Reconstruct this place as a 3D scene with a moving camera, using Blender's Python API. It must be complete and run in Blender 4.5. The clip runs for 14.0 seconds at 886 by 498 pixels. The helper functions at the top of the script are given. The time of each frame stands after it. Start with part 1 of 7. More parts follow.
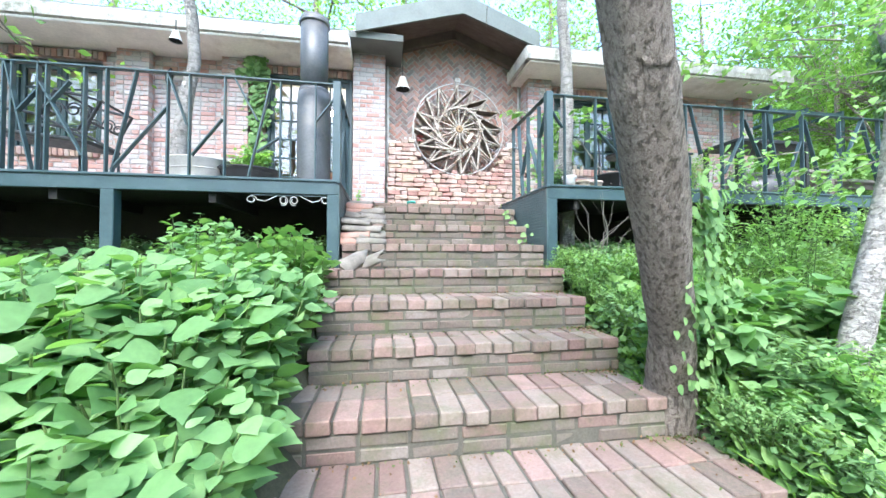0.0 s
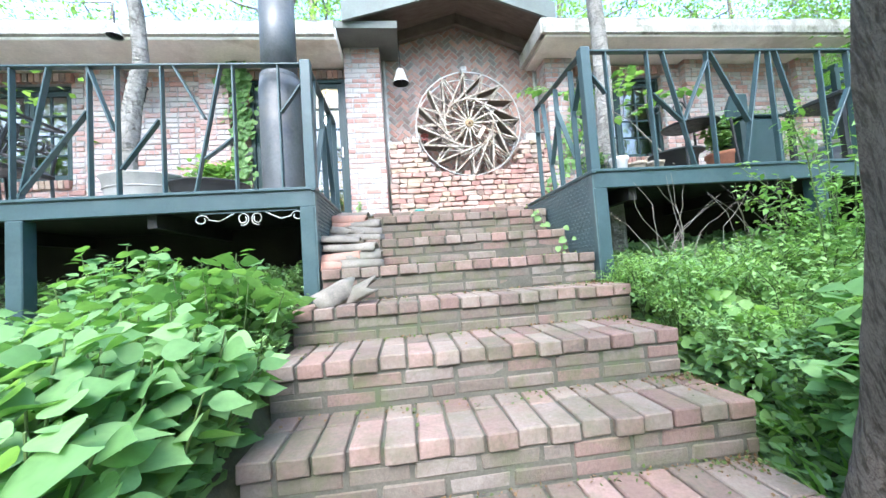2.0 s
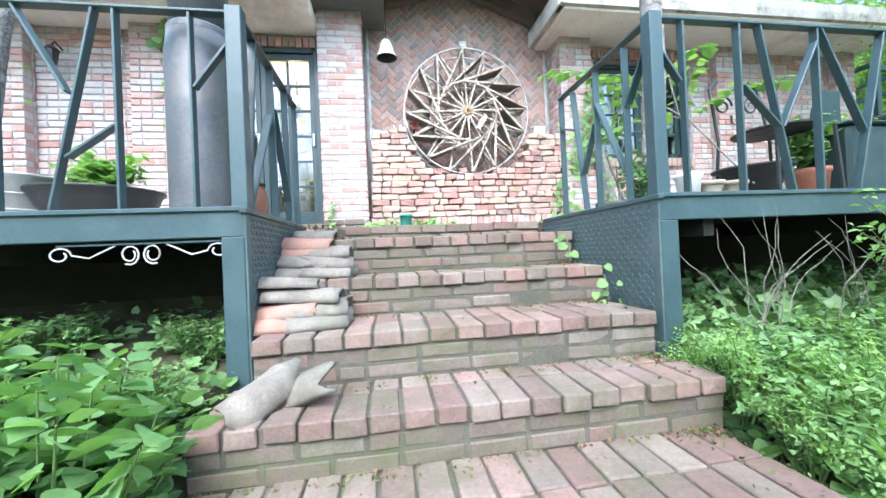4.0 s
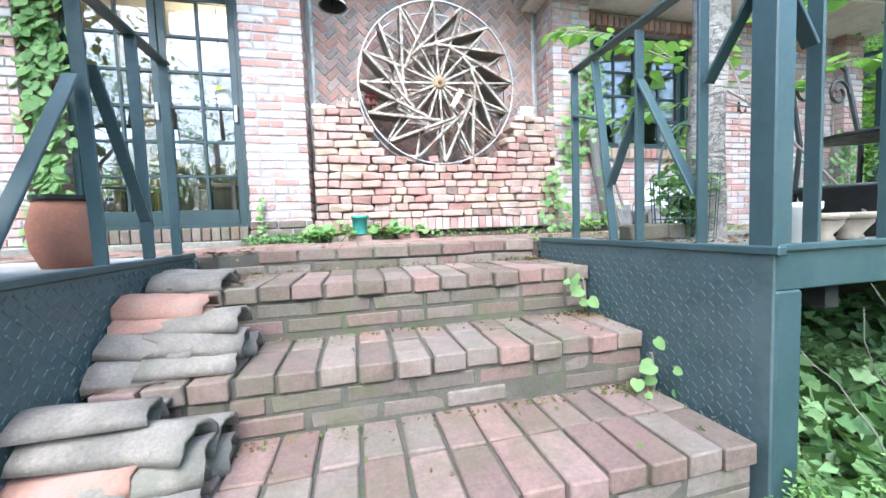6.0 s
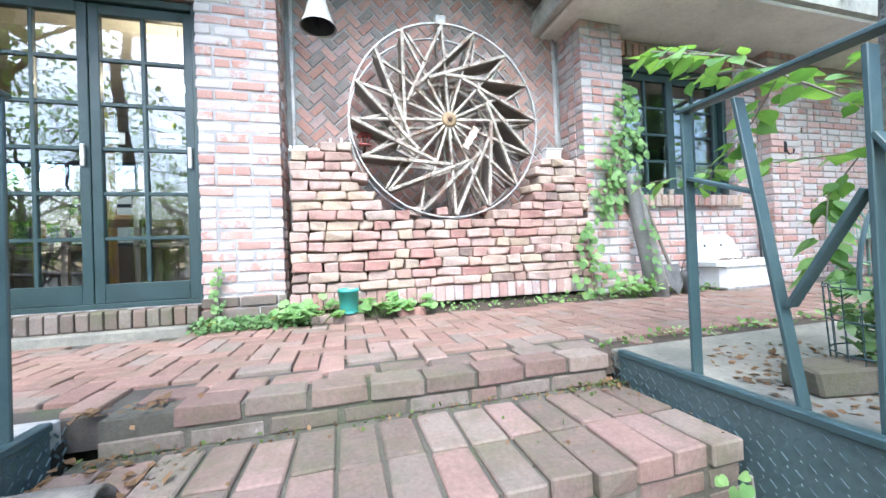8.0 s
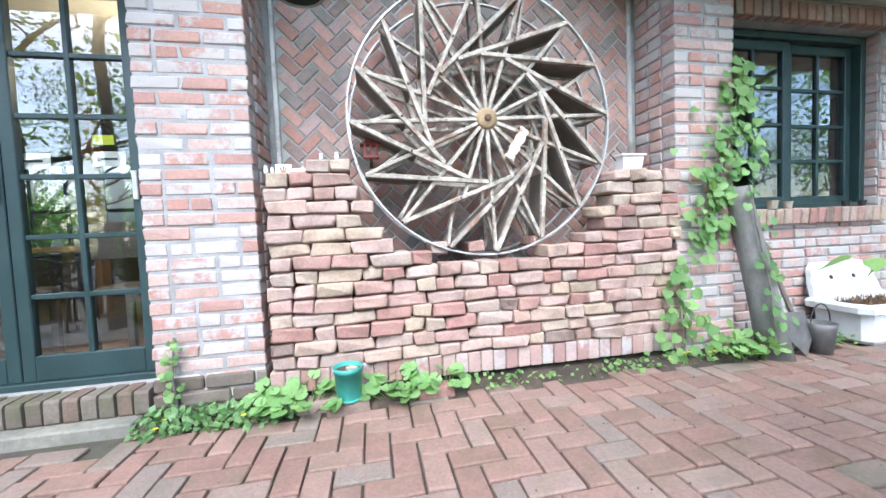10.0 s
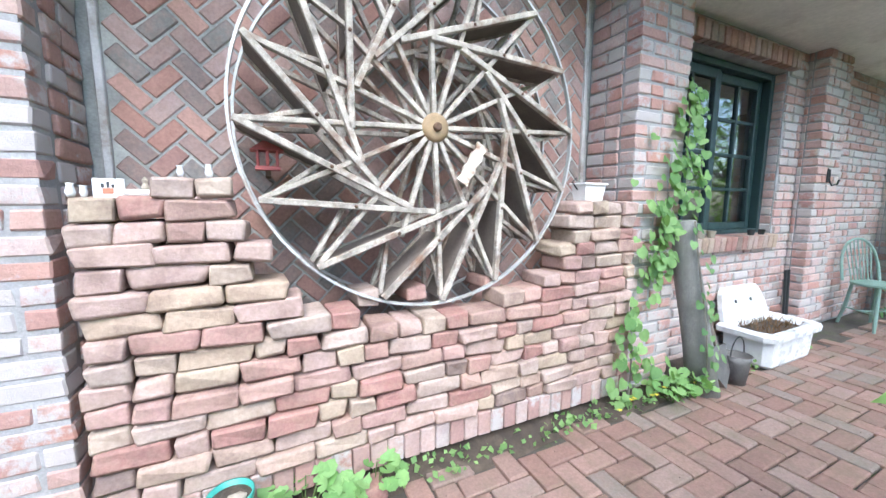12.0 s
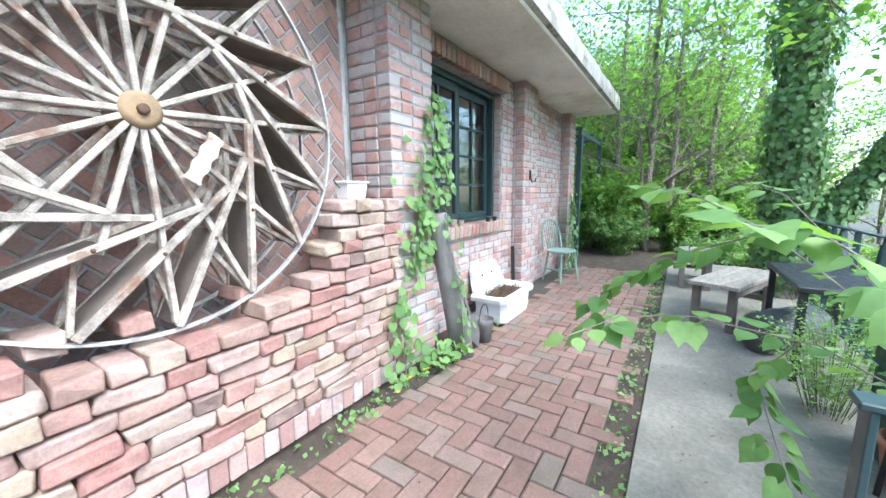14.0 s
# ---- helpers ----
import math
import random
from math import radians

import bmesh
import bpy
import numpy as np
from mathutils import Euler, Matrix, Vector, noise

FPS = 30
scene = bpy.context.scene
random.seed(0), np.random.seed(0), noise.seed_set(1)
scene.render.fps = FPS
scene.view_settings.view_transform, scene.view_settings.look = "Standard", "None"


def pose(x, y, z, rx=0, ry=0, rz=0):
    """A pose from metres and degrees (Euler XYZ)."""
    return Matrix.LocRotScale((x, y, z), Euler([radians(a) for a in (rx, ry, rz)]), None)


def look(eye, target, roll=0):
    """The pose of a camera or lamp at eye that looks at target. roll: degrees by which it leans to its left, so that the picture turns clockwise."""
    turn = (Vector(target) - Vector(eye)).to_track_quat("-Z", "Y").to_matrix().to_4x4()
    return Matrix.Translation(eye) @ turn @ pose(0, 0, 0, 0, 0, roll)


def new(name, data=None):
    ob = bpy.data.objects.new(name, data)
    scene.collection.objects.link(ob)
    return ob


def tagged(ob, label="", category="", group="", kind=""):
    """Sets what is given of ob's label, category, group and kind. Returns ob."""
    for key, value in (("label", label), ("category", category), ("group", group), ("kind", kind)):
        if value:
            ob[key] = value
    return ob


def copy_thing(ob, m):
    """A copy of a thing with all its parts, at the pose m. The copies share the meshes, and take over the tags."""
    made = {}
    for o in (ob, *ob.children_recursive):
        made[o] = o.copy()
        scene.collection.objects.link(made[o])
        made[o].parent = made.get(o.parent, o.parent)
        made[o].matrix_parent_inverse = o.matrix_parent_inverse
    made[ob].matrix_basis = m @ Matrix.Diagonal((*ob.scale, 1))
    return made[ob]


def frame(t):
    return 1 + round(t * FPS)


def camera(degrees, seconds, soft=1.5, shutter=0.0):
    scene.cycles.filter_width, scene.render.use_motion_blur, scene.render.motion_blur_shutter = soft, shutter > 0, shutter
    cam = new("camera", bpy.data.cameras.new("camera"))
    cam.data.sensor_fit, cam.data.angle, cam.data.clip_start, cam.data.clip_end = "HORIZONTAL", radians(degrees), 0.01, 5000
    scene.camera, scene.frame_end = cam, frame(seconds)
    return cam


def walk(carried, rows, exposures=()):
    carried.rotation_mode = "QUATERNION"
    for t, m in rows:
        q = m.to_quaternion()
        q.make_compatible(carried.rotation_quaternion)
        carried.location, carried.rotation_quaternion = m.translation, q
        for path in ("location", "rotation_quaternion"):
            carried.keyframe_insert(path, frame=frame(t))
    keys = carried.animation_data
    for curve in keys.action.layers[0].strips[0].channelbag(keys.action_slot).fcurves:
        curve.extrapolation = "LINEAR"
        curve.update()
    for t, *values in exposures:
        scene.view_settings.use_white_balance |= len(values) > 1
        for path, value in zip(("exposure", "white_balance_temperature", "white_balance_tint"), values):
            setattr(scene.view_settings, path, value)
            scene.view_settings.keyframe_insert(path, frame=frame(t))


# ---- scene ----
cam = camera(101.4, 14.0)
METRES, EYE, TILT, LEAN, TURN = 5.35, -0.68, 0.0, 0.0, -9.4
ROWS = [
    (0.0, 0.0, 0.0, 0.0, -0.0, 1.33, -0.0),
    (0.5, -0.0127, 0.0323, 0.0007, -3.37, 1.61, 0.61),
    (1.0, -0.0123, 0.063, 0.0005, -5.66, -0.83, 1.67),
    (1.5, -0.0031, 0.1126, -0.0054, 0.05, 2.01, 2.9),
    (2.0, 0.0077, 0.1597, 0.015, 3.27, 2.97, 4.07),
    (2.5, 0.0053, 0.1958, 0.0152, 1.86, 0.77, 2.83),
    (3.0, -0.0032, 0.2349, 0.0439, 2.29, 2.16, 2.46),
    (5.5, -0.0023, 0.4291, 0.1209, -2.72, -3.13, 2.3),
    (6.0, -0.0001, 0.4694, 0.1458, -4.16, -3.47, 2.01),
    (6.5, -0.0005, 0.4978, 0.1542, -8.59, -6.69, 0.56),
    (7.0, -0.0105, 0.5426, 0.1776, -10.49, -1.0, -0.57),
    (7.5, -0.0179, 0.5729, 0.1956, -9.95, -2.79, -0.38),
    (8.0, -0.0193, 0.6146, 0.2113, -5.74, 0.65, 2.25),
    (10.5, -0.0109, 0.7798, 0.3038, -0.26, -5.68, 1.02),
    (11.0, -0.0188, 0.7993, 0.3081, 1.01, -8.36, -0.43),
    (11.5, -0.0263, 0.838, 0.3214, -6.27, -6.11, -0.91),
    (12.0, -0.0246, 0.8618, 0.3515, -15.82, -7.1, -0.17),
    (12.5, -0.0138, 0.8635, 0.3578, -22.41, -7.72, -2.32),
    (13.0, -0.0038, 0.8599, 0.3593, -33.9, -5.44, -2.15),
    (13.5, 0.0006, 0.8571, 0.359, -41.48, -6.66, -0.91),
    (14.0, 0.0045, 0.8562, 0.3585, -47.54, -8.58, 0.6),
]
walk(cam, [(t, pose(0, 0, EYE, TILT, LEAN, TURN) @ pose(METRES * x, METRES * y, METRES * z, 90 + pitch, roll, yaw)) for t, x, y, z, yaw, pitch, roll in ROWS],
     exposures=[(0.0, 3.0, 5850, 8), (3.0, 3.1, 5800, 8), (5.5, 2.98, 5750, 9), (8.0, 2.86, 5750, 9), (11.0, 2.5, 5750, 9), (11.5, 2.48, 5750, 9), (12.5, 2.68, 5750, 9), (14.0, 2.83, 5750, 9)])
SKY, SUN = 0.15, 0.8

# ---- world and sun ----
world = bpy.data.worlds.new("world")
scene.world = world
world.use_nodes = True
wn = world.node_tree.nodes
sky = wn.new("ShaderNodeTexSky")
sky.sky_type, sky.sun_disc = "NISHITA", False
sky.sun_elevation, sky.sun_rotation = radians(51), radians(196)
sky.air_density, sky.dust_density, sky.ozone_density = 1.0, 2.0, 1.0
wn["Background"].inputs["Strength"].default_value = SKY
world.node_tree.links.new(sky.outputs[0], wn["Background"].inputs["Color"])
sun_data = bpy.data.lights.new("sun", "SUN")
sun_data.energy, sun_data.angle, sun_data.color = SUN, radians(40), (1.0, 0.97, 0.93)
sun = new("sun", sun_data)
sun.matrix_world = look((-2.5, -9, 11.5), (0, 0, 0))


# ---- materials ----
class Nodes:
    """Short hand for building a node material."""

    def __init__(self, name, rough=0.7, metal=0.0, spec=0.5):
        self.mat = bpy.data.materials.new(name)
        self.mat.use_nodes = True
        self.t = self.mat.node_tree
        self.b = self.t.nodes["Principled BSDF"]
        self.b.inputs["Roughness"].default_value = rough
        self.b.inputs["Metallic"].default_value = metal
        self.b.inputs["Specular IOR Level"].default_value = spec
        self.geo = self.t.nodes.new("ShaderNodeNewGeometry")

    def set(self, sock, v):
        if hasattr(v, "is_output"):
            self.t.links.new(v, sock)
        elif isinstance(v, tuple) and len(v) == 3:
            sock.default_value = (*v, 1)
        else:
            sock.default_value = v

    def noise(self, scale, detail=4, rough=0.6, src=None, stretch=None):
        n = self.t.nodes.new("ShaderNodeTexNoise")
        n.inputs["Scale"].default_value, n.inputs["Detail"].default_value, n.inputs["Roughness"].default_value = scale, detail, rough
        s = src or self.geo.outputs["Position"]
        if stretch:
            m = self.t.nodes.new("ShaderNodeMapping")
            m.inputs["Scale"].default_value = stretch
            self.t.links.new(s, m.inputs["Vector"])
            s = m.outputs[0]
        self.t.links.new(s, n.inputs["Vector"])
        return n.outputs["Fac"]

    def local(self):
        return self.t.nodes.new("ShaderNodeTexCoord").outputs["Object"]

    def ramp(self, fac, stops, mode="LINEAR"):
        n = self.t.nodes.new("ShaderNodeValToRGB")
        n.color_ramp.interpolation = mode
        e = n.color_ramp.elements
        while len(e) < len(stops):
            e.new(0.5)
        for el, (p, c) in zip(e, stops):
            el.position, el.color = p, ((*c, 1) if isinstance(c, tuple) else (c, c, c, 1))
        self.t.links.new(fac, n.inputs[0])
        return n.outputs[0]

    def mix(self, fac, a, b, mode="MIX"):
        n = self.t.nodes.new("ShaderNodeMix")
        n.data_type, n.blend_type = "RGBA", mode
        self.set(n.inputs[0], fac)
        self.set(n.inputs[6], a)
        self.set(n.inputs[7], b)
        return n.outputs[2]

    def math(self, op, a, b=0.0):
        n = self.t.nodes.new("ShaderNodeMath")
        n.operation = op
        self.set(n.inputs[0], a)
        self.set(n.inputs[1], b)
        return n.outputs[0]

    def bump(self, h, strength=0.3, dist=0.01):
        n = self.t.nodes.new("ShaderNodeBump")
        n.inputs["Strength"].default_value, n.inputs["Distance"].default_value = strength, dist
        self.t.links.new(h, n.inputs["Height"])
        self.t.links.new(n.outputs[0], self.b.inputs["Normal"])

    def color(self, v):
        self.set(self.b.inputs["Base Color"], v)

    def rough(self, v):
        self.set(self.b.inputs["Roughness"], v)


def brick_material(name, colors, wash=0.0, wash_color=(0.425, 0.41, 0.395), moss=0.0, islands=False, dark=0.35):
    """Fired clay: each brick takes its own colour; wash is old lime paint, moss grows in patches."""
    m = Nodes(name + ("_joined" if islands else ""), 0.88, spec=0.25)
    rnd = m.geo.outputs["Random Per Island"] if islands else m.t.nodes.new("ShaderNodeObjectInfo").outputs["Random"]
    k = len(colors)
    base = m.ramp(rnd, [(i / k, c) for i, c in enumerate(colors)], "CONSTANT")
    big, fine = m.noise(9, 5), m.noise(70, 4, 0.7)
    base = m.mix(m.ramp(m.noise(14, 6, 0.75), [(0.42, 0.0), (0.62, 0.35)]), base, colors[2])
    base = m.mix(m.math("MULTIPLY", m.ramp(big, [(0.45, 0.0), (0.75, 1.0)]), dark), base, (0.16, 0.1, 0.085))
    base = m.mix(0.55, base, m.ramp(fine, [(0.25, 0.55), (0.75, 1.25)]), "MULTIPLY")
    if wash:
        n1, n2 = m.noise(5.5, 6, 0.65), m.math("FRACT", m.math("MULTIPLY", rnd, 7.31))
        amount = m.math("ADD", m.math("MULTIPLY", n1, 0.9), m.math("MULTIPLY", n2, 0.33))
        amount = m.math("ADD", amount, m.math("MULTIPLY", m.noise(26, 4, 0.75), 0.5))
        amount = m.ramp(m.math("MULTIPLY", amount, 0.715), [(0.97 - wash * 0.5, 0.0), (1.05 - wash * 0.5, 1.0)])
        base = m.mix(m.math("ADD", m.math("MULTIPLY", amount, 0.72), 0.14 if wash > 0.4 else 0.0), base, wash_color)
    if moss:
        base = m.mix(m.math("MULTIPLY", m.ramp(m.noise(4.2, 7, 0.75), [(0.46, 0.0), (0.64, 1.0)]), moss), base, (0.1, 0.108, 0.055))
    m.color(base)
    m.bump(m.math("ADD", m.noise(120, 5, 0.75), m.noise(22, 3)), 0.55, 0.006)
    return m.mat


def plain(name, color, rough=0.7, metal=0.0, var=0.25, scale=6, bump=0.15, stretch=None, spots=None, spec=0.5):
    m = Nodes(name, rough, metal, spec)
    a = m.noise(scale, 5, 0.6, stretch=stretch)
    c = m.mix(1.0, color, m.ramp(a, [(0.25, 1 - var), (0.75, 1 + var)]), "MULTIPLY")
    c = m.mix(0.5, c, m.ramp(m.noise(scale * 12, 3, 0.7, stretch=stretch), [(0.3, 1 - var), (0.7, 1 + var)]), "MULTIPLY")
    if spots:
        c = m.mix(m.ramp(m.noise(scale * 0.6, 6, 0.7), [(0.52, 0.0), (0.66, 1.0)]), c, spots)
    m.color(c)
    m.rough(m.ramp(m.noise(scale * 2, 3), [(0.3, max(0.02, rough - 0.12)), (0.7, min(1.0, rough + 0.12))]))
    if bump:
        m.bump(m.noise(scale * 14, 4, 0.7, stretch=stretch), bump, 0.004)
    return m.mat


def leaf_material(name, dark, light, gloss=0.56, trans=0.35):
    m = Nodes(name, gloss, spec=0.25)
    rnd = m.geo.outputs["Random Per Island"]
    c = m.ramp(rnd, [(0.0, dark), (0.55, tuple((a + b) / 2 for a, b in zip(dark, light))), (1.0, light)])
    c = m.mix(0.4, c, m.ramp(m.noise(30, 3), [(0.3, 0.7), (0.7, 1.25)]), "MULTIPLY")
    m.color(c)
    tr = m.t.nodes.new("ShaderNodeBsdfTranslucent")
    m.t.links.new(m.mix(1.0, c, (1.25, 1.35, 0.55), "MULTIPLY"), tr.inputs["Color"])
    mx = m.t.nodes.new("ShaderNodeMixShader")
    mx.inputs[0].default_value = trans
    m.t.links.new(m.b.outputs[0], mx.inputs[1])
    m.t.links.new(tr.outputs[0], mx.inputs[2])
    m.t.links.new(mx.outputs[0], m.t.nodes["Material Output"].inputs["Surface"])
    return m.mat


OLD = [(0.4, 0.26, 0.225), (0.46, 0.34, 0.3), (0.41, 0.23, 0.185), (0.5, 0.42, 0.39), (0.37, 0.22, 0.195), (0.52, 0.41, 0.37), (0.45, 0.3, 0.26), (0.48, 0.43, 0.41), (0.44, 0.32, 0.29)]
STACK = [(0.46, 0.34, 0.275), (0.42, 0.25, 0.215), (0.47, 0.36, 0.27), (0.48, 0.345, 0.3), (0.36, 0.19, 0.165), (0.48, 0.385, 0.31), (0.45, 0.29, 0.245), (0.47, 0.34, 0.3), (0.23, 0.17, 0.15), (0.47, 0.36, 0.315), (0.41, 0.22, 0.19), (0.45, 0.36, 0.27), (0.49, 0.35, 0.31), (0.38, 0.25, 0.21), (0.44, 0.28, 0.25), (0.48, 0.38, 0.33)]
WEAVE = [(0.36, 0.2, 0.16), (0.3, 0.18, 0.155), (0.42, 0.26, 0.21), (0.24, 0.19, 0.17), (0.4, 0.3, 0.27), (0.32, 0.23, 0.205), (0.44, 0.27, 0.22), (0.22, 0.21, 0.195)]
PAVE = [(0.3, 0.185, 0.15), (0.265, 0.16, 0.13), (0.33, 0.215, 0.175), (0.285, 0.19, 0.155), (0.245, 0.155, 0.125), (0.31, 0.225, 0.19), (0.25, 0.205, 0.175)]
STEP = [(0.26, 0.189, 0.16), (0.235, 0.197, 0.164), (0.319, 0.21, 0.176), (0.185, 0.147, 0.122), (0.286, 0.235, 0.197), (0.218, 0.147, 0.126), (0.252, 0.214, 0.181), (0.168, 0.139, 0.113), (0.336, 0.235, 0.202), (0.302, 0.252, 0.21)]
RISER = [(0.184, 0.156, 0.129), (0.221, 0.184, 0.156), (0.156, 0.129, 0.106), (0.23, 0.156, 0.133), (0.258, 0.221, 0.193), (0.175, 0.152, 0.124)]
RED = [(0.4, 0.19, 0.14), (0.46, 0.29, 0.24), (0.37, 0.19, 0.155), (0.48, 0.35, 0.3), (0.39, 0.21, 0.17), (0.5, 0.39, 0.35), (0.42, 0.23, 0.18), (0.41, 0.26, 0.225)]
BRICK = {}
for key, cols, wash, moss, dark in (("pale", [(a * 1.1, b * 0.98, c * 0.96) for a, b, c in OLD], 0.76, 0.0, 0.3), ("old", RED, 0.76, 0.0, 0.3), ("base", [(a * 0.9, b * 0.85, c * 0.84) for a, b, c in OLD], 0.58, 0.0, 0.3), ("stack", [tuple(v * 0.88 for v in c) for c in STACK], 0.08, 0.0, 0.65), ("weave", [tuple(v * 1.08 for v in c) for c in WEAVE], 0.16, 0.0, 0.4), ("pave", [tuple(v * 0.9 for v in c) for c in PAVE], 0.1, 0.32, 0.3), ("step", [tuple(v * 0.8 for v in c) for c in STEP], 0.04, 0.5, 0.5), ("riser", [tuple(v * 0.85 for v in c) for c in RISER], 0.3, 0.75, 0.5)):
    for isl in (False, True):
        BRICK[key, isl] = brick_material("brick_" + key, cols, wash, moss=moss, islands=isl, dark=dark)
MORTAR = plain("mortar", (0.305, 0.3, 0.295), 0.95, var=0.3, scale=9, bump=0.5)
MORTAR_GREEN = plain("mortar_weathered", (0.33, 0.335, 0.31), 0.95, var=0.3, scale=9, bump=0.5)
GROUT = plain("dark_joint", (0.07, 0.06, 0.05), 0.95, var=0.4, scale=12, bump=0.6, spots=(0.06, 0.07, 0.03))
STEP_CORE = plain("step_mortar", (0.085, 0.08, 0.062), 0.95, var=0.4, scale=7, bump=0.6, spots=(0.07, 0.085, 0.04))
GREEN = plain("painted_steel", (0.035, 0.066, 0.072), 0.42, var=0.18, scale=5, bump=0.08, spots=(0.05, 0.083, 0.088))
# Lighter than GREEN: the sky's sheen on the plate is in its colour.
PLATE_SHEEN = plain("chequer_plate_sheen", (0.062, 0.096, 0.1), 0.4, metal=0.1, var=0.3, scale=4, bump=0.1, spots=(0.09, 0.125, 0.125))
# Paler studs: worn paint plus reflected glints, both put into the colour.
STUD = plain("worn_glint_steel", (0.075, 0.108, 0.115), 0.5, metal=0.2, var=0.3, scale=9, bump=0.1)
FRAME_GREEN = plain("painted_wood", (0.018, 0.04, 0.041), 0.45, var=0.2, scale=6, bump=0.12)
CONCRETE = plain("concrete", (0.2, 0.19, 0.158), 0.9, var=0.38, scale=3, bump=0.35, spots=(0.15, 0.148, 0.125))
CONCRETE_PALE = plain("pale_concrete", (0.34, 0.33, 0.305), 0.9, var=0.28, scale=3, bump=0.35, spots=(0.26, 0.25, 0.23))
BELL = plain("bell_paint", (0.4, 0.39, 0.36), 0.6, var=0.2, scale=12, bump=0.1)
EAVE = plain("painted_concrete", (0.78, 0.745, 0.69), 0.85, var=0.16, scale=2.2, bump=0.3, spots=(0.6, 0.55, 0.49))
EAVE_EDGE = plain("stained_concrete_edge", (0.4, 0.385, 0.35), 0.92, var=0.35, scale=5, bump=0.7, stretch=(1, 1, 0.35), spots=(0.14, 0.14, 0.105))
# Earth behind the decks: the shade there is put into this near-black colour.
SHADED_EARTH = plain("shaded_dark_earth", (0.028, 0.025, 0.02), 0.98, var=0.4, scale=6, bump=0.6)
ROOF = plain("roof_felt", (0.13, 0.14, 0.13), 0.85, var=0.25, scale=5, bump=0.3)
FASCIA = plain("gable_paint", (0.13, 0.15, 0.14), 0.7, var=0.2, scale=4, bump=0.15)
GABLE_IN = plain("gable_boards", (0.13, 0.1, 0.085), 0.8, var=0.3, scale=5, bump=0.3, stretch=(1, 6, 1))
WOOD_GREY = plain("weathered_wood", (0.365, 0.325, 0.275), 0.85, var=0.6, scale=9, bump=0.6, stretch=(2, 1, 2), spots=(0.2, 0.12, 0.08))
BOARD = plain("stained_cream_board", (0.6, 0.53, 0.44), 0.7, var=0.2, scale=22, bump=0.2, spots=(0.27, 0.13, 0.07))
WOOD_DARK = plain("dark_old_wood", (0.15, 0.125, 0.105), 0.9, var=0.35, scale=9, bump=0.5)
WOOD_HUB = plain("hub_wood", (0.29, 0.2, 0.11), 0.7, var=0.3, scale=20, bump=0.3)
WOOD_PLANK = plain("bench_wood", (0.3, 0.27, 0.23), 0.85, var=0.3, scale=6, bump=0.4, stretch=(1, 8, 8))
RUST = plain("rusty_steel", (0.12, 0.07, 0.045), 0.75, metal=0.3, var=0.4, scale=14, bump=0.3)
ZINC = plain("zinc_band", (0.5, 0.5, 0.48), 0.55, metal=0.35, var=0.2, scale=10, bump=0.15, spots=(0.33, 0.29, 0.25))
FLUE = plain("flue_steel", (0.1, 0.105, 0.11), 0.5, metal=0.35, var=0.3, scale=5, bump=0.12, spots=(0.16, 0.15, 0.145))
IRON = plain("black_iron", (0.02, 0.021, 0.022), 0.5, var=0.3, scale=15, bump=0.2)
WHITE = plain("white_enamel", (0.68, 0.69, 0.69), 0.3, var=0.08, scale=6, bump=0.05, spots=(0.5, 0.5, 0.48))
WHITE_MATT = plain("white_paint", (0.72, 0.71, 0.69), 0.7, var=0.1, scale=10, bump=0.1)
PLASTIC_TEAL = plain("teal_plastic", (0.05, 0.28, 0.235), 0.4, var=0.12, scale=12, bump=0.05)
PLASTIC_BLACK = plain("black_plastic", (0.025, 0.028, 0.03), 0.5, var=0.2, scale=12, bump=0.05)
TERRACOTTA = plain("terracotta", (0.38, 0.16, 0.1), 0.8, var=0.25, scale=7, bump=0.2, spots=(0.3, 0.14, 0.1))
STONE_POT = plain("stone_pot", (0.33, 0.285, 0.225), 0.9, var=0.25, scale=18, bump=0.4)
TILE_GREY = plain("clay_roof_tile", (0.175, 0.155, 0.13), 0.92, var=0.4, scale=9, bump=0.7, spots=(0.14, 0.135, 0.105))
TILE_RED = plain("red_roof_tile", (0.28, 0.155, 0.115), 0.9, var=0.3, scale=8, bump=0.5, spots=(0.22, 0.175, 0.145))
CHAIR_GREEN = plain("sage_paint", (0.2, 0.3, 0.25), 0.55, var=0.18, scale=14, bump=0.15)
SOIL = plain("soil", (0.06, 0.045, 0.033), 0.98, var=0.5, scale=10, bump=0.9, spots=(0.11, 0.085, 0.062))
GROUND = plain("woodland_floor", (0.06, 0.055, 0.03), 0.98, var=0.5, scale=5, bump=0.9, spots=(0.045, 0.06, 0.02))


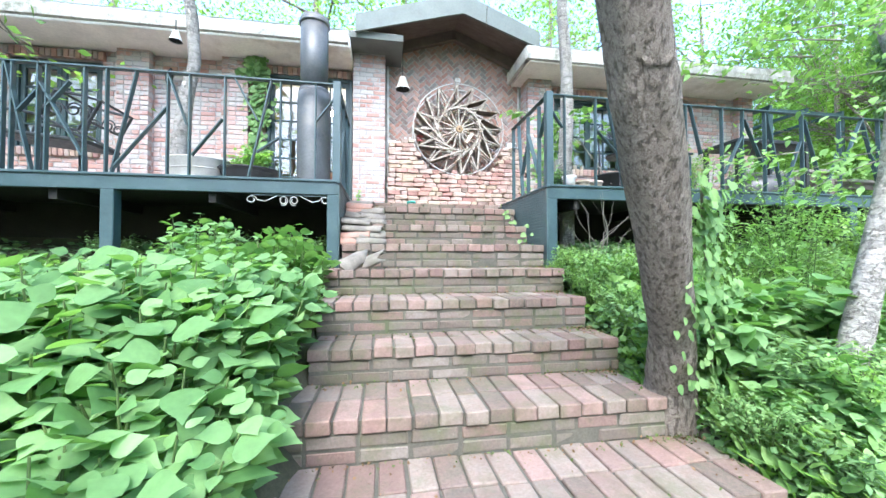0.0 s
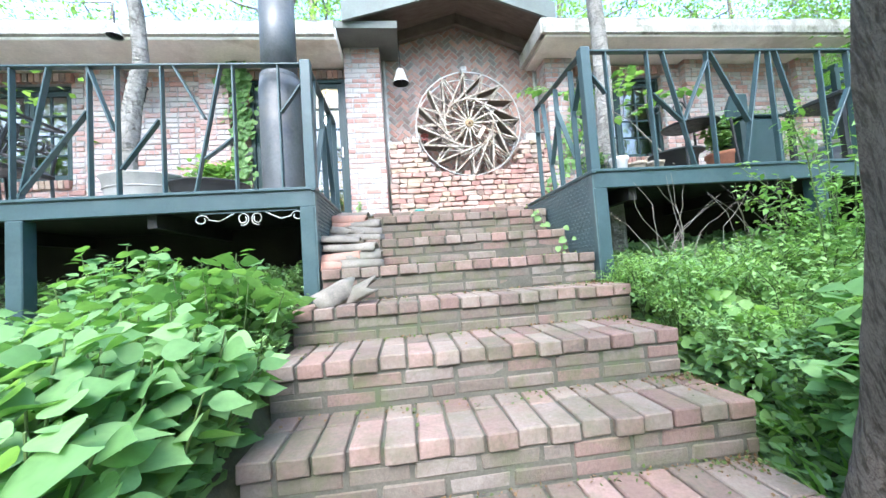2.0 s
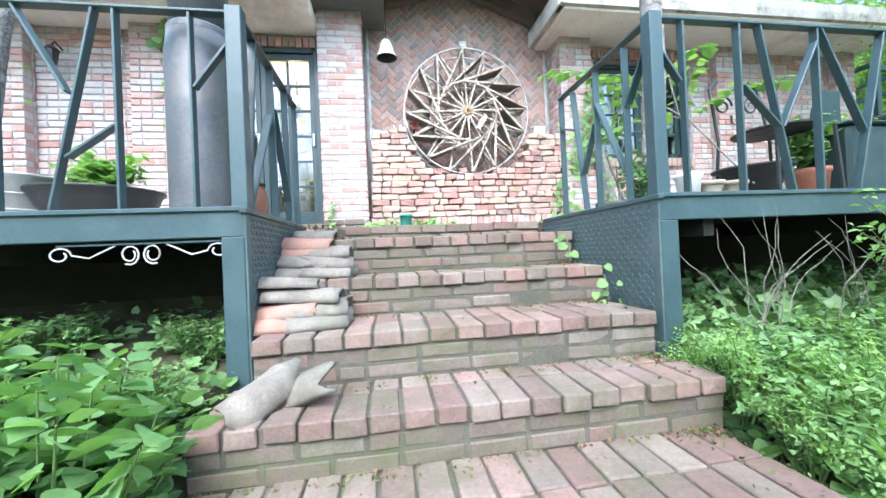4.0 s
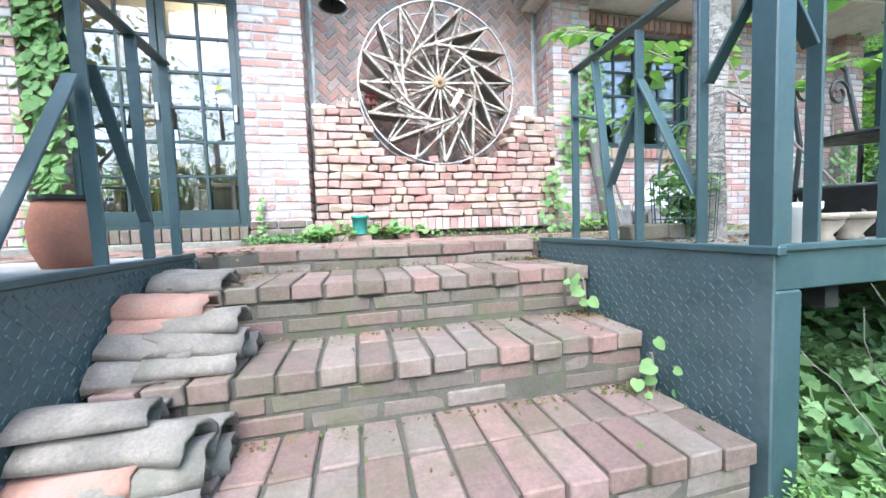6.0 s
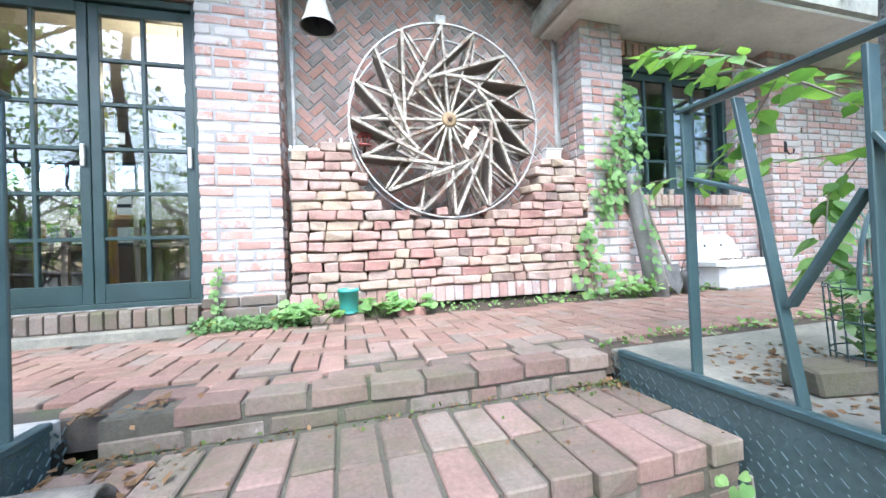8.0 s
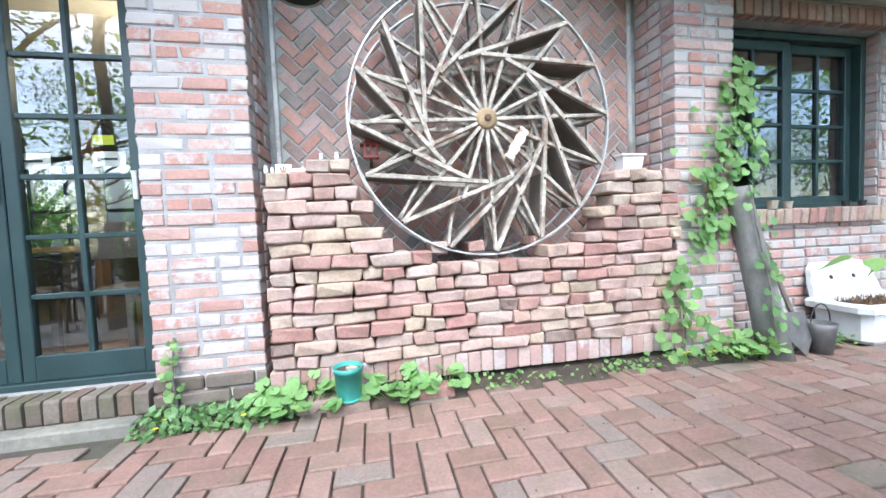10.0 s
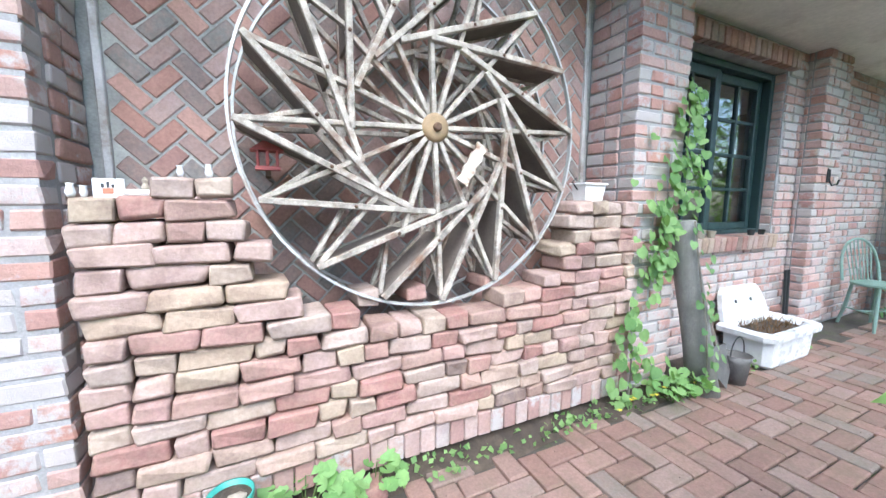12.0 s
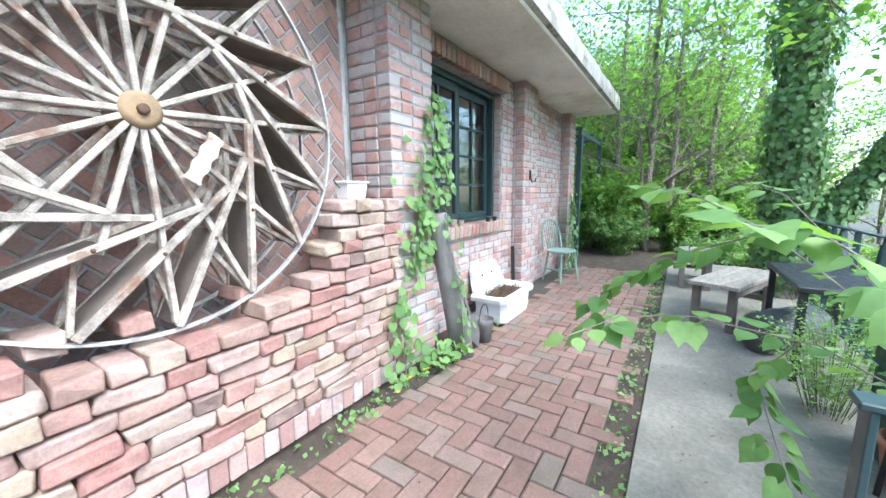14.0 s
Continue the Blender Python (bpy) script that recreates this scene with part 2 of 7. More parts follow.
def bark_material(name, dark, light, scale, run=0.3, floor=0.2):
    """Rough bark: short dark cracks between paler plates, with blotches of lichen."""
    m = Nodes(name, 0.95, spec=0.2)
    a = m.noise(scale, 3, 0.55, stretch=(1, 1, run))
    b = m.noise(scale * 0.6, 5, 0.7, stretch=(1, 1, 0.9))
    furrow = m.ramp(a, [(0.36, floor), (0.5, 1.0)])
    check = m.ramp(m.math("ABSOLUTE", m.math("SUBTRACT", b, 0.5)), [(0.0, 0.45), (0.025, 1.0)])
    crack = m.math("MULTIPLY", furrow, check)
    fine = m.noise(scale * 3, 5, 0.75, stretch=(1, 1, 0.8))
    plate = m.mix(m.ramp(fine, [(0.3, 0.0), (0.7, 1.0)]), dark, light)
    lichen = m.ramp(m.noise(11, 6, 0.75), [(0.5, 0.0), (0.66, 0.4)])
    plate = m.mix(lichen, plate, tuple(c * 1.12 + 0.02 for c in light))
    m.color(m.mix(crack, tuple(c * 0.5 for c in dark), plate))
    m.bump(m.math("ADD", m.math("MULTIPLY", crack, 1.0), m.math("MULTIPLY", fine, 0.8)), 1.0, 0.02)
    return m.mat


BARK = bark_material("bark", (0.21, 0.175, 0.145), (0.38, 0.33, 0.28), 52)
BARK_PALE = bark_material("pale_bark", (0.235, 0.22, 0.198), (0.385, 0.365, 0.335), 13, 4.5, 0.65)
LOG = plain("dead_log", (0.18, 0.175, 0.162), 0.9, var=0.3, scale=7, bump=0.6, stretch=(2, 2, 0.6), spots=(0.16, 0.16, 0.14))
TWIG = plain("twig", (0.2, 0.18, 0.15), 0.9, var=0.3, scale=20, bump=0.3)
STEM = plain("green_stem", (0.09, 0.14, 0.04), 0.7, var=0.3, scale=20, bump=0.2)
L_BROAD = leaf_material("broad_leaf", (0.095, 0.2, 0.07), (0.25, 0.415, 0.17), trans=0.42)
L_LIGHT = leaf_material("young_leaf", (0.17, 0.31, 0.095), (0.31, 0.47, 0.185), trans=0.45)
L_IVY = leaf_material("ivy_leaf", (0.08, 0.165, 0.06), (0.225, 0.36, 0.155), gloss=0.35, trans=0.25)
L_FERN = leaf_material("fine_leaf", (0.12, 0.23, 0.08), (0.265, 0.41, 0.165))
L_TREE = leaf_material("tree_leaf", (0.12, 0.22, 0.07), (0.28, 0.43, 0.15), trans=0.6)
L_SAPLING = leaf_material("sapling_leaf", (0.1, 0.21, 0.065), (0.25, 0.4, 0.135), gloss=0.5, trans=0.4)
L_MALLOW = leaf_material("mallow_leaf", (0.17, 0.32, 0.11), (0.29, 0.45, 0.19), gloss=0.6)
L_GRASS = leaf_material("grass_blade", (0.08, 0.2, 0.03), (0.24, 0.42, 0.09), gloss=0.5)
L_MOSS = leaf_material("moss", (0.05, 0.075, 0.02), (0.12, 0.16, 0.05), gloss=0.9, trans=0.1)
L_DRY = leaf_material("dry_leaf", (0.1, 0.06, 0.03), (0.22, 0.13, 0.07), gloss=0.7, trans=0.15)
FLOWER = plain("yellow_petal", (0.6, 0.5, 0.04), 0.6, var=0.1, scale=20, bump=0)
PAPER = plain("yellow_card", (0.55, 0.6, 0.03), 0.7, var=0.05, scale=10, bump=0)
PAPER_WHITE = plain("white_card", (0.72, 0.72, 0.7), 0.7, var=0.05, scale=10, bump=0)
INK = plain("dark_print", (0.04, 0.045, 0.05), 0.7, var=0.1, scale=10, bump=0)
RED_TIN = plain("red_tin", (0.4, 0.1, 0.09), 0.6, var=0.2, scale=20, bump=0.1)
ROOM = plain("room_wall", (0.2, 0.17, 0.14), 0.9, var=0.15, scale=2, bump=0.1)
DARK_ZINC = plain("tarnished_metal", (0.13, 0.125, 0.12), 0.6, metal=0.3, var=0.4, scale=14, bump=0.3, spots=(0.2, 0.19, 0.18))
# Near-black tone carries the under-deck shade on joists and boards.
SHADED_TIMBER = plain("shaded_timber", (0.022, 0.02, 0.018), 0.95, var=0.3, scale=8, bump=0.4)
ROOM_WOOD = plain("room_wood", (0.4, 0.24, 0.1), 0.6, var=0.25, scale=4, bump=0.1)


def glass_material():
    m = Nodes("window_glass", 0.0)
    t = m.t
    clear = t.nodes.new("ShaderNodeBsdfTransparent")
    clear.inputs["Color"].default_value = (0.86, 0.9, 0.88, 1)
    shine = t.nodes.new("ShaderNodeBsdfGlossy")
    shine.inputs["Roughness"].default_value = 0.0
    n = t.nodes.new("ShaderNodeBump")
    n.inputs["Strength"].default_value, n.inputs["Distance"].default_value = 0.06, 0.004
    t.links.new(m.noise(5, 2), n.inputs["Height"])
    t.links.new(n.outputs[0], shine.inputs["Normal"])
    fr = t.nodes.new("ShaderNodeFresnel")
    fr.inputs["IOR"].default_value = 1.52
    mx = t.nodes.new("ShaderNodeMixShader")
    t.links.new(m.math("MULTIPLY_ADD", fr.outputs[0], 1.3), mx.inputs[0])
    mx.inputs[0].links[0].from_node.inputs[2].default_value = 0.12
    t.links.new(clear.outputs[0], mx.inputs[1])
    t.links.new(shine.outputs[0], mx.inputs[2])
    t.links.new(mx.outputs[0], t.nodes["Material Output"].inputs["Surface"])
    return m.mat


GLASS = glass_material()
GLOW = bpy.data.materials.new("lamp_glow")
GLOW.use_nodes = True
GLOW.node_tree.nodes["Principled BSDF"].inputs["Emission Color"].default_value = (1, 0.8, 0.5, 1)
GLOW.node_tree.nodes["Principled BSDF"].inputs["Emission Strength"].default_value = 60


# ---- modelling helpers ----
rng = np.random.default_rng(7)


def thing(name, label, category, at=(0, 0, 0), group="", kind=""):
    ob = new(name)
    ob.empty_display_size = 0.1
    ob.location = at
    return tagged(ob, label, category, group, kind)


def finish(name, bm, material, smooth=False):
    me = bpy.data.meshes.new(name)
    bm.to_mesh(me)
    bm.free()
    me.materials.append(material)
    if smooth:
        me.polygons.foreach_set("use_smooth", [True] * len(me.polygons))
    return me


def part(name, bm, material, parent, label="", smooth=False):
    ob = new(name, finish(name, bm, material, smooth) if isinstance(bm, bmesh.types.BMesh) else bm)
    ob.parent = parent
    return tagged(ob, label)


def solo(name, bm, material, label, category, group="", kind="", smooth=False):
    return tagged(new(name, finish(name, bm, material, smooth)), label, category, group, kind)


def box(bm, a, b, bevel=0.0, m=None):
    """A box from corner a to corner b, with chamfered edges, moved by m."""
    a, b = Vector(a), Vector(b)
    mat = Matrix.Translation((a + b) / 2) @ Matrix.Diagonal((*(b - a), 1))
    geo = bmesh.ops.create_cube(bm, size=1, matrix=mat)["verts"]
    if bevel:
        edges = list({e for v in geo for e in v.link_edges})
        geo = list({v for f in bmesh.ops.bevel(bm, geom=edges, offset=bevel, segments=1, affect="EDGES")["faces"] for v in f.verts})
    if m is not None:
        bmesh.ops.transform(bm, matrix=m, verts=geo)
    return bm


def boxes(*pairs, bevel=0.0, m=None):
    bm = bmesh.new()
    for a, b in pairs:
        box(bm, a, b, bevel, m)
    return bm


def beam(bm, p, q, w, h, up=(0, 0, 1), bevel=0.0):
    """A bar from p to q, w wide and h deep along up."""
    p, q = Vector(p), Vector(q)
    x = (q - p).normalized()
    z = Vector(up)
    z = (z - x * z.dot(x)).normalized()
    y = z.cross(x)
    m = Matrix((x, y, z)).transposed().to_4x4()
    m.translation = (p + q) / 2
    L = (q - p).length
    return box(bm, (-L / 2, -w / 2, -h / 2), (L / 2, w / 2, h / 2), bevel, m)


def tube(bm, pts, radii, seg=8, rough=0.0, cap=True):
    pts = [Vector(p) for p in pts]
    if not hasattr(radii, "__len__"):
        radii = [radii] * len(pts)
    rings, ref = [], Vector((0.31, 0.95, 0.07))
    for i, p in enumerate(pts):
        d = (pts[min(i + 1, len(pts) - 1)] - pts[max(i - 1, 0)]).normalized()
        u = d.cross(ref)
        u = u.normalized() if u.length > 1e-4 else d.orthogonal().normalized()
        v = d.cross(u)
        ring = []
        for k in range(seg):
            a = 2 * math.pi * k / seg
            r = radii[i]
            if rough:
                r *= 1 + rough * noise.noise(Vector((math.cos(a) * 2 + p.x, math.sin(a) * 2 + p.y, p.z * 2.2)))
            ring.append(bm.verts.new(p + u * (math.cos(a) * r) + v * (math.sin(a) * r)))
        rings.append(ring)
    for a, b in zip(rings, rings[1:]):
        for k in range(seg):
            bm.faces.new((a[k], a[(k + 1) % seg], b[(k + 1) % seg], b[k]))
    if cap:
        bm.faces.new(rings[0][::-1])
        bm.faces.new(rings[-1])
    return bm


def lathe(bm, profile, seg=24, at=(0, 0, 0), sx=1.0, sy=1.0):
    """Turns (radius, height) pairs round the upright axis."""
    rings = []
    for r, z in profile:
        rings.append([bm.verts.new((at[0] + sx * r * math.cos(2 * math.pi * k / seg), at[1] + sy * r * math.sin(2 * math.pi * k / seg), at[2] + z)) for k in range(seg)])
    for a, b in zip(rings, rings[1:]):
        for k in range(seg):
            bm.faces.new((a[k], a[(k + 1) % seg], b[(k + 1) % seg], b[k]))
    bm.faces.new(rings[0][::-1])
    bm.faces.new(rings[-1])
    return bm


def arc(c, r, a0, a1, n=10, axis="y", squash=1.0):
    out = []
    for i in range(n + 1):
        a = radians(a0 + (a1 - a0) * i / n)
        out.append((c[0] + r * math.cos(a), c[1], c[2] + squash * r * math.sin(a)) if axis == "y" else (c[0] + r * math.cos(a), c[1] + squash * r * math.sin(a), c[2]))
    return out


# ---- bricks ----
def brick_variants(name, dims, material, chamfer=0.006, rough=0.04, count=5):
    """Chamfered bricks of unit size whose edges are true at the size dims."""
    made = []
    for _ in range(count):
        c = [min(0.45, chamfer / d) for d in dims]
        bm = bmesh.new()
        verts = {}
        for ax in range(3):
            for s in (-1, 1):
                for u in (-1, 1):
                    for v in (-1, 1):
                        p = [0, 0, 0]
                        p[ax], p[(ax + 1) % 3], p[(ax + 2) % 3] = s * 0.5, u * (0.5 - c[(ax + 1) % 3]), v * (0.5 - c[(ax + 2) % 3])
                        verts[ax, s, u, v] = bm.verts.new(p)
        corner = {(sx, sy, sz): (rng.random(3) - 0.5) * rough for sx in (-1, 1) for sy in (-1, 1) for sz in (-1, 1)}
        for (ax, s, u, v), vert in verts.items():
            sg = [0, 0, 0]
            sg[ax], sg[(ax + 1) % 3], sg[(ax + 2) % 3] = s, u, v
            vert.co += Vector(corner[tuple(sg)]) * 0.9
        bmesh.ops.convex_hull(bm, input=bm.verts[:])
        loose = [v for v in bm.verts if not v.link_faces]
        bmesh.ops.delete(bm, geom=loose, context="VERTS")
        made.append(finish(name, bm, material))
    return made


def worn_bricks(name, dims, material, radius, rough, count):
    """Bricks of unit size with rounded, knocked edges."""
    made = []
    half = [d / 2 for d in dims]
    for _ in range(count):
        bm = bmesh.new()
        table, r = {}, radius * rng.uniform(0.7, 1.4)
        lump = {c: (rng.random(3) - 0.5) * rough for c in [(a, b, c) for a in (-1, 1) for b in (-1, 1) for c in (-1, 1)]}

        def vert(key):
            if key not in table:
                end = [(-1 if k == 0 else 1 if k == 3 else 0) for k in key]
                length = math.sqrt(sum(abs(e) for e in end))
                side = tuple(-1 if k < 2 else 1 for k in key)
                table[key] = bm.verts.new([(s * (h - r) + r * e / length + j) / (2 * h) for s, h, e, j in zip(side, half, end, lump[side] + (rng.random(3) - 0.5) * 0.003)])
            return table[key]
        for ax in range(3):
            for s in (0, 3):
                for u in range(3):
                    for v in range(3):
                        ring = []
                        for du, dv in ((0, 0), (1, 0), (1, 1), (0, 1)):
                            key = [0, 0, 0]
                            key[ax], key[(ax + 1) % 3], key[(ax + 2) % 3] = s, u + du, v + dv
                            ring.append(vert(tuple(key)))
                        face = bm.faces.new(ring if s else ring[::-1])
                        face.smooth = not (u == 1 and v == 1)
        made.append(finish(name, bm, material))
    return made


def cell(center, size, rot=(0, 0, 0)):
    return Matrix.LocRotScale(center, Euler([radians(a) for a in rot]), size)


def lay(owner, cells, variants, joined_material, limit=300, near=None, name="brick"):
    """Lays bricks on owner: those of the nearest stretch as parts, the rest in one mesh."""
    if near:
        cells = sorted(cells, key=lambda m: near(m.translation))
    for i, m in enumerate(cells[:limit]):
        ob = new(name, variants[i * 7 % len(variants)])
        ob.parent, ob.matrix_basis = owner, m
    rest = cells[limit:]
    if rest:
        vs, fs, n = [], [], 0
        tables = []
        for me in variants:
            co = np.empty(len(me.vertices) * 3)
            me.vertices.foreach_get("co", co)
            tables.append((np.c_[co.reshape(-1, 3), np.ones(len(me.vertices))], [tuple(p.vertices) for p in me.polygons]))
        for i, m in enumerate(rest):
            co, faces = tables[i * 7 % len(tables)]
            vs.append(co @ np.array(m).T[:, :3])
            fs.extend([tuple(k + n for k in f) for f in faces])
            n += len(co)
        me = bpy.data.meshes.new("bricks")
        me.from_pydata(np.concatenate(vs).tolist(), [], fs)
        me.materials.append(joined_material)
        ob = new("bricks", me)
        ob.parent = owner
        tagged(ob, kind="stuff")


def courses(x0, x1, z0, z1, y, L=0.22, H=0.075, depth=0.1, header=0.0, holes=(), jit=0.003, axis="x", sign=1, joint=0.011):
    """Cells of running bond on a wall face; y is the outer face, holes are (x0, x1, z0, z1)."""
    out = []
    n = max(1, round((z1 - z0) / H))
    h = (z1 - z0) / n
    for r in range(n):
        z = z0 + (r + 0.5) * h
        x = x0
        first = True
        while x < x1 - 0.01:
            ln = L / 2 if (first and r % 2) else (L if rng.random() > header else L / 2)
            first = False
            e = min(x + ln, x1)
            if x1 - e < 0.05:
                e = x1
            spans = [(x, e)]
            for a, b, c, d in holes:
                if c - h * 0.4 < z < d + h * 0.4:
                    spans = [s for p, q in spans for s in ((p, min(q, a)), (max(p, b), q)) if s[1] - s[0] > 0.03]
            for p, q in spans:
                size = (q - p - joint, depth, h - joint)
                off = (rng.random(3) - 0.5) * 2 * jit
                c = (p + q) / 2
                if axis == "x":
                    out.append(cell((c, y + sign * (depth / 2 + off[1]), z + off[2] * 0.5), size, (0, 0, off[0] * 120)))
                else:
                    out.append(cell((y + sign * (depth / 2 + off[1]), c, z + off[2] * 0.5), (depth, size[0], size[2]), (0, 0, off[0] * 120)))
            x = e
    return out


def herringbone(u, x0, x1, y0, y1):
    """Centres and turns of 2 : 1 bricks in herringbone over a rectangle."""
    out = []
    for i in range(math.floor(x0 / u) - 2, math.ceil(x1 / u) + 2):
        for j in range(math.floor(y0 / u) - 2, math.ceil(y1 / u) + 2):
            k = (i - j) % 4
            if k == 0:
                out.append(((i + 1) * u, (j + 0.5) * u, True))
            elif k == 2:
                out.append(((i + 0.5) * u, j * u, False))
    return [c for c in out if x0 <= c[0] <= x1 and y0 <= c[1] <= y1]


# ---- leaves ----
def leaf_shape(widths, droop, cup, start=0.0):
    """A leaf one long from its widths along the midrib: three points across at each station."""
    n = len(widths)
    co, faces = [(start, 0, 0)], []
    for i, w in enumerate(widths):
        u = start + (1 - start) * (i + 1) / (n + 1)
        z = -droop * u * u
        co += [(u, 0, z), (u - 0.04, w, z + cup * w), (u - 0.04, -w, z + cup * w)]
    co.append((1, 0, -droop))
    faces += [(0, 1, 2), (0, 3, 1)]
    for i in range(n - 1):
        m, k = 1 + 3 * i, 4 + 3 * i
        faces += [(m, k, k + 1, m + 1), (m, m + 2, k + 2, k)]
    m = 1 + 3 * (n - 1)
    faces += [(m, len(co) - 1, m + 1), (m, m + 2, len(co) - 1)]
    return np.array(co), faces


LEAF = leaf_shape((0.2, 0.31, 0.34, 0.3, 0.205, 0.09), 0.2, 0.11)
LOBED = (np.array([(0.5, 0, -0.05)] + [(0.5 + (0.5 if k % 2 else 0.43) * math.cos(2 * math.pi * (k + 0.5) / 16), (0.5 if k % 2 else 0.43) * math.sin(2 * math.pi * (k + 0.5) / 16), 0.05 if k % 2 else 0.0) for k in range(16)]),
         [(0, 1 + k, 1 + (k + 1) % 16) for k in range(16) if k not in (7,)])
SMALL = (np.array([(0, 0, 0), (0.45, 0.33, 0.05), (0.45, -0.33, 0.05), (1, 0, -0.12)]), [(0, 2, 3, 1)])
ROUND = (np.array([(0.0, 0, 0), (-0.1, 0.3, 0.05), (0.15, 0.52, 0.07), (0.5, 0.5, 0.04), (0.8, 0.28, -0.02), (1, 0, -0.12), (0.8, -0.28, -0.02), (0.5, -0.5, 0.04), (0.15, -0.52, 0.07), (-0.1, -0.3, 0.05), (0.5, 0, -0.04)]),
         [(0, 10, 2, 1), (10, 4, 3, 2), (10, 5, 4), (0, 9, 8, 10), (10, 8, 7, 6), (10, 6, 5)])
BLADE = (np.array([(0, 0.03, 0), (0, -0.03, 0), (0.5, 0.03, 0.02), (0.5, -0.03, 0.02), (1, 0, -0.2)]), [(0, 1, 3, 2), (2, 3, 4)])


IVY = (np.array([(0.42, 0, -0.05)] + [(0.42 + q * math.cos(radians(a)), q * math.sin(radians(a)), 0.03 * (k % 2)) for k, (a, q) in enumerate(((180, 0.3), (150, 0.5), (115, 0.4), (85, 0.55), (50, 0.36), (0, 0.62), (-50, 0.36), (-85, 0.55), (-115, 0.4), (-150, 0.5)))]),
       [(0, 1 + k, 1 + (k + 1) % 10) for k in range(10)])


def leaves(name, pos, ahead, up, size, material, shape=LEAF, wide=1.0):
    """One mesh of many leaves: places, the ways they point, their upper sides and lengths."""
    pos, ahead, up = (np.asarray(a, float) for a in (pos, ahead, up))
    size = np.broadcast_to(np.asarray(size, float), (len(pos),))
    x = ahead / (np.linalg.norm(ahead, axis=1, keepdims=True) + 1e-9)
    y = np.cross(up, x)
    y /= np.linalg.norm(y, axis=1, keepdims=True) + 1e-9
    z = np.cross(x, y)
    co, faces = shape
    v = pos[:, None] + size[:, None, None] * (co[None, :, 0:1] * x[:, None] + wide * co[None, :, 1:2] * y[:, None] + co[None, :, 2:3] * z[:, None])
    k = len(co)
    me = bpy.data.meshes.new(name)
    loops = np.concatenate([np.array(f) for f in faces])
    counts = np.array([len(f) for f in faces])
    n = len(pos)
    me.vertices.add(n * k)
    me.vertices.foreach_set("co", v.reshape(-1))
    me.loops.add(n * len(loops))
    me.loops.foreach_set("vertex_index", (loops[None] + k * np.arange(n)[:, None]).reshape(-1))
    me.polygons.add(n * len(faces))
    starts = np.concatenate([[0], np.cumsum(counts)[:-1]])
    me.polygons.foreach_set("loop_start", (starts[None] + len(loops) * np.arange(n)[:, None]).reshape(-1))
    me.update(calc_edges=True)
    me.validate()
    me.polygons.foreach_set("use_smooth", [True] * len(me.polygons))
    me.materials.append(material)
    return me


def unit(n):
    v = rng.normal(size=(n, 3))
    return v / np.linalg.norm(v, axis=1, keepdims=True)


def land(x, y):
    """Height of the ground: a bank that climbs to the terrace, level beyond, a hill behind the house."""
    ys = (-60, -6, 0.6, 1.3, 1.75, 2.15, 2.5, 3.3, 4.5, 4.9, 9.5, 40, 90, 400)
    zs = (-6, -2.2, -1.86, -1.58, -1.38, -1.29, -1.13, -0.82, -0.55, -0.04, -0.04, 7, 16, 30)
    z = float(np.interp(y, ys, zs))
    if x > 7.0:
        k = min(1.0, (x - 7.0) / 3.0)
        z = z * (1 - k) + k * float(np.interp(y, (-60, -6, 0, 3, 4.4, 9, 40, 400), (-6, -2.4, -1.6, -0.9, -0.1, 0.2, 7, 30)))
    return z + 0.05 * noise.noise(Vector((x * 0.9, y * 0.9, 0)))


# ---- ground ----
def build_ground():
    xs = np.unique(np.concatenate([np.linspace(-9, 10, 77), np.linspace(-60, 60, 41), (-400, -200, -120, 120, 200, 400)]))
    ys = np.unique(np.concatenate([np.linspace(-2, 8, 61), np.linspace(-60, 60, 41), (-400, -200, -120, 120, 200, 400)]))
    verts = []
    for y in ys:
        for x in xs:
            z = land(x, y)
            if -0.46 < x < 1.56 and 0.7 < y < 4.75:
                z -= 0.35
            verts.append((x, y, z))
    n = len(xs)
    faces = [(j * n + i, j * n + i + 1, (j + 1) * n + i + 1, (j + 1) * n + i) for j in range(len(ys) - 1) for i in range(n - 1)]
    me = bpy.data.meshes.new("ground")
    me.from_pydata(verts, [], faces)
    me.materials.append(GROUND)
    me.polygons.foreach_set("use_smooth", [True] * len(me.polygons))
    tagged(new("ground", me), "dark woodland soil bank under plants, rising to the terrace", "ground", kind="structure")


build_ground()

WALL_Y, PILLAR_Y, NICHE_Y = 6.22, 6.03, 6.38
PATIO_X0, PATIO_X1, DECK_BACK = -9.0, 7.1, 4.62


# ---- house walls ----
def wall_piece(name, spans, label, material=MORTAR):
    return solo(name, boxes(*spans), material, label, "wall", kind="structure")


wall_west = wall_piece("wall_west", [((-9.0, WALL_Y + 0.012, -0.1), (-5.42, 6.5, 2.55)), ((-5.42, WALL_Y + 0.012, -0.1), (-4.22, 6.5, 0.92)), ((-5.42, WALL_Y + 0.012, 2.3), (-4.22, 6.5, 2.55)),
                                      ((-4.22, WALL_Y + 0.012, -0.1), (-1.88, 6.5, 2.55)), ((-1.88, WALL_Y + 0.012, 2.3), (-0.5, 6.5, 2.55)), ((-1.88, 6.13, -0.1), (-0.5, 6.5, 0.165))],
                       "pinkish old brick house wall with pale lime patches")
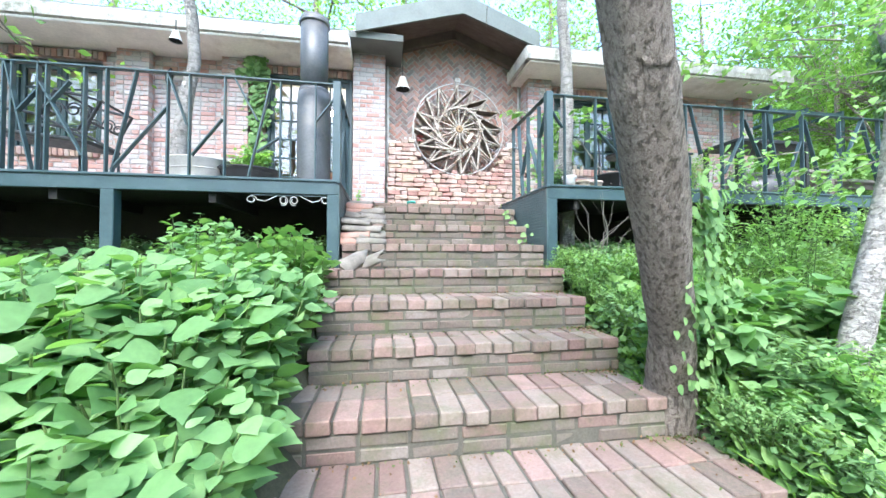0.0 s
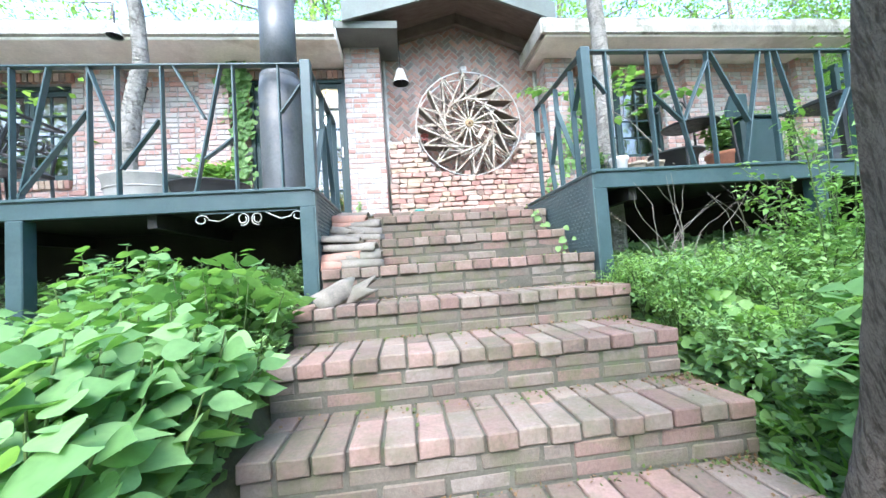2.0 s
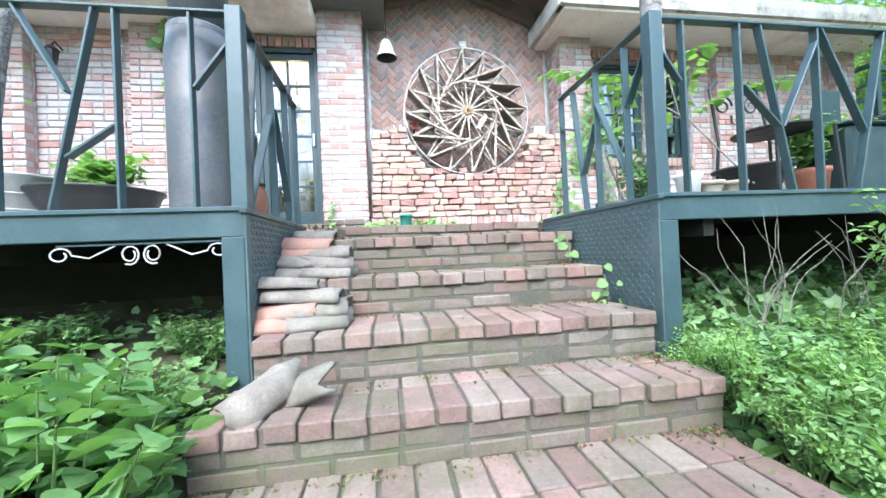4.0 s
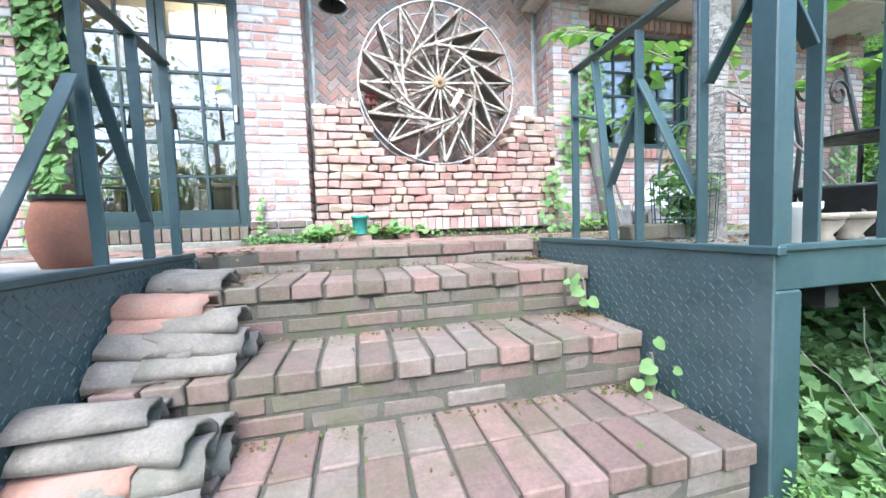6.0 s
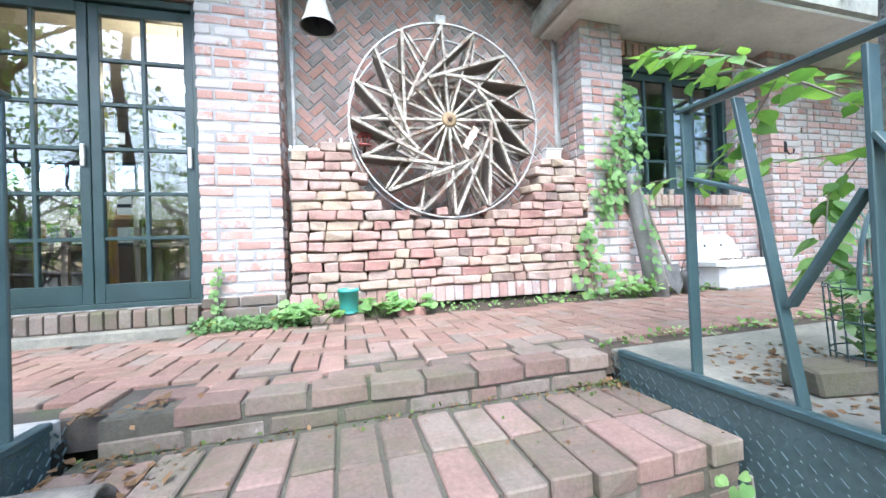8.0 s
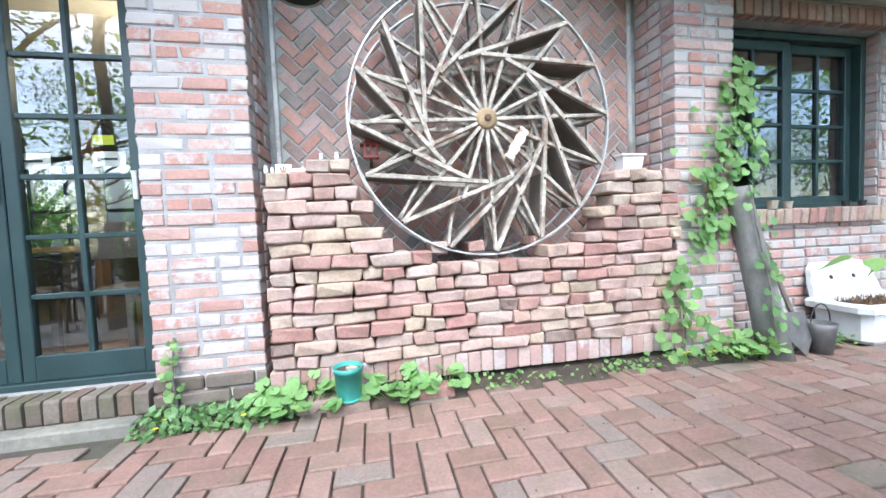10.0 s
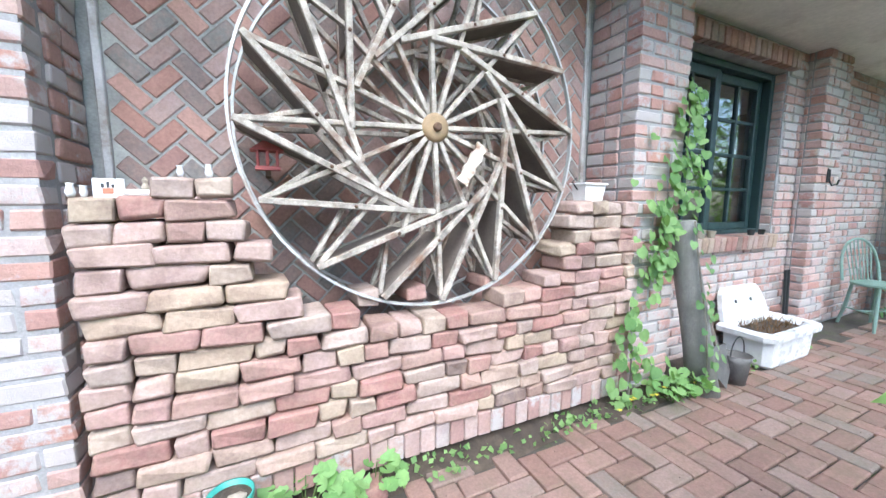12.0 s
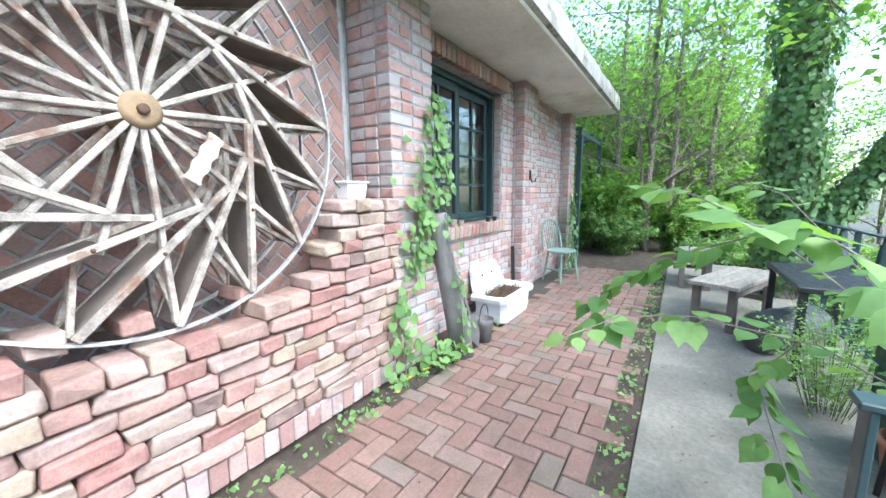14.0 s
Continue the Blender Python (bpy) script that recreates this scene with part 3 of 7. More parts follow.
wall_east = wall_piece("wall_east", [((2.98, WALL_Y + 0.012, -0.1), (3.12, 6.5, 2.55)), ((3.12, WALL_Y + 0.012, -0.1), (4.6, 6.5, 0.93)), ((3.12, WALL_Y + 0.012, 2.31), (4.6, 6.5, 2.55)),
                                      ((4.6, WALL_Y + 0.012, -0.1), (7.3, 6.5, 2.55))], "whitewashed pink brick house wall under a concrete eave")
wall_niche = wall_piece("wall_niche", [((0.02, NICHE_Y + 0.012, -0.1), (2.54, 6.62, 3.0)), ((0.3, NICHE_Y + 0.012, 3.0), (2.2, 6.62, 3.3)), ((0.75, NICHE_Y + 0.012, 3.3), (1.75, 6.62, 3.55))],
                        "herringbone brick back wall of the gabled niche", MORTAR_GREEN)
pillar_west = wall_piece("pillar_west", [((-0.488, PILLAR_Y + 0.006, -0.1), (0.018, 6.6, 2.74))], "old brick pier with flaking white paint beside the glass door")
pillar_east = wall_piece("pillar_east", [((2.532, PILLAR_Y + 0.006, -0.1), (2.968, 6.6, 2.55))], "old whitewashed brick pier beside the niche")
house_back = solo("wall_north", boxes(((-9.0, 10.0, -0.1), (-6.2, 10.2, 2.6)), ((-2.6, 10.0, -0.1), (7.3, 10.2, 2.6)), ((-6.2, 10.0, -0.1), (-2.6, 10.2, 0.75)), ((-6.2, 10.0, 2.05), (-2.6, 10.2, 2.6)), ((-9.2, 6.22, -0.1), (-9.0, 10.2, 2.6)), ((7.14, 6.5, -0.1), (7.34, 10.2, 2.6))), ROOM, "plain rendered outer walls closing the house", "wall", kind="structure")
solo("floor_inside", boxes(((-9.0, 6.5, -0.1), (7.14, 10.0, 0.15))), ROOM_WOOD, "dark wooden floor inside the house", "floor", kind="structure")
solo("ceiling", boxes(((-9.0, 6.62, 2.55), (7.2, 10.1, 2.66))), EAVE, "plain plaster ceiling inside the house", "ceiling", kind="structure")
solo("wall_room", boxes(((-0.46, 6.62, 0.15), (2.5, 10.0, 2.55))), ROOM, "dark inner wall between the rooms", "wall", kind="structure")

pilasters = []
for x0, x1 in ((-6.3, -5.85), (-3.95, -3.5), (-2.5, -2.1), (4.9, 5.34), (6.94, 7.3)):
    ob = solo("pilaster", boxes(((x0 + 0.012, 6.092, -0.05), (x1 - 0.012, 6.26, 2.5))), MORTAR, "shallow brick pilaster on the house wall", "pilaster", "wall pilasters", "structure")
    pilasters.append((ob, x0, x1))

# ---- eaves, gable and roof ----
solo("eave_west", boxes(((-9.2, 5.5, 2.46), (-0.5, 6.7, 2.62)), ((-0.52, 5.66, 2.74), (0.22, 6.3, 2.83)), bevel=0.012), EAVE, "grey-white concrete eave slab with a stained edge", "eave", kind="structure")
solo("eave_east", boxes(((2.34, 5.5, 2.5), (7.42, 6.7, 2.64)), bevel=0.012), EAVE, "grey-white concrete eave slab with peeling edge", "eave", kind="structure")


def eave_edge(x0, x1, z0, z1, turn=None):
    """A cast edge beam, worn and stained, with an uneven top."""
    bm = bmesh.new()
    n = int(abs(x1 - x0) / 0.06)
    rows = []
    for i in range(n + 1):
        x = x0 + (x1 - x0) * i / n
        k = 0.018 * noise.noise(Vector((x * 3.1, z0, 0))) + 0.012 * noise.noise(Vector((x * 11, z0, 4)))
        rows.append([bm.verts.new((x, y, z)) for y, z in ((5.5, z0), (5.455, z0 + 0.012), (5.45 + 0.3 * k, (z0 + z1) / 2), (5.46 - 0.3 * k, z1 + k), (5.62, z1 + k * 0.5), (5.62, z0))])
    for p, q in zip(rows, rows[1:]):
        for k in range(6):
            bm.faces.new((p[k], p[(k + 1) % 6], q[(k + 1) % 6], q[k]))
    bm.faces.new(rows[0])
    bm.faces.new(rows[-1][::-1])
    bmesh.ops.recalc_face_normals(bm, faces=bm.faces[:])
    return solo("eave_edge", bm, EAVE_EDGE, "stained concrete eave edge with moss and chipped paint", "eave", kind="structure")


eave_edge(-9.2, -0.52, 2.49, 2.68)
eave_edge(2.28, 7.45, 2.52, 2.74)
solo("eave_end", boxes(((2.26, 5.47, 2.52), (2.338, 6.5, 2.74)), bevel=0.012), EAVE_EDGE, "stained concrete end of the eave", "eave", kind="structure")
solo("roof", boxes(((-9.2, 5.6, 2.68), (0.3, 10.4, 2.78)), ((2.34, 5.6, 2.74), (7.4, 10.4, 2.84))), ROOF, "flat dark felt roof with moss and leaves", "roof", kind="structure")


def gable():
    g = thing("gable_roof", "dark grey-green gabled hood with thick fascia boards over the niche", "roof", kind="structure")
    y0, apex, left, right = 5.55, (1.24, 3.42), (-0.42, 2.9), (2.52, 2.92)
    for n, (a, b) in enumerate(((left, apex), (apex, right))):
        bm = bmesh.new()
        v = [bm.verts.new((x, y, z + dz)) for x, z in (a, b) for y in (y0, 6.7) for dz in (0.0, 0.07)]
        bmesh.ops.convex_hull(bm, input=v)
        part("roof_slope", bm, ROOF, g)
        bm = bmesh.new()
        drop = 0.24
        va = [bm.verts.new((x, y, z + dz)) for x, z in (a, b) for y in (y0 - 0.04, y0) for dz in (-drop * (1.0 if (x, z) == apex else 0.75), 0.08)]
        bmesh.ops.convex_hull(bm, input=va)
        part("fascia_board", bm, FASCIA, g, "thick grey-green painted board")
        bm = bmesh.new()
        vb = [bm.verts.new((x, y, z + dz)) for x, z in (a, b) for y in (y0 + 0.003, 6.6) for dz in (-0.05, -0.004)]
        bmesh.ops.convex_hull(bm, input=vb)
        part("soffit_lining", bm, GABLE_IN, g, "dark brown lining boards")
    bm = bmesh.new()
    for a, b in ((left, apex), (apex, right)):
        beam(bm, (a[0], 6.3, a[1] - 0.1), (b[0], 6.3, b[1] - 0.1), 0.1, 0.22)
    part("wall_plate", bm, GABLE_IN, g)


gable()


# ---- brick skins ----
B_OLD = brick_variants("brick", (0.21, 0.1, 0.064), BRICK["old", False], 0.007, 0.075, 10)
B_STACK = worn_bricks("brick", (0.15, 0.19, 0.068), BRICK["stack", False], 0.012, 0.015, 20)
B_PALE = brick_variants("brick", (0.21, 0.1, 0.064), BRICK["pale", False], 0.007, 0.075, 10)
B_WEAVE = brick_variants("brick", (0.142, 0.06, 0.062), BRICK["weave", False], 0.004, 0.04)
B_PAVE = brick_variants("brick", (0.208, 0.1, 0.05), BRICK["pave", False], 0.005, 0.025, 8)
B_STEP = brick_variants("brick", (0.112, 0.23, 0.065), BRICK["step", False], 0.005, 0.03)
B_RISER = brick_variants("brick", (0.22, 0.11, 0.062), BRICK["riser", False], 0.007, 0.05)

door_hole, west_hole, east_hole = (-1.88, -0.5, 0.0, 2.3), (-5.42, -4.22, 0.92, 2.3), (3.12, 4.6, 0.93, 2.31)
lay(wall_west, courses(-8.9, -0.5, -0.02, 2.46, WALL_Y, header=0.2, holes=[door_hole, west_hole]), B_PALE, BRICK["pale", True], 300, lambda p: -p.x)
lay(wall_east, courses(2.975, 7.3, -0.02, 2.5, WALL_Y, header=0.2, holes=[east_hole]) + courses(6.235, 6.34, 0.96, 2.3, 4.594, axis="y", sign=1, L=0.21), B_PALE, BRICK["pale", True], 300, lambda p: p.x)
lay(pillar_west, courses(-0.5, 0.03, 0.0, 2.74, PILLAR_Y, header=0.25, joint=0.013) + courses(6.14, NICHE_Y, 0.0, 2.74, 0.03, axis="y", sign=-1, header=0.5)
    + courses(6.135, WALL_Y, 0.0, 2.3, -0.5, axis="y", sign=1, L=0.12), B_OLD, BRICK["old", True])
lay(pillar_west, courses(-0.505, 0.036, -0.02, 0.21, PILLAR_Y - 0.016, L=0.24, H=0.077) + courses(6.12, 6.2, -0.02, 0.21, 0.044, axis="y", sign=-1), B_RISER, BRICK["riser", True], name="base_brick")
lay(pillar_east, courses(2.52, 2.98, 0.0, 2.5, PILLAR_Y, header=0.25, joint=0.013) + courses(6.14, NICHE_Y, 0.0, 2.5, 2.52, axis="y", sign=1, header=0.5)
    + courses(6.135, WALL_Y, 0.0, 2.5, 2.98, axis="y", sign=-1, L=0.12), B_PALE, BRICK["pale", True])
for ob, x0, x1 in pilasters:
    lay(ob, courses(x0, x1, -0.02, 2.5, 6.08, header=0.3) + [m for s, xx in ((1, x0), (-1, x1)) for m in courses(6.185, WALL_Y, -0.02, 2.5, xx, axis="y", sign=s, L=0.06)], B_PALE, BRICK["pale", True])


def niche_skin():
    out, u = [], 0.073
    for a, b, flat in herringbone(u, -4, 4, -4, 4):
        x, z = 1.27 + (a - b) * 0.7071, 1.7 + (a + b) * 0.7071
        edge = 0.06
        top = min(3.5, 2.98 + 0.36 * (1.6 - abs(x - 1.24)))
        if 0.04 + edge < x < 2.51 - edge and 0.1 < z < top:
            out.append(cell((x, NICHE_Y + 0.036 + (rng.random() - 0.5) * 0.006, z), (0.136, 0.062, 0.062), (0, -45 if flat else 45, 0)))
    lay(wall_niche, out, B_WEAVE, BRICK["weave", True], 300, lambda p: (p.x - 1.27) ** 2 + (p.z - 1.5) ** 2)
    for x in (0.075, 2.475):
        part("edge_strip", boxes(((x - 0.014, NICHE_Y - 0.012, 0.1), (x + 0.014, NICHE_Y + 0.04, 2.95)), bevel=0.004), ZINC, wall_niche, "thin grey metal edge strip")
    lay(wall_niche, [cell((0.09 + 0.075 * i, 6.035, 0.138), (0.0715, 0.12, 0.118)) for i in range(33)], brick_variants("base_brick", (0.066, 0.12, 0.115), BRICK["base", False], 0.005), BRICK["base", True], name="base_brick")


niche_skin()


def sill_and_lintel(x0, x1, z_sill, z_top, owner, sill=True):
    n = round((x1 - x0) / 0.076)
    if sill:
        lay(owner, [cell((x0 + (i + 0.5) * (x1 - x0) / n, WALL_Y + 0.02, z_sill - 0.055), (0.066, 0.14, 0.115), (4, 0, 0)) for i in range(n)],
            brick_variants("sill_brick", (0.066, 0.14, 0.115), BRICK["stack", False], 0.006), BRICK["stack", True], name="sill_brick")
    lay(owner, [cell((x0 - 0.05 + (i + 0.5) * (x1 - x0 + 0.1) / (n + 1), WALL_Y - 0.004, z_top + 0.065), (0.066, 0.1, 0.125)) for i in range(n + 1)],
        brick_variants("lintel_brick", (0.066, 0.1, 0.125), BRICK["weave", False], 0.005), BRICK["weave", True], name="lintel_brick")


sill_and_lintel(3.12, 4.6, 0.95, 2.31, wall_east)
sill_and_lintel(-5.42, -4.22, 0.94, 2.3, wall_west)
sill_and_lintel(-1.88, -0.5, 0.9, 2.3, wall_west, False)
lay(wall_west, [cell((-1.86 + 0.075 * (i + 0.5), 6.08, 0.105), (0.066, 0.14, 0.12)) for i in range(18)], B_RISER, BRICK["riser", True], name="threshold_brick")
solo("kerb", boxes(((-6.5, 5.93, -0.04), (-0.55, 6.13, 0.045)), bevel=0.008), CONCRETE, "low pale concrete kerb under the glass door", "kerb", kind="structure")


# ---- glazed door and windows ----
def glazed(name, x0, x1, z0, z1, y, leaves_n, rows, cols, label, kickboard=0.12, offset=0.0):
    w = thing(name, label, "door" if "door" in name else "window", kind="structure")
    part("casing", boxes(((x0, y - 0.02, z0), (x0 + 0.05, y + 0.1, z1)), ((x1 - 0.05, y - 0.02, z0), (x1, y + 0.1, z1)), ((x0 + 0.05, y - 0.02, z1 - 0.05), (x1 - 0.05, y + 0.1, z1)),
                         ((x0 + 0.05, y - 0.02, z0), (x1 - 0.05, y + 0.1, z0 + 0.035)), bevel=0.004), FRAME_GREEN, w)
    step = (x1 - x0 - 0.1) / leaves_n
    for k in range(leaves_n):
        a, b = x0 + 0.05 + k * step, x0 + 0.05 + (k + 1) * step
        yy = y + 0.012 + offset * (k % 2)
        leaf = part("leaf" if "door" in name else "sash", boxes(((a + 0.003, yy, z0 + 0.035), (a + 0.063, yy + 0.045, z1 - 0.052)), ((b - 0.063, yy, z0 + 0.035), (b - 0.003, yy + 0.045, z1 - 0.052)),
                    ((a + 0.063, yy, z1 - 0.125), (b - 0.063, yy + 0.045, z1 - 0.052)), ((a + 0.063, yy, z0 + 0.035), (b - 0.063, yy + 0.045, z0 + 0.035 + kickboard)), bevel=0.004), FRAME_GREEN, w)
        ax, bx, az, bz = a + 0.063, b - 0.063, z0 + 0.035 + kickboard, z1 - 0.125
        bm = bmesh.new()
        for c in range(1, cols):
            xx = ax + (bx - ax) * c / cols
            box(bm, (xx - 0.013, yy + 0.006, az), (xx + 0.013, yy + 0.038, bz), 0.003)
        part("glazing_bar", bm, FRAME_GREEN, leaf)
        for r in range(1, rows):
            zz = az + (bz - az) * r / rows
            part("glazing_bar", boxes(((ax, yy + 0.008, zz - 0.013), (bx, yy + 0.036, zz + 0.013)), bevel=0.003), FRAME_GREEN, leaf)
        for r in range(rows):
            for c in range(cols):
                p0, p1 = ax + (bx - ax) * c / cols, ax + (bx - ax) * (c + 1) / cols
                q0, q1 = az + (bz - az) * r / rows, az + (bz - az) * (r + 1) / rows
                bm = bmesh.new()
                dx, dz = (rng.random(2) - 0.5) * 0.004
                bm.faces.new([bm.verts.new(v) for v in ((p0, yy + 0.022 - dx, q0), (p1, yy + 0.022 + dx, q0 + 0), (p1, yy + 0.022 + dx + dz, q1), (p0, yy + 0.022 - dx + dz, q1))])
                pane = part("pane", bm, GLASS, leaf)
                pane.visible_shadow = False
        if "door" in name:
            part("door_handle", boxes(((b - 0.045, yy - 0.03, 1.12), (b - 0.02, yy - 0.012, 1.27)), ((b - 0.04, yy - 0.014, 1.14), (b - 0.025, yy + 0.002, 1.25)), bevel=0.004), ZINC, leaf, "small grey metal door handle")
    return w


glazed("door_1", -1.86, -0.515, 0.165, 2.29, 6.2, 2, 6, 2, "closed dark green glazed double door with small panes", 0.13)
glazed("window_1", 3.14, 4.59, 0.955, 2.3, 6.33, 2, 4, 2, "dark green wooden window with small panes over a brick sill", 0.06, 0.03)
glazed("window_2", -5.4, -4.24, 0.95, 2.29, 6.3, 2, 4, 2, "dark green wooden window with small panes in brick wall", 0.06)


# ---- steps ----
STEPS = ((0.85, -1.80, -0.6, 1.62), (1.22, -1.60, -0.52, 1.6), (1.68, -1.40, -0.46, 1.46), (2.15, -1.20, -0.42, 1.52), (2.5, -0.975, -0.44, 1.5), (2.94, -0.775, -0.46, 1.56), (3.27, -0.56, -0.36, 1.53), (3.7, -0.345, -0.36, 1.53), (4.06, -0.115, -0.36, 1.53), (4.57, 0.0, -0.3, 1.5))


def build_steps():
    ends = [s[0] for s in STEPS[1:]] + [4.72]
    low = -1.98
    for (y, z, x0, x1), y1 in zip(STEPS, ends):
        ob = solo("step", boxes(((x0 + 0.008, y + 0.012, low - 0.1), (x1 - 0.012, y1 + 0.03, z - 0.014))), STEP_CORE, "worn brick step with mossy joints and a header nosing", "step", "brick steps", "structure")
        n = round((x1 - x0) / 0.122)
        w = (x1 - x0) / n
        top = []
        rows = max(1, math.ceil((y1 - y) / 0.236 - 0.25))
        for i in range(n):
            yy = y - 0.008 + (rng.random() - 0.5) * 0.02
            for r in range(rows):
                ln = 0.226 + (rng.random() - 0.5) * 0.012
                e = min(yy + ln, y1 + 0.05)
                if e - yy < 0.05:
                    break
                top.append(cell((x0 + (i + 0.5) * w + (rng.random() - 0.5) * 0.006, (yy + e) / 2, z - 0.033 + (rng.random() - 0.5) * 0.006), (w - 0.01 - 0.004 * rng.random(), e - yy, 0.066), ((rng.random() - 0.5) * 1.4, (rng.random() - 0.5) * 1.6, (rng.random() - 0.5) * 2.0)))
                yy = e + 0.012
        if y > 4.5:
            top = [cell((x0 + (i + 0.5) * 0.2 + 0.05 * r + (rng.random() - 0.5) * 0.008, y + 0.055 + 0.122 * r + (rng.random() - 0.5) * 0.014, z - 0.03 + (rng.random() - 0.5) * 0.008), (0.186, 0.11, 0.062), ((rng.random() - 0.5) * 4, (rng.random() - 0.5) * 3, (rng.random() - 0.5) * 3)) for r in range(2) for i in range(9) if not (i == 0 and r == 0)]
        lay(ob, top, B_STEP, BRICK["step", True])
        if y > 4.5:
            skin = courses(x0, x1, -0.135, z - 0.068, y + 0.006, L=0.235, H=0.06, header=0.15)
        else:
            skin = courses(x0, x1, z - 0.07 - 0.07 * 2, z - 0.07, y + 0.008, L=0.235, H=0.07, header=0.15)
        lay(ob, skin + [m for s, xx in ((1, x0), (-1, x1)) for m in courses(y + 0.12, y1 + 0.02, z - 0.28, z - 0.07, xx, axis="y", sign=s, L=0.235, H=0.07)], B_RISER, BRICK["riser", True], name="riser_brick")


# ---- terrace paving ----
def build_patio():
    base = solo("patio", boxes(((PATIO_X0, DECK_BACK + 0.03, -0.12), (PATIO_X1, 6.2, -0.018))), GROUT, "herringbone red brick paving with dark joints", "paving", kind="structure")
    u, out = 0.1085, []
    for p, q, flat in herringbone(u, PATIO_X0 - 0.55, PATIO_X1 - 0.64, 5.64 - 6.02, 5.64 - DECK_BACK - 0.1):
        a, b = 0.639 + p, 5.64 - q
        if b > 5.92 - 0.035 * math.sin(a * 5.0) and a > -0.6:
            continue
        if b > 5.85 and a <= -0.6:
            continue
        if -0.3 < a < 1.55 and b < 4.86:
            continue
        if b < 4.74 + 0.05 * noise.noise(Vector((a * 2.3, 0, 0))) and a > 1.55:
            continue
        tilt = (rng.random(2) - 0.5) * 1.6
        out.append(cell((a, b, -0.026 + (rng.random() - 0.5) * 0.006), ((2 * u - 0.009) if flat else (u - 0.009), (u - 0.009) if flat else (2 * u - 0.009), 0.052), (tilt[0], tilt[1], 0)))
    flat_v = B_PAVE
    lay(base, out, flat_v, BRICK["pave", True], 300, lambda p: abs(p.x - 2.4))
    strip = bmesh.new()
    xs = np.linspace(-0.55, 4.9, 60)
    prof = [(5.87, -0.03), (5.93, 0.002), (5.98, 0.025), (6.06, 0.05), (6.3, 0.06)]
    g = [[strip.verts.new((x, y + 0.02 * math.sin(x * 7), (z if x < 3.0 else z * 0.4) + 0.012 * noise.noise(Vector((x * 6, y * 9, 0))))) for y, z in prof] for x in xs]
    for p, q in zip(g, g[1:]):
        for k in range(len(prof) - 1):
            strip.faces.new((p[k], q[k], q[k + 1], p[k + 1]))
    box(strip, (1.5, 4.6, -0.1), (7.1, 4.76, -0.014))
    solo("soil_strip", strip, SOIL, "strip of dark damp soil along the wall foot", "soil", kind="structure")
    dirt = boxes(((7.0, 4.4, -0.1), (9.5, 6.6, -0.008)))
    solo("dirt_path", dirt, SOIL, "bare trodden earth beyond the paving", "soil", kind="structure")


# ---- decks and rails ----
FRONT_W = [(-2.95, 0.9, -2.95, 0), (-2.77, 0.9, -2.77, 0), (-2.44, 0.9, -2.44, 0), (-2.28, 0.9, -2.28, 0), (-1.82, 0.9, -1.82, 0), (-1.65, 0.9, -1.65, 0), (-1.37, 0.9, -1.37, 0), (-0.91, 0.9, -0.91, 0), (-0.61, 0.9, -0.61, 0),
           (-3.0, 0.9, -2.8, 0), (-2.92, 0.49, -2.78, 0.68), (-2.76, 0.75, -2.45, 0.16), (-2.06, 0.9, -2.24, 0), (-2.24, 0.05, -1.83, 0.6), (-1.82, 0.9, -1.67, 0.46), (-1.63, 0.2, -1.39, 0.53), (-0.99, 0.9, -1.18, 0), (-1.29, 0.9, -1.1, 0.53), (-1.11, 0.25, -0.92, 0.39), (-0.6, 0.56, -0.45, 0.77)]
FRONT_E = [(1.75, 0.9, 1.75, 0), (2.08, 0.9, 2.08, 0), (2.57, 0.9, 2.57, 0), (3.02, 0.9, 2.8, 0), (3.1, 0.9, 3.1, 0), (1.61, 0.76, 1.73, 0.59), (2.1, 0.58, 2.31, 0.37), (2.21, 0.9, 2.39, 0), (2.57, 0.83, 2.33, 0.36), (2.6, 0.9, 2.87, 0.35), (3.16, 0.9, 3.28, 0.4),
           (3.54, 0.9, 3.54, 0), (3.8, 0.9, 3.78, 0), (4.08, 0.9, 4.08, 0), (4.57, 0.9, 4.57, 0), (5.08, 0.9, 5.08, 0), (5.64, 0.9, 5.64, 0), (3.56, 0.2, 3.78, 0.6), (3.82, 0.8, 4.06, 0.3), (4.1, 0.9, 4.3, 0), (4.3, 0, 4.55, 0.6), (4.6, 0.85, 4.85, 0), (4.85, 0, 5.06, 0.5), (5.1, 0.3, 5.4, 0.9), (5.4, 0.9, 5.62, 0.2), (6.2, 0.9, 6.2, 0), (6.7, 0.9, 6.6, 0), (5.7, 0.2, 6.1, 0.8), (6.25, 0.7, 6.55, 0.1), (7.2, 0.9, 7.2, 0)]
SIDE_E = [(4.24, 0.9, 4.24, 0), (4.07, 0.88, 3.94, 0), (3.785, 0.88, 3.785, 0), (3.5, 0.88, 3.5, 0), (4.23, 0.67, 4.03, 0.59), (3.96, 0.27, 3.8, 0.56), (3.78, 0.68, 3.52, 0.18), (3.48, 0.55, 3.32, 0.78)]
SIDE_W = [(4.2, 0.9, 4.21, 0), (4.45, 0.95, 4.45, 0), (3.89, 0.9, 3.92, 0), (3.86, 0.61, 3.5, 0.02), (3.95, 0.68, 4.22, 0.14), (3.62, 0.9, 3.5, 0.1)]


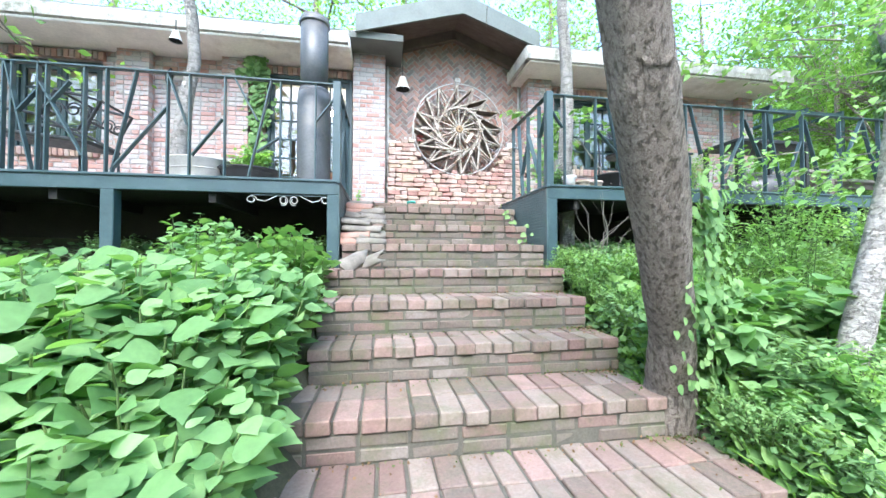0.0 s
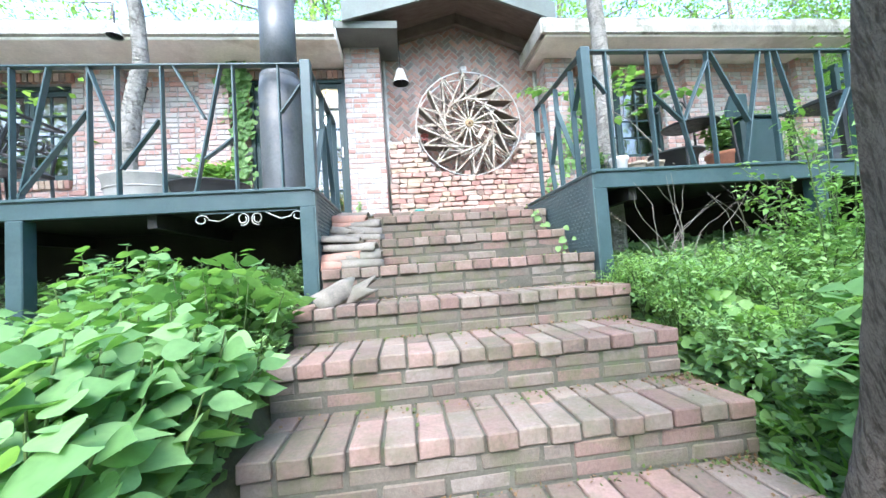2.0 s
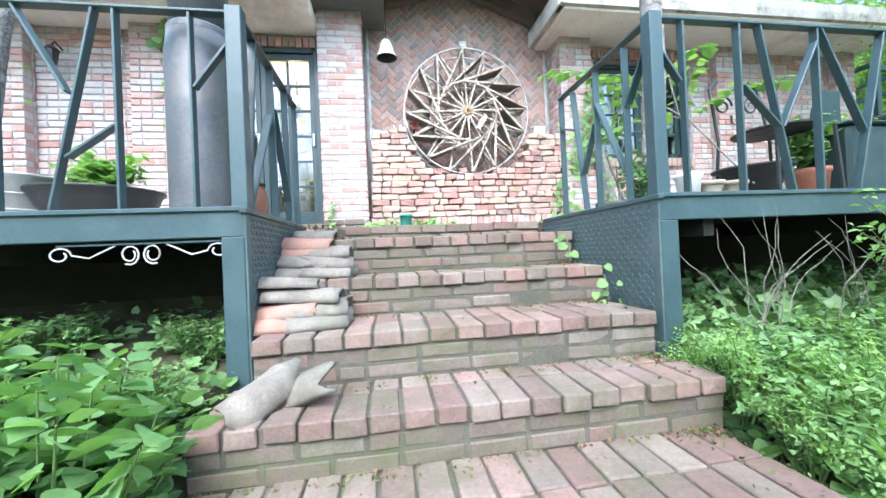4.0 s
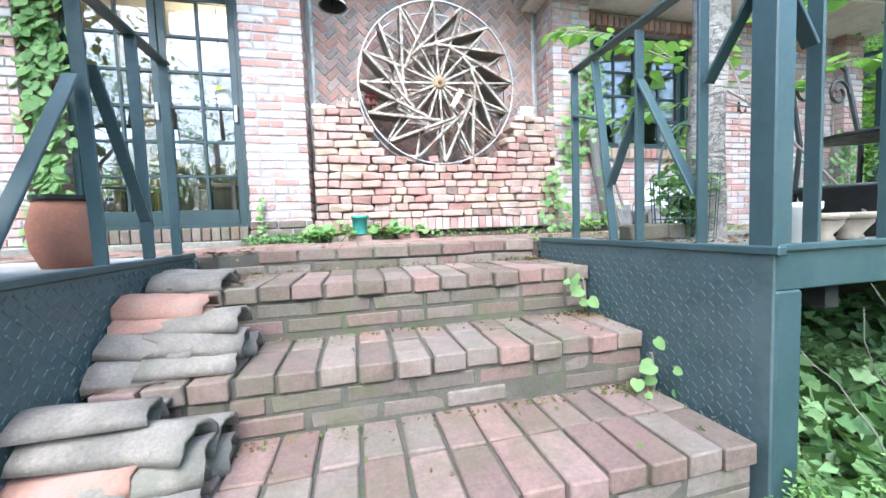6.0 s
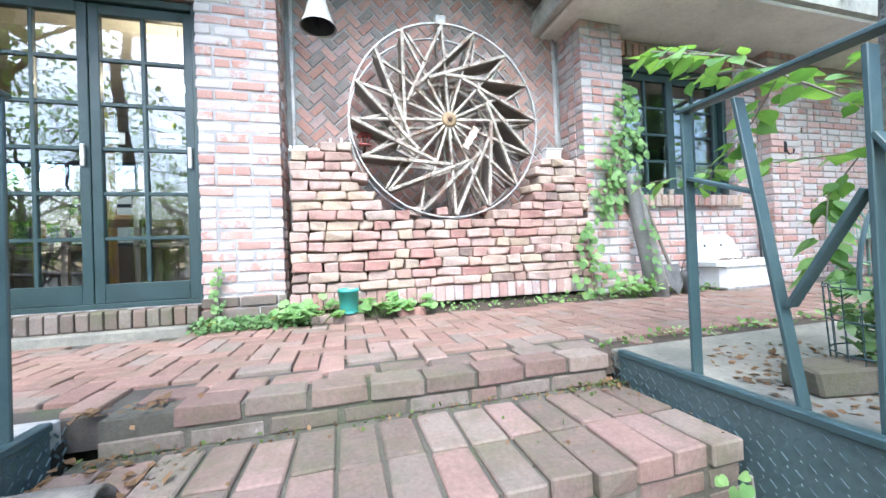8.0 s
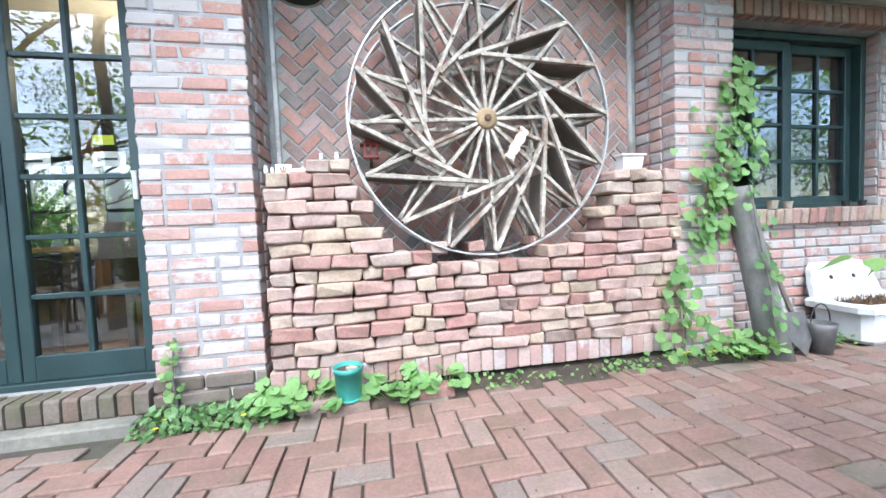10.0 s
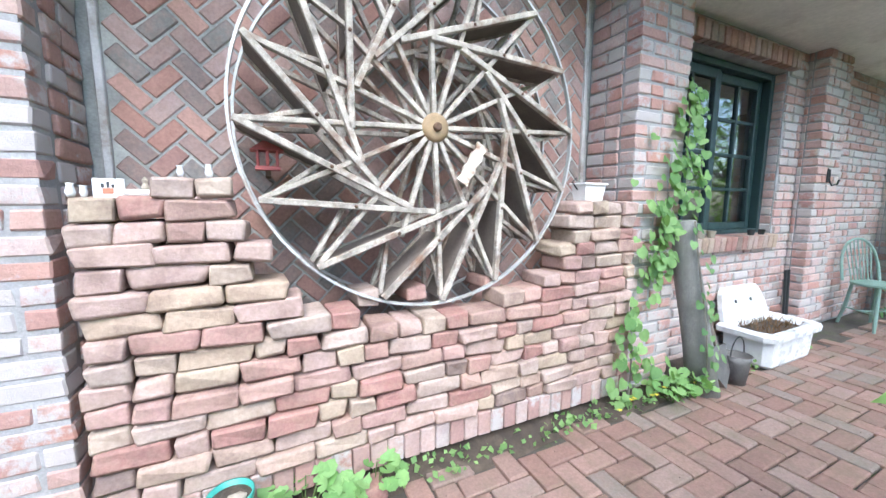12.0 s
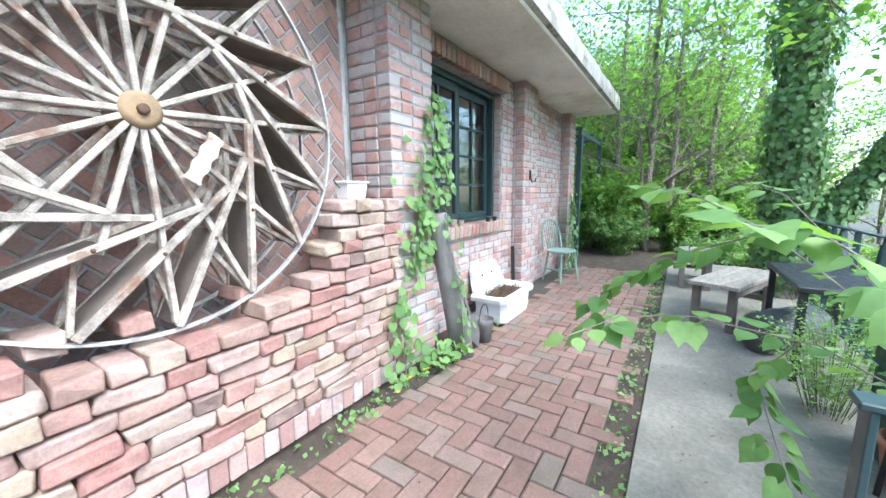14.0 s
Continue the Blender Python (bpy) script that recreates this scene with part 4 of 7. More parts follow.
def railing(name, label, bars, at, top, corner=None):
    """Flat-bar railing; at(u, z) gives the place of a point u along it, top its end points."""
    r = thing(name, label, "railing", group="deck railings")
    bm = bmesh.new()
    n = Vector(at(1, 0)) - Vector(at(0, 0))
    cross = Vector((0, 0, 1)).cross(n.normalized())
    beam(bm, at(top[0], 0.905), at(top[1], 0.905), 0.05, 0.014, bevel=0.003)
    part("top_rail", bm, GREEN, r)
    for u0, z0, u1, z1 in bars:
        bm = bmesh.new()
        upright = abs(u0 - u1) < 0.08
        z0, z1 = min(z0, 0.897), min(z1, 0.897)
        beam(bm, at(u0, z0), at(u1, z1), 0.012, 0.042, up=cross, bevel=0.002)
        part("bar" if upright else "brace", bm, GREEN, r)
    if corner is not None:
        bm = bmesh.new()
        x, y, _ = at(corner, 0)
        box(bm, (x - 0.035, y - 0.035, 0.0), (x + 0.035, y + 0.035, 0.93), 0.004)
        part("corner_post", bm, GREEN, r)
    return r


def deck(name, x0, x1, y0, y1, side_x, posts, label, surface_label):
    d = thing(name, label, "deck", kind="structure")
    part("deck_floor", boxes(((x0 + 0.002, y0 + 0.002, -0.075), (x1 - 0.002, y1, 0.0)), bevel=0.004), CONCRETE_PALE if side_x < 0 else CONCRETE, d, surface_label)
    part("edge_beam", boxes(((x0, y0 - 0.04, -0.115), (x1, y0, 0.012)), ((x0, y0 - 0.055, -0.002), (x1, y0 - 0.04, 0.02)), bevel=0.004), GREEN, d, "dark blue-green steel edge beam")
    for x in posts:
        part("post", boxes(((x - 0.05, y0 - 0.045, land(x, y0) - 0.2), (x + 0.05, y0 + 0.055, -0.115)), bevel=0.006), GREEN, d)
    for k in range(int((x1 - x0) / 1.2)):
        part("joist", boxes(((x0 + 0.3 + k * 1.2, y0 + 0.02, -0.2), (x0 + 0.36 + k * 1.2, y1 - 0.1, -0.08))), SHADED_TIMBER, d)
    # Boards added below the slab, coloured near black as painted shade.
    part("underside", boxes(((x0 + 0.02, y0 + 0.004, -0.092), (x1 - 0.02, y1 - 0.064, -0.077))), SHADED_TIMBER, d, "dark boards under the deck, shade put into the colour")
    # Near-black sheet at the back paints the shade below the deck.
    part("back_wall", boxes(((x0, y1 - 0.06, -1.1), (x1, y1, -0.075))), SHADED_EARTH, d)
    s = 1 if side_x == x0 else -1
    plate = part("side_plate", boxes(((side_x - 0.008, y0 - 0.04, -0.95), (side_x + 0.008, y1 - 0.06, -0.012)), bevel=0.002), PLATE_SHEEN, d, "chequered steel plate beside the steps")
    part("side_cap", boxes(((side_x - 0.017, y0 - 0.06, -0.012), (side_x + 0.017, y1 - 0.06, 0.014)), bevel=0.004), GREEN, d)
    bm = bmesh.new()
    for i in range(int((y1 - y0) / 0.03)):
        for j in range(28):
            yy, zz = y0 + 0.02 + i * 0.03, -0.035 - j * 0.03
            dx = -s * 0.0095
            t = 45 if (i + j) % 2 else -45
            box(bm, (-0.0015, -0.011, -0.003), (0.0015, 0.011, 0.003), 0, pose(side_x + dx, yy, zz, t, 0, 0))
    tagged(part("tread_studs", bm, STUD, plate, "raised worn lozenges with glints in their colour"), kind="stuff")
    return d


deck("deck_west", -9.0, -0.4, 3.42, 4.62, -0.4, (-0.45, -2.24, -4.1, -6.0), "raised terrace deck on dark blue-green steel posts", "pale weathered concrete deck slab")
deck("deck_east", 1.55, 8.4, 3.285, 4.62, 1.55, (1.6, 3.38, 5.2, 7.0), "raised terrace deck on dark blue-green steel posts", "grey concrete deck slab")
rail_label = "dark blue-green steel railing with slanting flat bars"
railing("railing", rail_label, FRONT_W + [(u - d, a, v - d, b) for d in (2.1, 4.2) for u, a, v, b in FRONT_W if u > -2.9], lambda u, z: (u, 3.42, z), (-8.9, -0.42), -0.42)
railing("railing", rail_label, FRONT_E, lambda u, z: (u, 3.285, z), (1.58, 8.3), 1.585)
railing("railing", rail_label, SIDE_E, lambda u, z: (1.585, u, z), (3.3, 4.26))
railing("railing", rail_label, SIDE_W, lambda u, z: (-0.42, u, z), (3.43, 4.47))


# ---- niche: wheel and brick stack ----
HUB, RIM = Vector((1.29, 6.08, 1.53)), 0.79


def brick_stack():
    st = thing("brick_stack", "dry-stacked pile of worn pink and buff bricks under a wooden wheel", "brick stack", (0, 0, 0))
    cells, z, r = [], 0.2, 0
    while z < 1.19:
        h = 0.07 + rng.random() * 0.005
        x = 0.05 + rng.random() * 0.05
        long_row = r % 2 == (0 if r < 9 else 1)
        while x < 2.44:
            ln = (0.2 if rng.random() < 0.62 else 0.11) if long_row else (0.115 if rng.random() < 0.6 else 0.2)
            ln *= 0.88 + rng.random() * 0.24
            e = min(x + ln, 2.5)
            c, zc = (x + e) / 2, z + h / 2
            near_rim = math.hypot(max(abs(c - HUB.x) - ln / 2, 0), zc + h * 0.5 - HUB.z) < RIM + 0.005
            if not (near_rim and zc > 0.72) and e - x > 0.05 and (zc < 1.15 or c < 0.62 or c > 2.02):
                d = 0.19
                cells.append(cell((c, 5.965 + d / 2 + (rng.random() - 0.5) * 0.026, zc + 0.006 * noise.noise(Vector((c * 3.0, r * 0.35, 0)))), (e - x - 0.001 - 0.005 * rng.random(), d, h - 0.001 - 0.005 * rng.random()), ((rng.random() - 0.5) * 2, (rng.random() - 0.5) * 2.0, (rng.random() - 0.5) * 4)))
            x = e + 0.002
        z += h
        r += 1
    for x, y, zz, ry in ((0.98, 6.19, 0.79, 3), (1.21, 6.19, 0.79, -3), (1.62, 6.19, 0.8, 4)):
        cells.append(cell((x, y, zz), (0.1, 0.19, 0.07), (0, ry, 3)))
    for x in (0.34, 0.45):
        cells.append(cell((x, 6.06, 1.252), (0.105, 0.19, 0.066), (0, 1, 4)))
    lay(st, cells, B_STACK, BRICK["stack", True], 300)


brick_stack()


def wheel():
    w = thing("water_wheel", "old weathered wooden water wheel with sixteen paddles and a zinc rim", "wheel", HUB)
    for y in (0.0, 0.22):
        bm = bmesh.new()
        n = 72
        rings = []
        for i in range(n):
            a = 2 * math.pi * i / n
            rings.append([bm.verts.new(((RIM + dr) * math.cos(a), y + dy, (RIM + dr) * math.sin(a))) for dr, dy in ((-0.005, -0.011), (0.005, -0.011), (0.005, 0.011), (-0.005, 0.011))])
        for i in range(n):
            a, b = rings[i], rings[(i + 1) % n]
            for k in range(4):
                bm.faces.new((a[k], a[(k + 1) % 4], b[(k + 1) % 4], b[k]))
        bmesh.ops.recalc_face_normals(bm, faces=bm.faces[:])
        part("rim_band", bm, ZINC, w, "thin grey metal rim band")
    bm = bmesh.new()
    lathe(bm, [(0.02, -0.03), (0.045, -0.034), (0.062, -0.02), (0.064, 0.02), (0.05, 0.05), (0.05, 0.26)], 20)
    bmesh.ops.transform(bm, matrix=pose(0, 0, 0, -90, 0, 0), verts=bm.verts)
    hub = part("hub", bm, WOOD_HUB, w, "yellow-brown turned wooden hub", True)
    bm = bmesh.new()
    lathe(bm, [(0.012, -0.05), (0.018, -0.045), (0.018, -0.03)], 10)
    bmesh.ops.transform(bm, matrix=pose(0, 0, 0, -90, 0, 0), verts=bm.verts)
    part("axle_bolt", bm, RUST, hub)
    polar = lambda r, a, y: (r * math.cos(a), y, r * math.sin(a))
    for k in range(16):
        a = radians(3 + 22.5 * k + rng.normal() * 0.8)
        turn = radians(67 + rng.normal() * 1.5)
        for y in (0.0, 0.2):
            bm = bmesh.new()
            beam(bm, polar(0.05, a, y), polar(0.5 if y == 0 and k % 5 == 1 else 0.76, a, y), 0.021, 0.03, up=(0, 1, 0), bevel=0.003)
            part("spoke", bm, WOOD_GREY, w)
            bm = bmesh.new()
            beam(bm, polar(0.775, a, y - 0.018), polar(0.365, a + turn, y - 0.018), 0.025, 0.03, up=(0, 1, 0), bevel=0.003)
            part("slat", bm, WOOD_GREY, w)
        p, q = Vector(polar(0.775, a, 0)), Vector(polar(0.365, a + turn, 0))
        bm = bmesh.new()
        beam(bm, tuple(p + Vector((0, 0.1, 0))), tuple(p.lerp(q, 0.55) + Vector((0, 0.1, 0))), 0.014, 0.21, up=(0, 1, 0), bevel=0.002)
        part("paddle", bm, WOOD_DARK, w, "dark weathered paddle board")
        bm = bmesh.new()
        r2 = p.lerp(q, 0.45)
        beam(bm, polar(0.77, a + radians(22.5), 0.03), tuple(r2 + Vector((0, 0.03, 0))), 0.018, 0.026, up=(0, 1, 0), bevel=0.002)
        part("strut", bm, WOOD_GREY, w)
        bm = bmesh.new()
        lathe(bm, [(0.006, 0.0), (0.008, 0.004), (0.004, 0.008)], 6)
        bmesh.ops.transform(bm, matrix=Matrix.Translation(p.lerp(q, 0.5) + Vector((0, -0.032, 0))) @ pose(0, 0, 0, 90, 0, 0), verts=bm.verts)
        part("nail", bm, RUST, w)
    tag = bmesh.new()
    n = 24
    prof = []
    for i in range(n + 1):
        u = i / n
        prof.append((u * 0.2 - 0.1, 0.028 + 0.004 * math.cos(u * 6 * math.pi)))
    f0 = [tag.verts.new((x, -0.05, s * hw)) for s in (1, -1) for x, hw in (prof if s == 1 else prof[::-1])]
    face = tag.faces.new(f0)
    ext = bmesh.ops.extrude_face_region(tag, geom=[face])["geom"]
    bmesh.ops.translate(tag, vec=(0, 0.012, 0), verts=[v for v in ext if isinstance(v, bmesh.types.BMVert)])
    bmesh.ops.recalc_face_normals(tag, faces=tag.faces[:])
    bmesh.ops.transform(tag, matrix=pose(0.17, 0, -0.15, 0, -58, 0), verts=tag.verts)
    part("name_board", tag, BOARD, w, "small scalloped cream board with rusty stains")


wheel()


def lantern():
    l = thing("lantern", "small red tin pagoda lantern standing inside the wheel", "lantern", (0.62, 6.2, 1.33))
    part("body", boxes(((-0.045, -0.03, 0.0), (0.045, 0.03, 0.015)), ((-0.04, -0.025, 0.015), (-0.03, 0.025, 0.075)), ((0.03, -0.025, 0.015), (0.04, 0.025, 0.075)), ((-0.006, -0.025, 0.015), (0.006, 0.025, 0.075)), bevel=0.002), RED_TIN, l)
    bm = bmesh.new()
    bmesh.ops.convex_hull(bm, input=[bm.verts.new(v) for v in ((-0.06, -0.045, 0.075), (0.06, -0.045, 0.075), (0.06, 0.045, 0.075), (-0.06, 0.045, 0.075), (-0.015, 0, 0.115), (0.015, 0, 0.115))])
    part("roof", bm, RED_TIN, l)
    part("bracket", boxes(((-0.01, 0.0, -0.02), (0.01, 0.2, 0.0))), RUST, l)


lantern()


def bell(name, at, label, rod, s=1.0):
    b = thing(name, label, "bell", at)
    bm = bmesh.new()
    lathe(bm, [(0.125 * s, 0.0), (0.118 * s, 0.012 * s), (0.09 * s, 0.07 * s), (0.07 * s, 0.15 * s), (0.055 * s, 0.2 * s), (0.02 * s, 0.215 * s)], 28)
    for f in [f for f in bm.faces if len(f.verts) > 4 and f.calc_center_median().z < 0.001]:
        bm.faces.remove(f)
    part("body", bm, BELL, b, "off-white painted metal bell", True)
    bm = bmesh.new()
    lathe(bm, [(0.112 * s, 0.006), (0.085 * s, 0.065 * s), (0.06 * s, 0.14 * s), (0.01, 0.19 * s)], 28)
    for f in [f for f in bm.faces if len(f.verts) > 4 and f.calc_center_median().z < 0.01]:
        bm.faces.remove(f)
    part("inner_face", bm, IRON, b, "dark hollow inside", True)
    bm = bmesh.new()
    tube(bm, [(0, 0, 0.2 * s), (0, 0, rod)], 0.006, 6)
    part("hanger", bm, IRON, b)
    bm = bmesh.new()
    lathe(bm, [(0.008, 0.02), (0.018, 0.0), (0.018, 0.02), (0.006, 0.15 * s)], 8)
    part("clapper", bm, IRON, b)


bell("bell", (0.31, 5.92, 2.07), "off-white metal bell hanging under the eave", 0.67)
bell("bell", (-2.07, 4.0, 1.5), "small off-white bell hanging on the deck tree", 0.22, 0.5)


def small_wares():
    c = thing("picture_card", "white card with a potted cactus leaning on the bricks", "card", (0.16, 6.08, 1.217))
    part("card", boxes(((-0.04, -0.004, 0), (0.04, 0.004, 0.06)), bevel=0.001), PAPER_WHITE, c)
    part("print", boxes(((-0.015, -0.006, 0.012), (0.012, -0.0045, 0.03))), TERRACOTTA, c, "printed red pot")
    part("print", boxes(((-0.018, -0.006, 0.031), (-0.01, -0.0045, 0.044)), ((-0.004, -0.006, 0.031), (0.003, -0.0045, 0.05)), ((0.008, -0.006, 0.031), (0.015, -0.0045, 0.042))), INK, c, "printed dark cactus")
    b = thing("toy_boat", "small white ceramic boat with a figure on the bricks", "ornament", (0.25, 6.03, 1.217))
    bm = bmesh.new()
    lathe(bm, [(0.03, 0.0), (0.042, 0.012), (0.048, 0.025), (0.04, 0.025), (0.03, 0.015)], 16, sy=0.45)
    part("hull", bm, WHITE, b, smooth=True)
    bm = bmesh.new()
    lathe(bm, [(0.009, 0.015), (0.012, 0.03), (0.006, 0.045), (0.009, 0.055), (0.002, 0.066)], 8, at=(0.015, 0, 0))
    part("figure", bm, STONE_POT, b)
    for x, s in ((0.085, 0.6), (0.115, 0.5), (0.44, 0.6), (0.36, 0.5)):
        bm = bmesh.new()
        lathe(bm, [(0.014 * s, 0), (0.022 * s, 0.015), (0.018 * s, 0.04 * s), (0.008, 0.06 * s), (0.011, 0.07 * s)], 10, at=(x, 6.03, 1.287 if x > 0.3 else 1.217))
        solo("figurine", bm, WHITE, "tiny white ceramic figurine on the bricks", "ornament", "stack figurines", smooth=True)
    p = thing("planter_box", "small white plastic planter on the brick stack", "planter", (2.2, 6.05, 1.217))
    bm = bmesh.new()
    bmesh.ops.convex_hull(bm, input=[bm.verts.new((x * (0.075 if z else 0.062), y * (0.05 if z else 0.04), z)) for x in (-1, 1) for y in (-1, 1) for z in (0, 0.085)])
    part("tub", bm, WHITE_MATT, p)
    part("lip", boxes(((-0.085, -0.06, 0.085), (0.085, 0.06, 0.097)), bevel=0.003), WHITE_MATT, p)
    bm = bmesh.new()
    tube(bm, [(-0.1, -0.02, 0.06), (-0.14, -0.02, 0.1), (-0.11, -0.02, 0.12)], 0.004, 5)
    part("wire_hook", bm, IRON, p)


small_wares()


def bucket_pot():
    p = thing("flower_pot", "turquoise plastic flower pot with soil on a brick", "flower pot", (0.45, 5.88, 0.057))
    bm = bmesh.new()
    lathe(bm, [(0.057, 0.0), (0.06, 0.012), (0.068, 0.145), (0.072, 0.145), (0.074, 0.172), (0.068, 0.172), (0.065, 0.15)], 28)
    part("pot", bm, PLASTIC_TEAL, p, smooth=True)
    bm = bmesh.new()
    lathe(bm, [(0.058, 0.0), (0.064, 0.004), (0.066, 0.014), (0.06, 0.014)], 28)
    part("saucer", bm, PLASTIC_TEAL, p, smooth=True)
    bm = bmesh.new()
    lathe(bm, [(0.02, 0.15), (0.066, 0.152), (0.04, 0.16), (0.01, 0.161)], 20)
    part("soil", bm, SOIL, p)
    bm = bmesh.new()
    bmesh.ops.create_icosphere(bm, subdivisions=1, radius=0.026, matrix=Matrix.Translation((0.02, -0.02, 0.165)) @ Matrix.Diagonal((1.4, 0.8, 0.6, 1)))
    part("pebble", bm, STONE_POT, p, "pale pink pebble")
    for x, y in ((0.45, 5.88), (0.9, 5.94), (0.3, 5.95)):
        ob = new("loose_brick", B_STACK[0])
        ob.matrix_basis = cell((x, y, 0.022), (0.21, 0.1, 0.07), (0, 0, 6))
        tagged(ob, "single worn brick lying at the wall foot", "brick", "loose bricks")


bucket_pot()


# ---- roof tile pile beside the steps ----
def tile_mesh(material, broken=False, seed=0):
    bm = bmesh.new()
    n, L = 9, 0.27
    grid = {}
    for i, x in enumerate((0, 0.07, 0.14, 0.21, L)):
        taper = 1 - 0.12 * x / L
        for k in range(n):
            a = math.pi * k / (n - 1)
            for s, r in (("o", 0.082), ("i", 0.068)):
                e = x + (0.035 * math.sin(k * 1.3 + seed) if broken and i == 4 else 0)
                w = 1 + 0.1 * noise.noise(Vector((x * 9 + seed, k * 0.5, 0)))
                if i in (0, 4):
                    e += 0.018 * noise.noise(Vector((k * 1.3, seed * 3.7, i)))
                grid[i, k, s] = bm.verts.new((e - L / 2, r * w * taper * math.cos(a), r * w * taper * 0.85 * math.sin(a)))
    for i in range(4):
        for k in range(n - 1):
            bm.faces.new((grid[i, k, "o"], grid[i + 1, k, "o"], grid[i + 1, k + 1, "o"], grid[i, k + 1, "o"]))
            bm.faces.new((grid[i, k, "i"], grid[i, k + 1, "i"], grid[i + 1, k + 1, "i"], grid[i + 1, k, "i"]))
        for k in (0, n - 1):
            bm.faces.new((grid[i, k, "o"], grid[i, k, "i"], grid[i + 1, k, "i"], grid[i + 1, k, "o"]))
    for i in (0, 4):
        for k in range(n - 1):
            bm.faces.new((grid[i, k, "o"], grid[i, k + 1, "o"], grid[i, k + 1, "i"], grid[i, k, "i"]))
    bmesh.ops.recalc_face_normals(bm, faces=bm.faces[:])
    return finish("roof_tile", bm, material, True)


def tile_pile():
    grey, red, broken, broken_red = tile_mesh(TILE_GREY, seed=1), tile_mesh(TILE_RED, seed=2), tile_mesh(TILE_GREY, True, 3), tile_mesh(TILE_RED, True, 4)
    rows = ((3.46, 0.035, -0.56, (broken_red, red, broken, grey)), (3.63, 0.02, -0.56, (grey, broken, grey)), (3.8, 0.05, -0.345, (grey, grey, red, red)),
            (3.97, 0.03, -0.345, (grey, broken)), (4.14, 0.0, -0.115, (grey,)), (4.28, 0.0, -0.115, (grey,)))
    for y, drift, z, column in rows:
        for i, me in enumerate(column):
            for x in (-0.25, -0.115):
                if x > -0.2 and (i >= len(column) - 1 or y > 4.0):
                    continue
                ob = new("roof_tile", me if x < -0.2 else (broken if i % 2 else grey))
                ob.matrix_basis = pose(x + rng.normal() * 0.012, y + drift * i + rng.normal() * 0.008, z + 0.002 + i * 0.058, rng.normal() * 6, rng.normal() * 3, (0 if x < -0.2 else 180) + rng.normal() * 7)
                tagged(ob, "curved red clay roof tile stacked beside the steps" if me in (red, broken_red) else "curved grey clay roof tile stacked beside the steps", "roof tile", "stacked roof tiles")
    for x, y, z, rz in ((-0.25, 3.08, -0.775, 40), (-0.1, 3.12, -0.775, -25)):
        ob = new("roof_tile", broken)
        ob.matrix_basis = pose(x, y, z + 0.045, 35, -24, rz)
        tagged(ob, "broken grey clay roof tile lying on a step", "roof tile", "stacked roof tiles")


tile_pile()


# ---- by the east wall ----
def log_post():
    bm = bmesh.new()
    tube(bm, [(3.1, 5.86, -0.02), (3.07, 5.9, 0.3), (3.03, 5.95, 0.65), (2.99, 6.0, 0.98), (2.98, 6.0, 1.1)], [0.095, 0.086, 0.08, 0.075, 0.07], 14, 0.18)
    solo("log", bm, LOG, "grey weathered log leaning on the brick pier", "log", smooth=True)
    s = thing("shovel", "old rusty spade leaning on the wall", "shovel", (3.27, 5.82, 0.0))
    bm = bmesh.new()
    bmesh.ops.convex_hull(bm, input=[bm.verts.new(v) for v in ((-0.08, 0.06, 0.27), (0.08, 0.06, 0.27), (-0.085, 0.02, 0.1), (0.085, 0.02, 0.1), (0, -0.01, 0.0), (-0.08, 0.068, 0.27), (0.08, 0.068, 0.27), (0, 0.03, 0.12))])
    part("blade", bm, DARK_ZINC, s)
    bm = bmesh.new()
    tube(bm, [(0, 0.06, 0.22), (-0.05, 0.17, 0.6), (-0.1, 0.28, 0.98)], 0.015, 8)
    part("handle", bm, WOOD_DARK, s)
    k = thing("bucket", "small dented dark metal bucket with a wire handle", "bucket", (3.42, 5.84, 0.0))
    bm = bmesh.new()
    lathe(bm, [(0.06, 0.0), (0.075, 0.15), (0.085, 0.2), (0.078, 0.2), (0.065, 0.14)], 18)
    part("pail", bm, DARK_ZINC, k, smooth=True)
    bm = bmesh.new()
    tube(bm, arc((0, 0, 0.2), 0.08, 0, 180, 12, squash=1.5), 0.004, 5)
    part("handle", bm, IRON, k)


log_post()


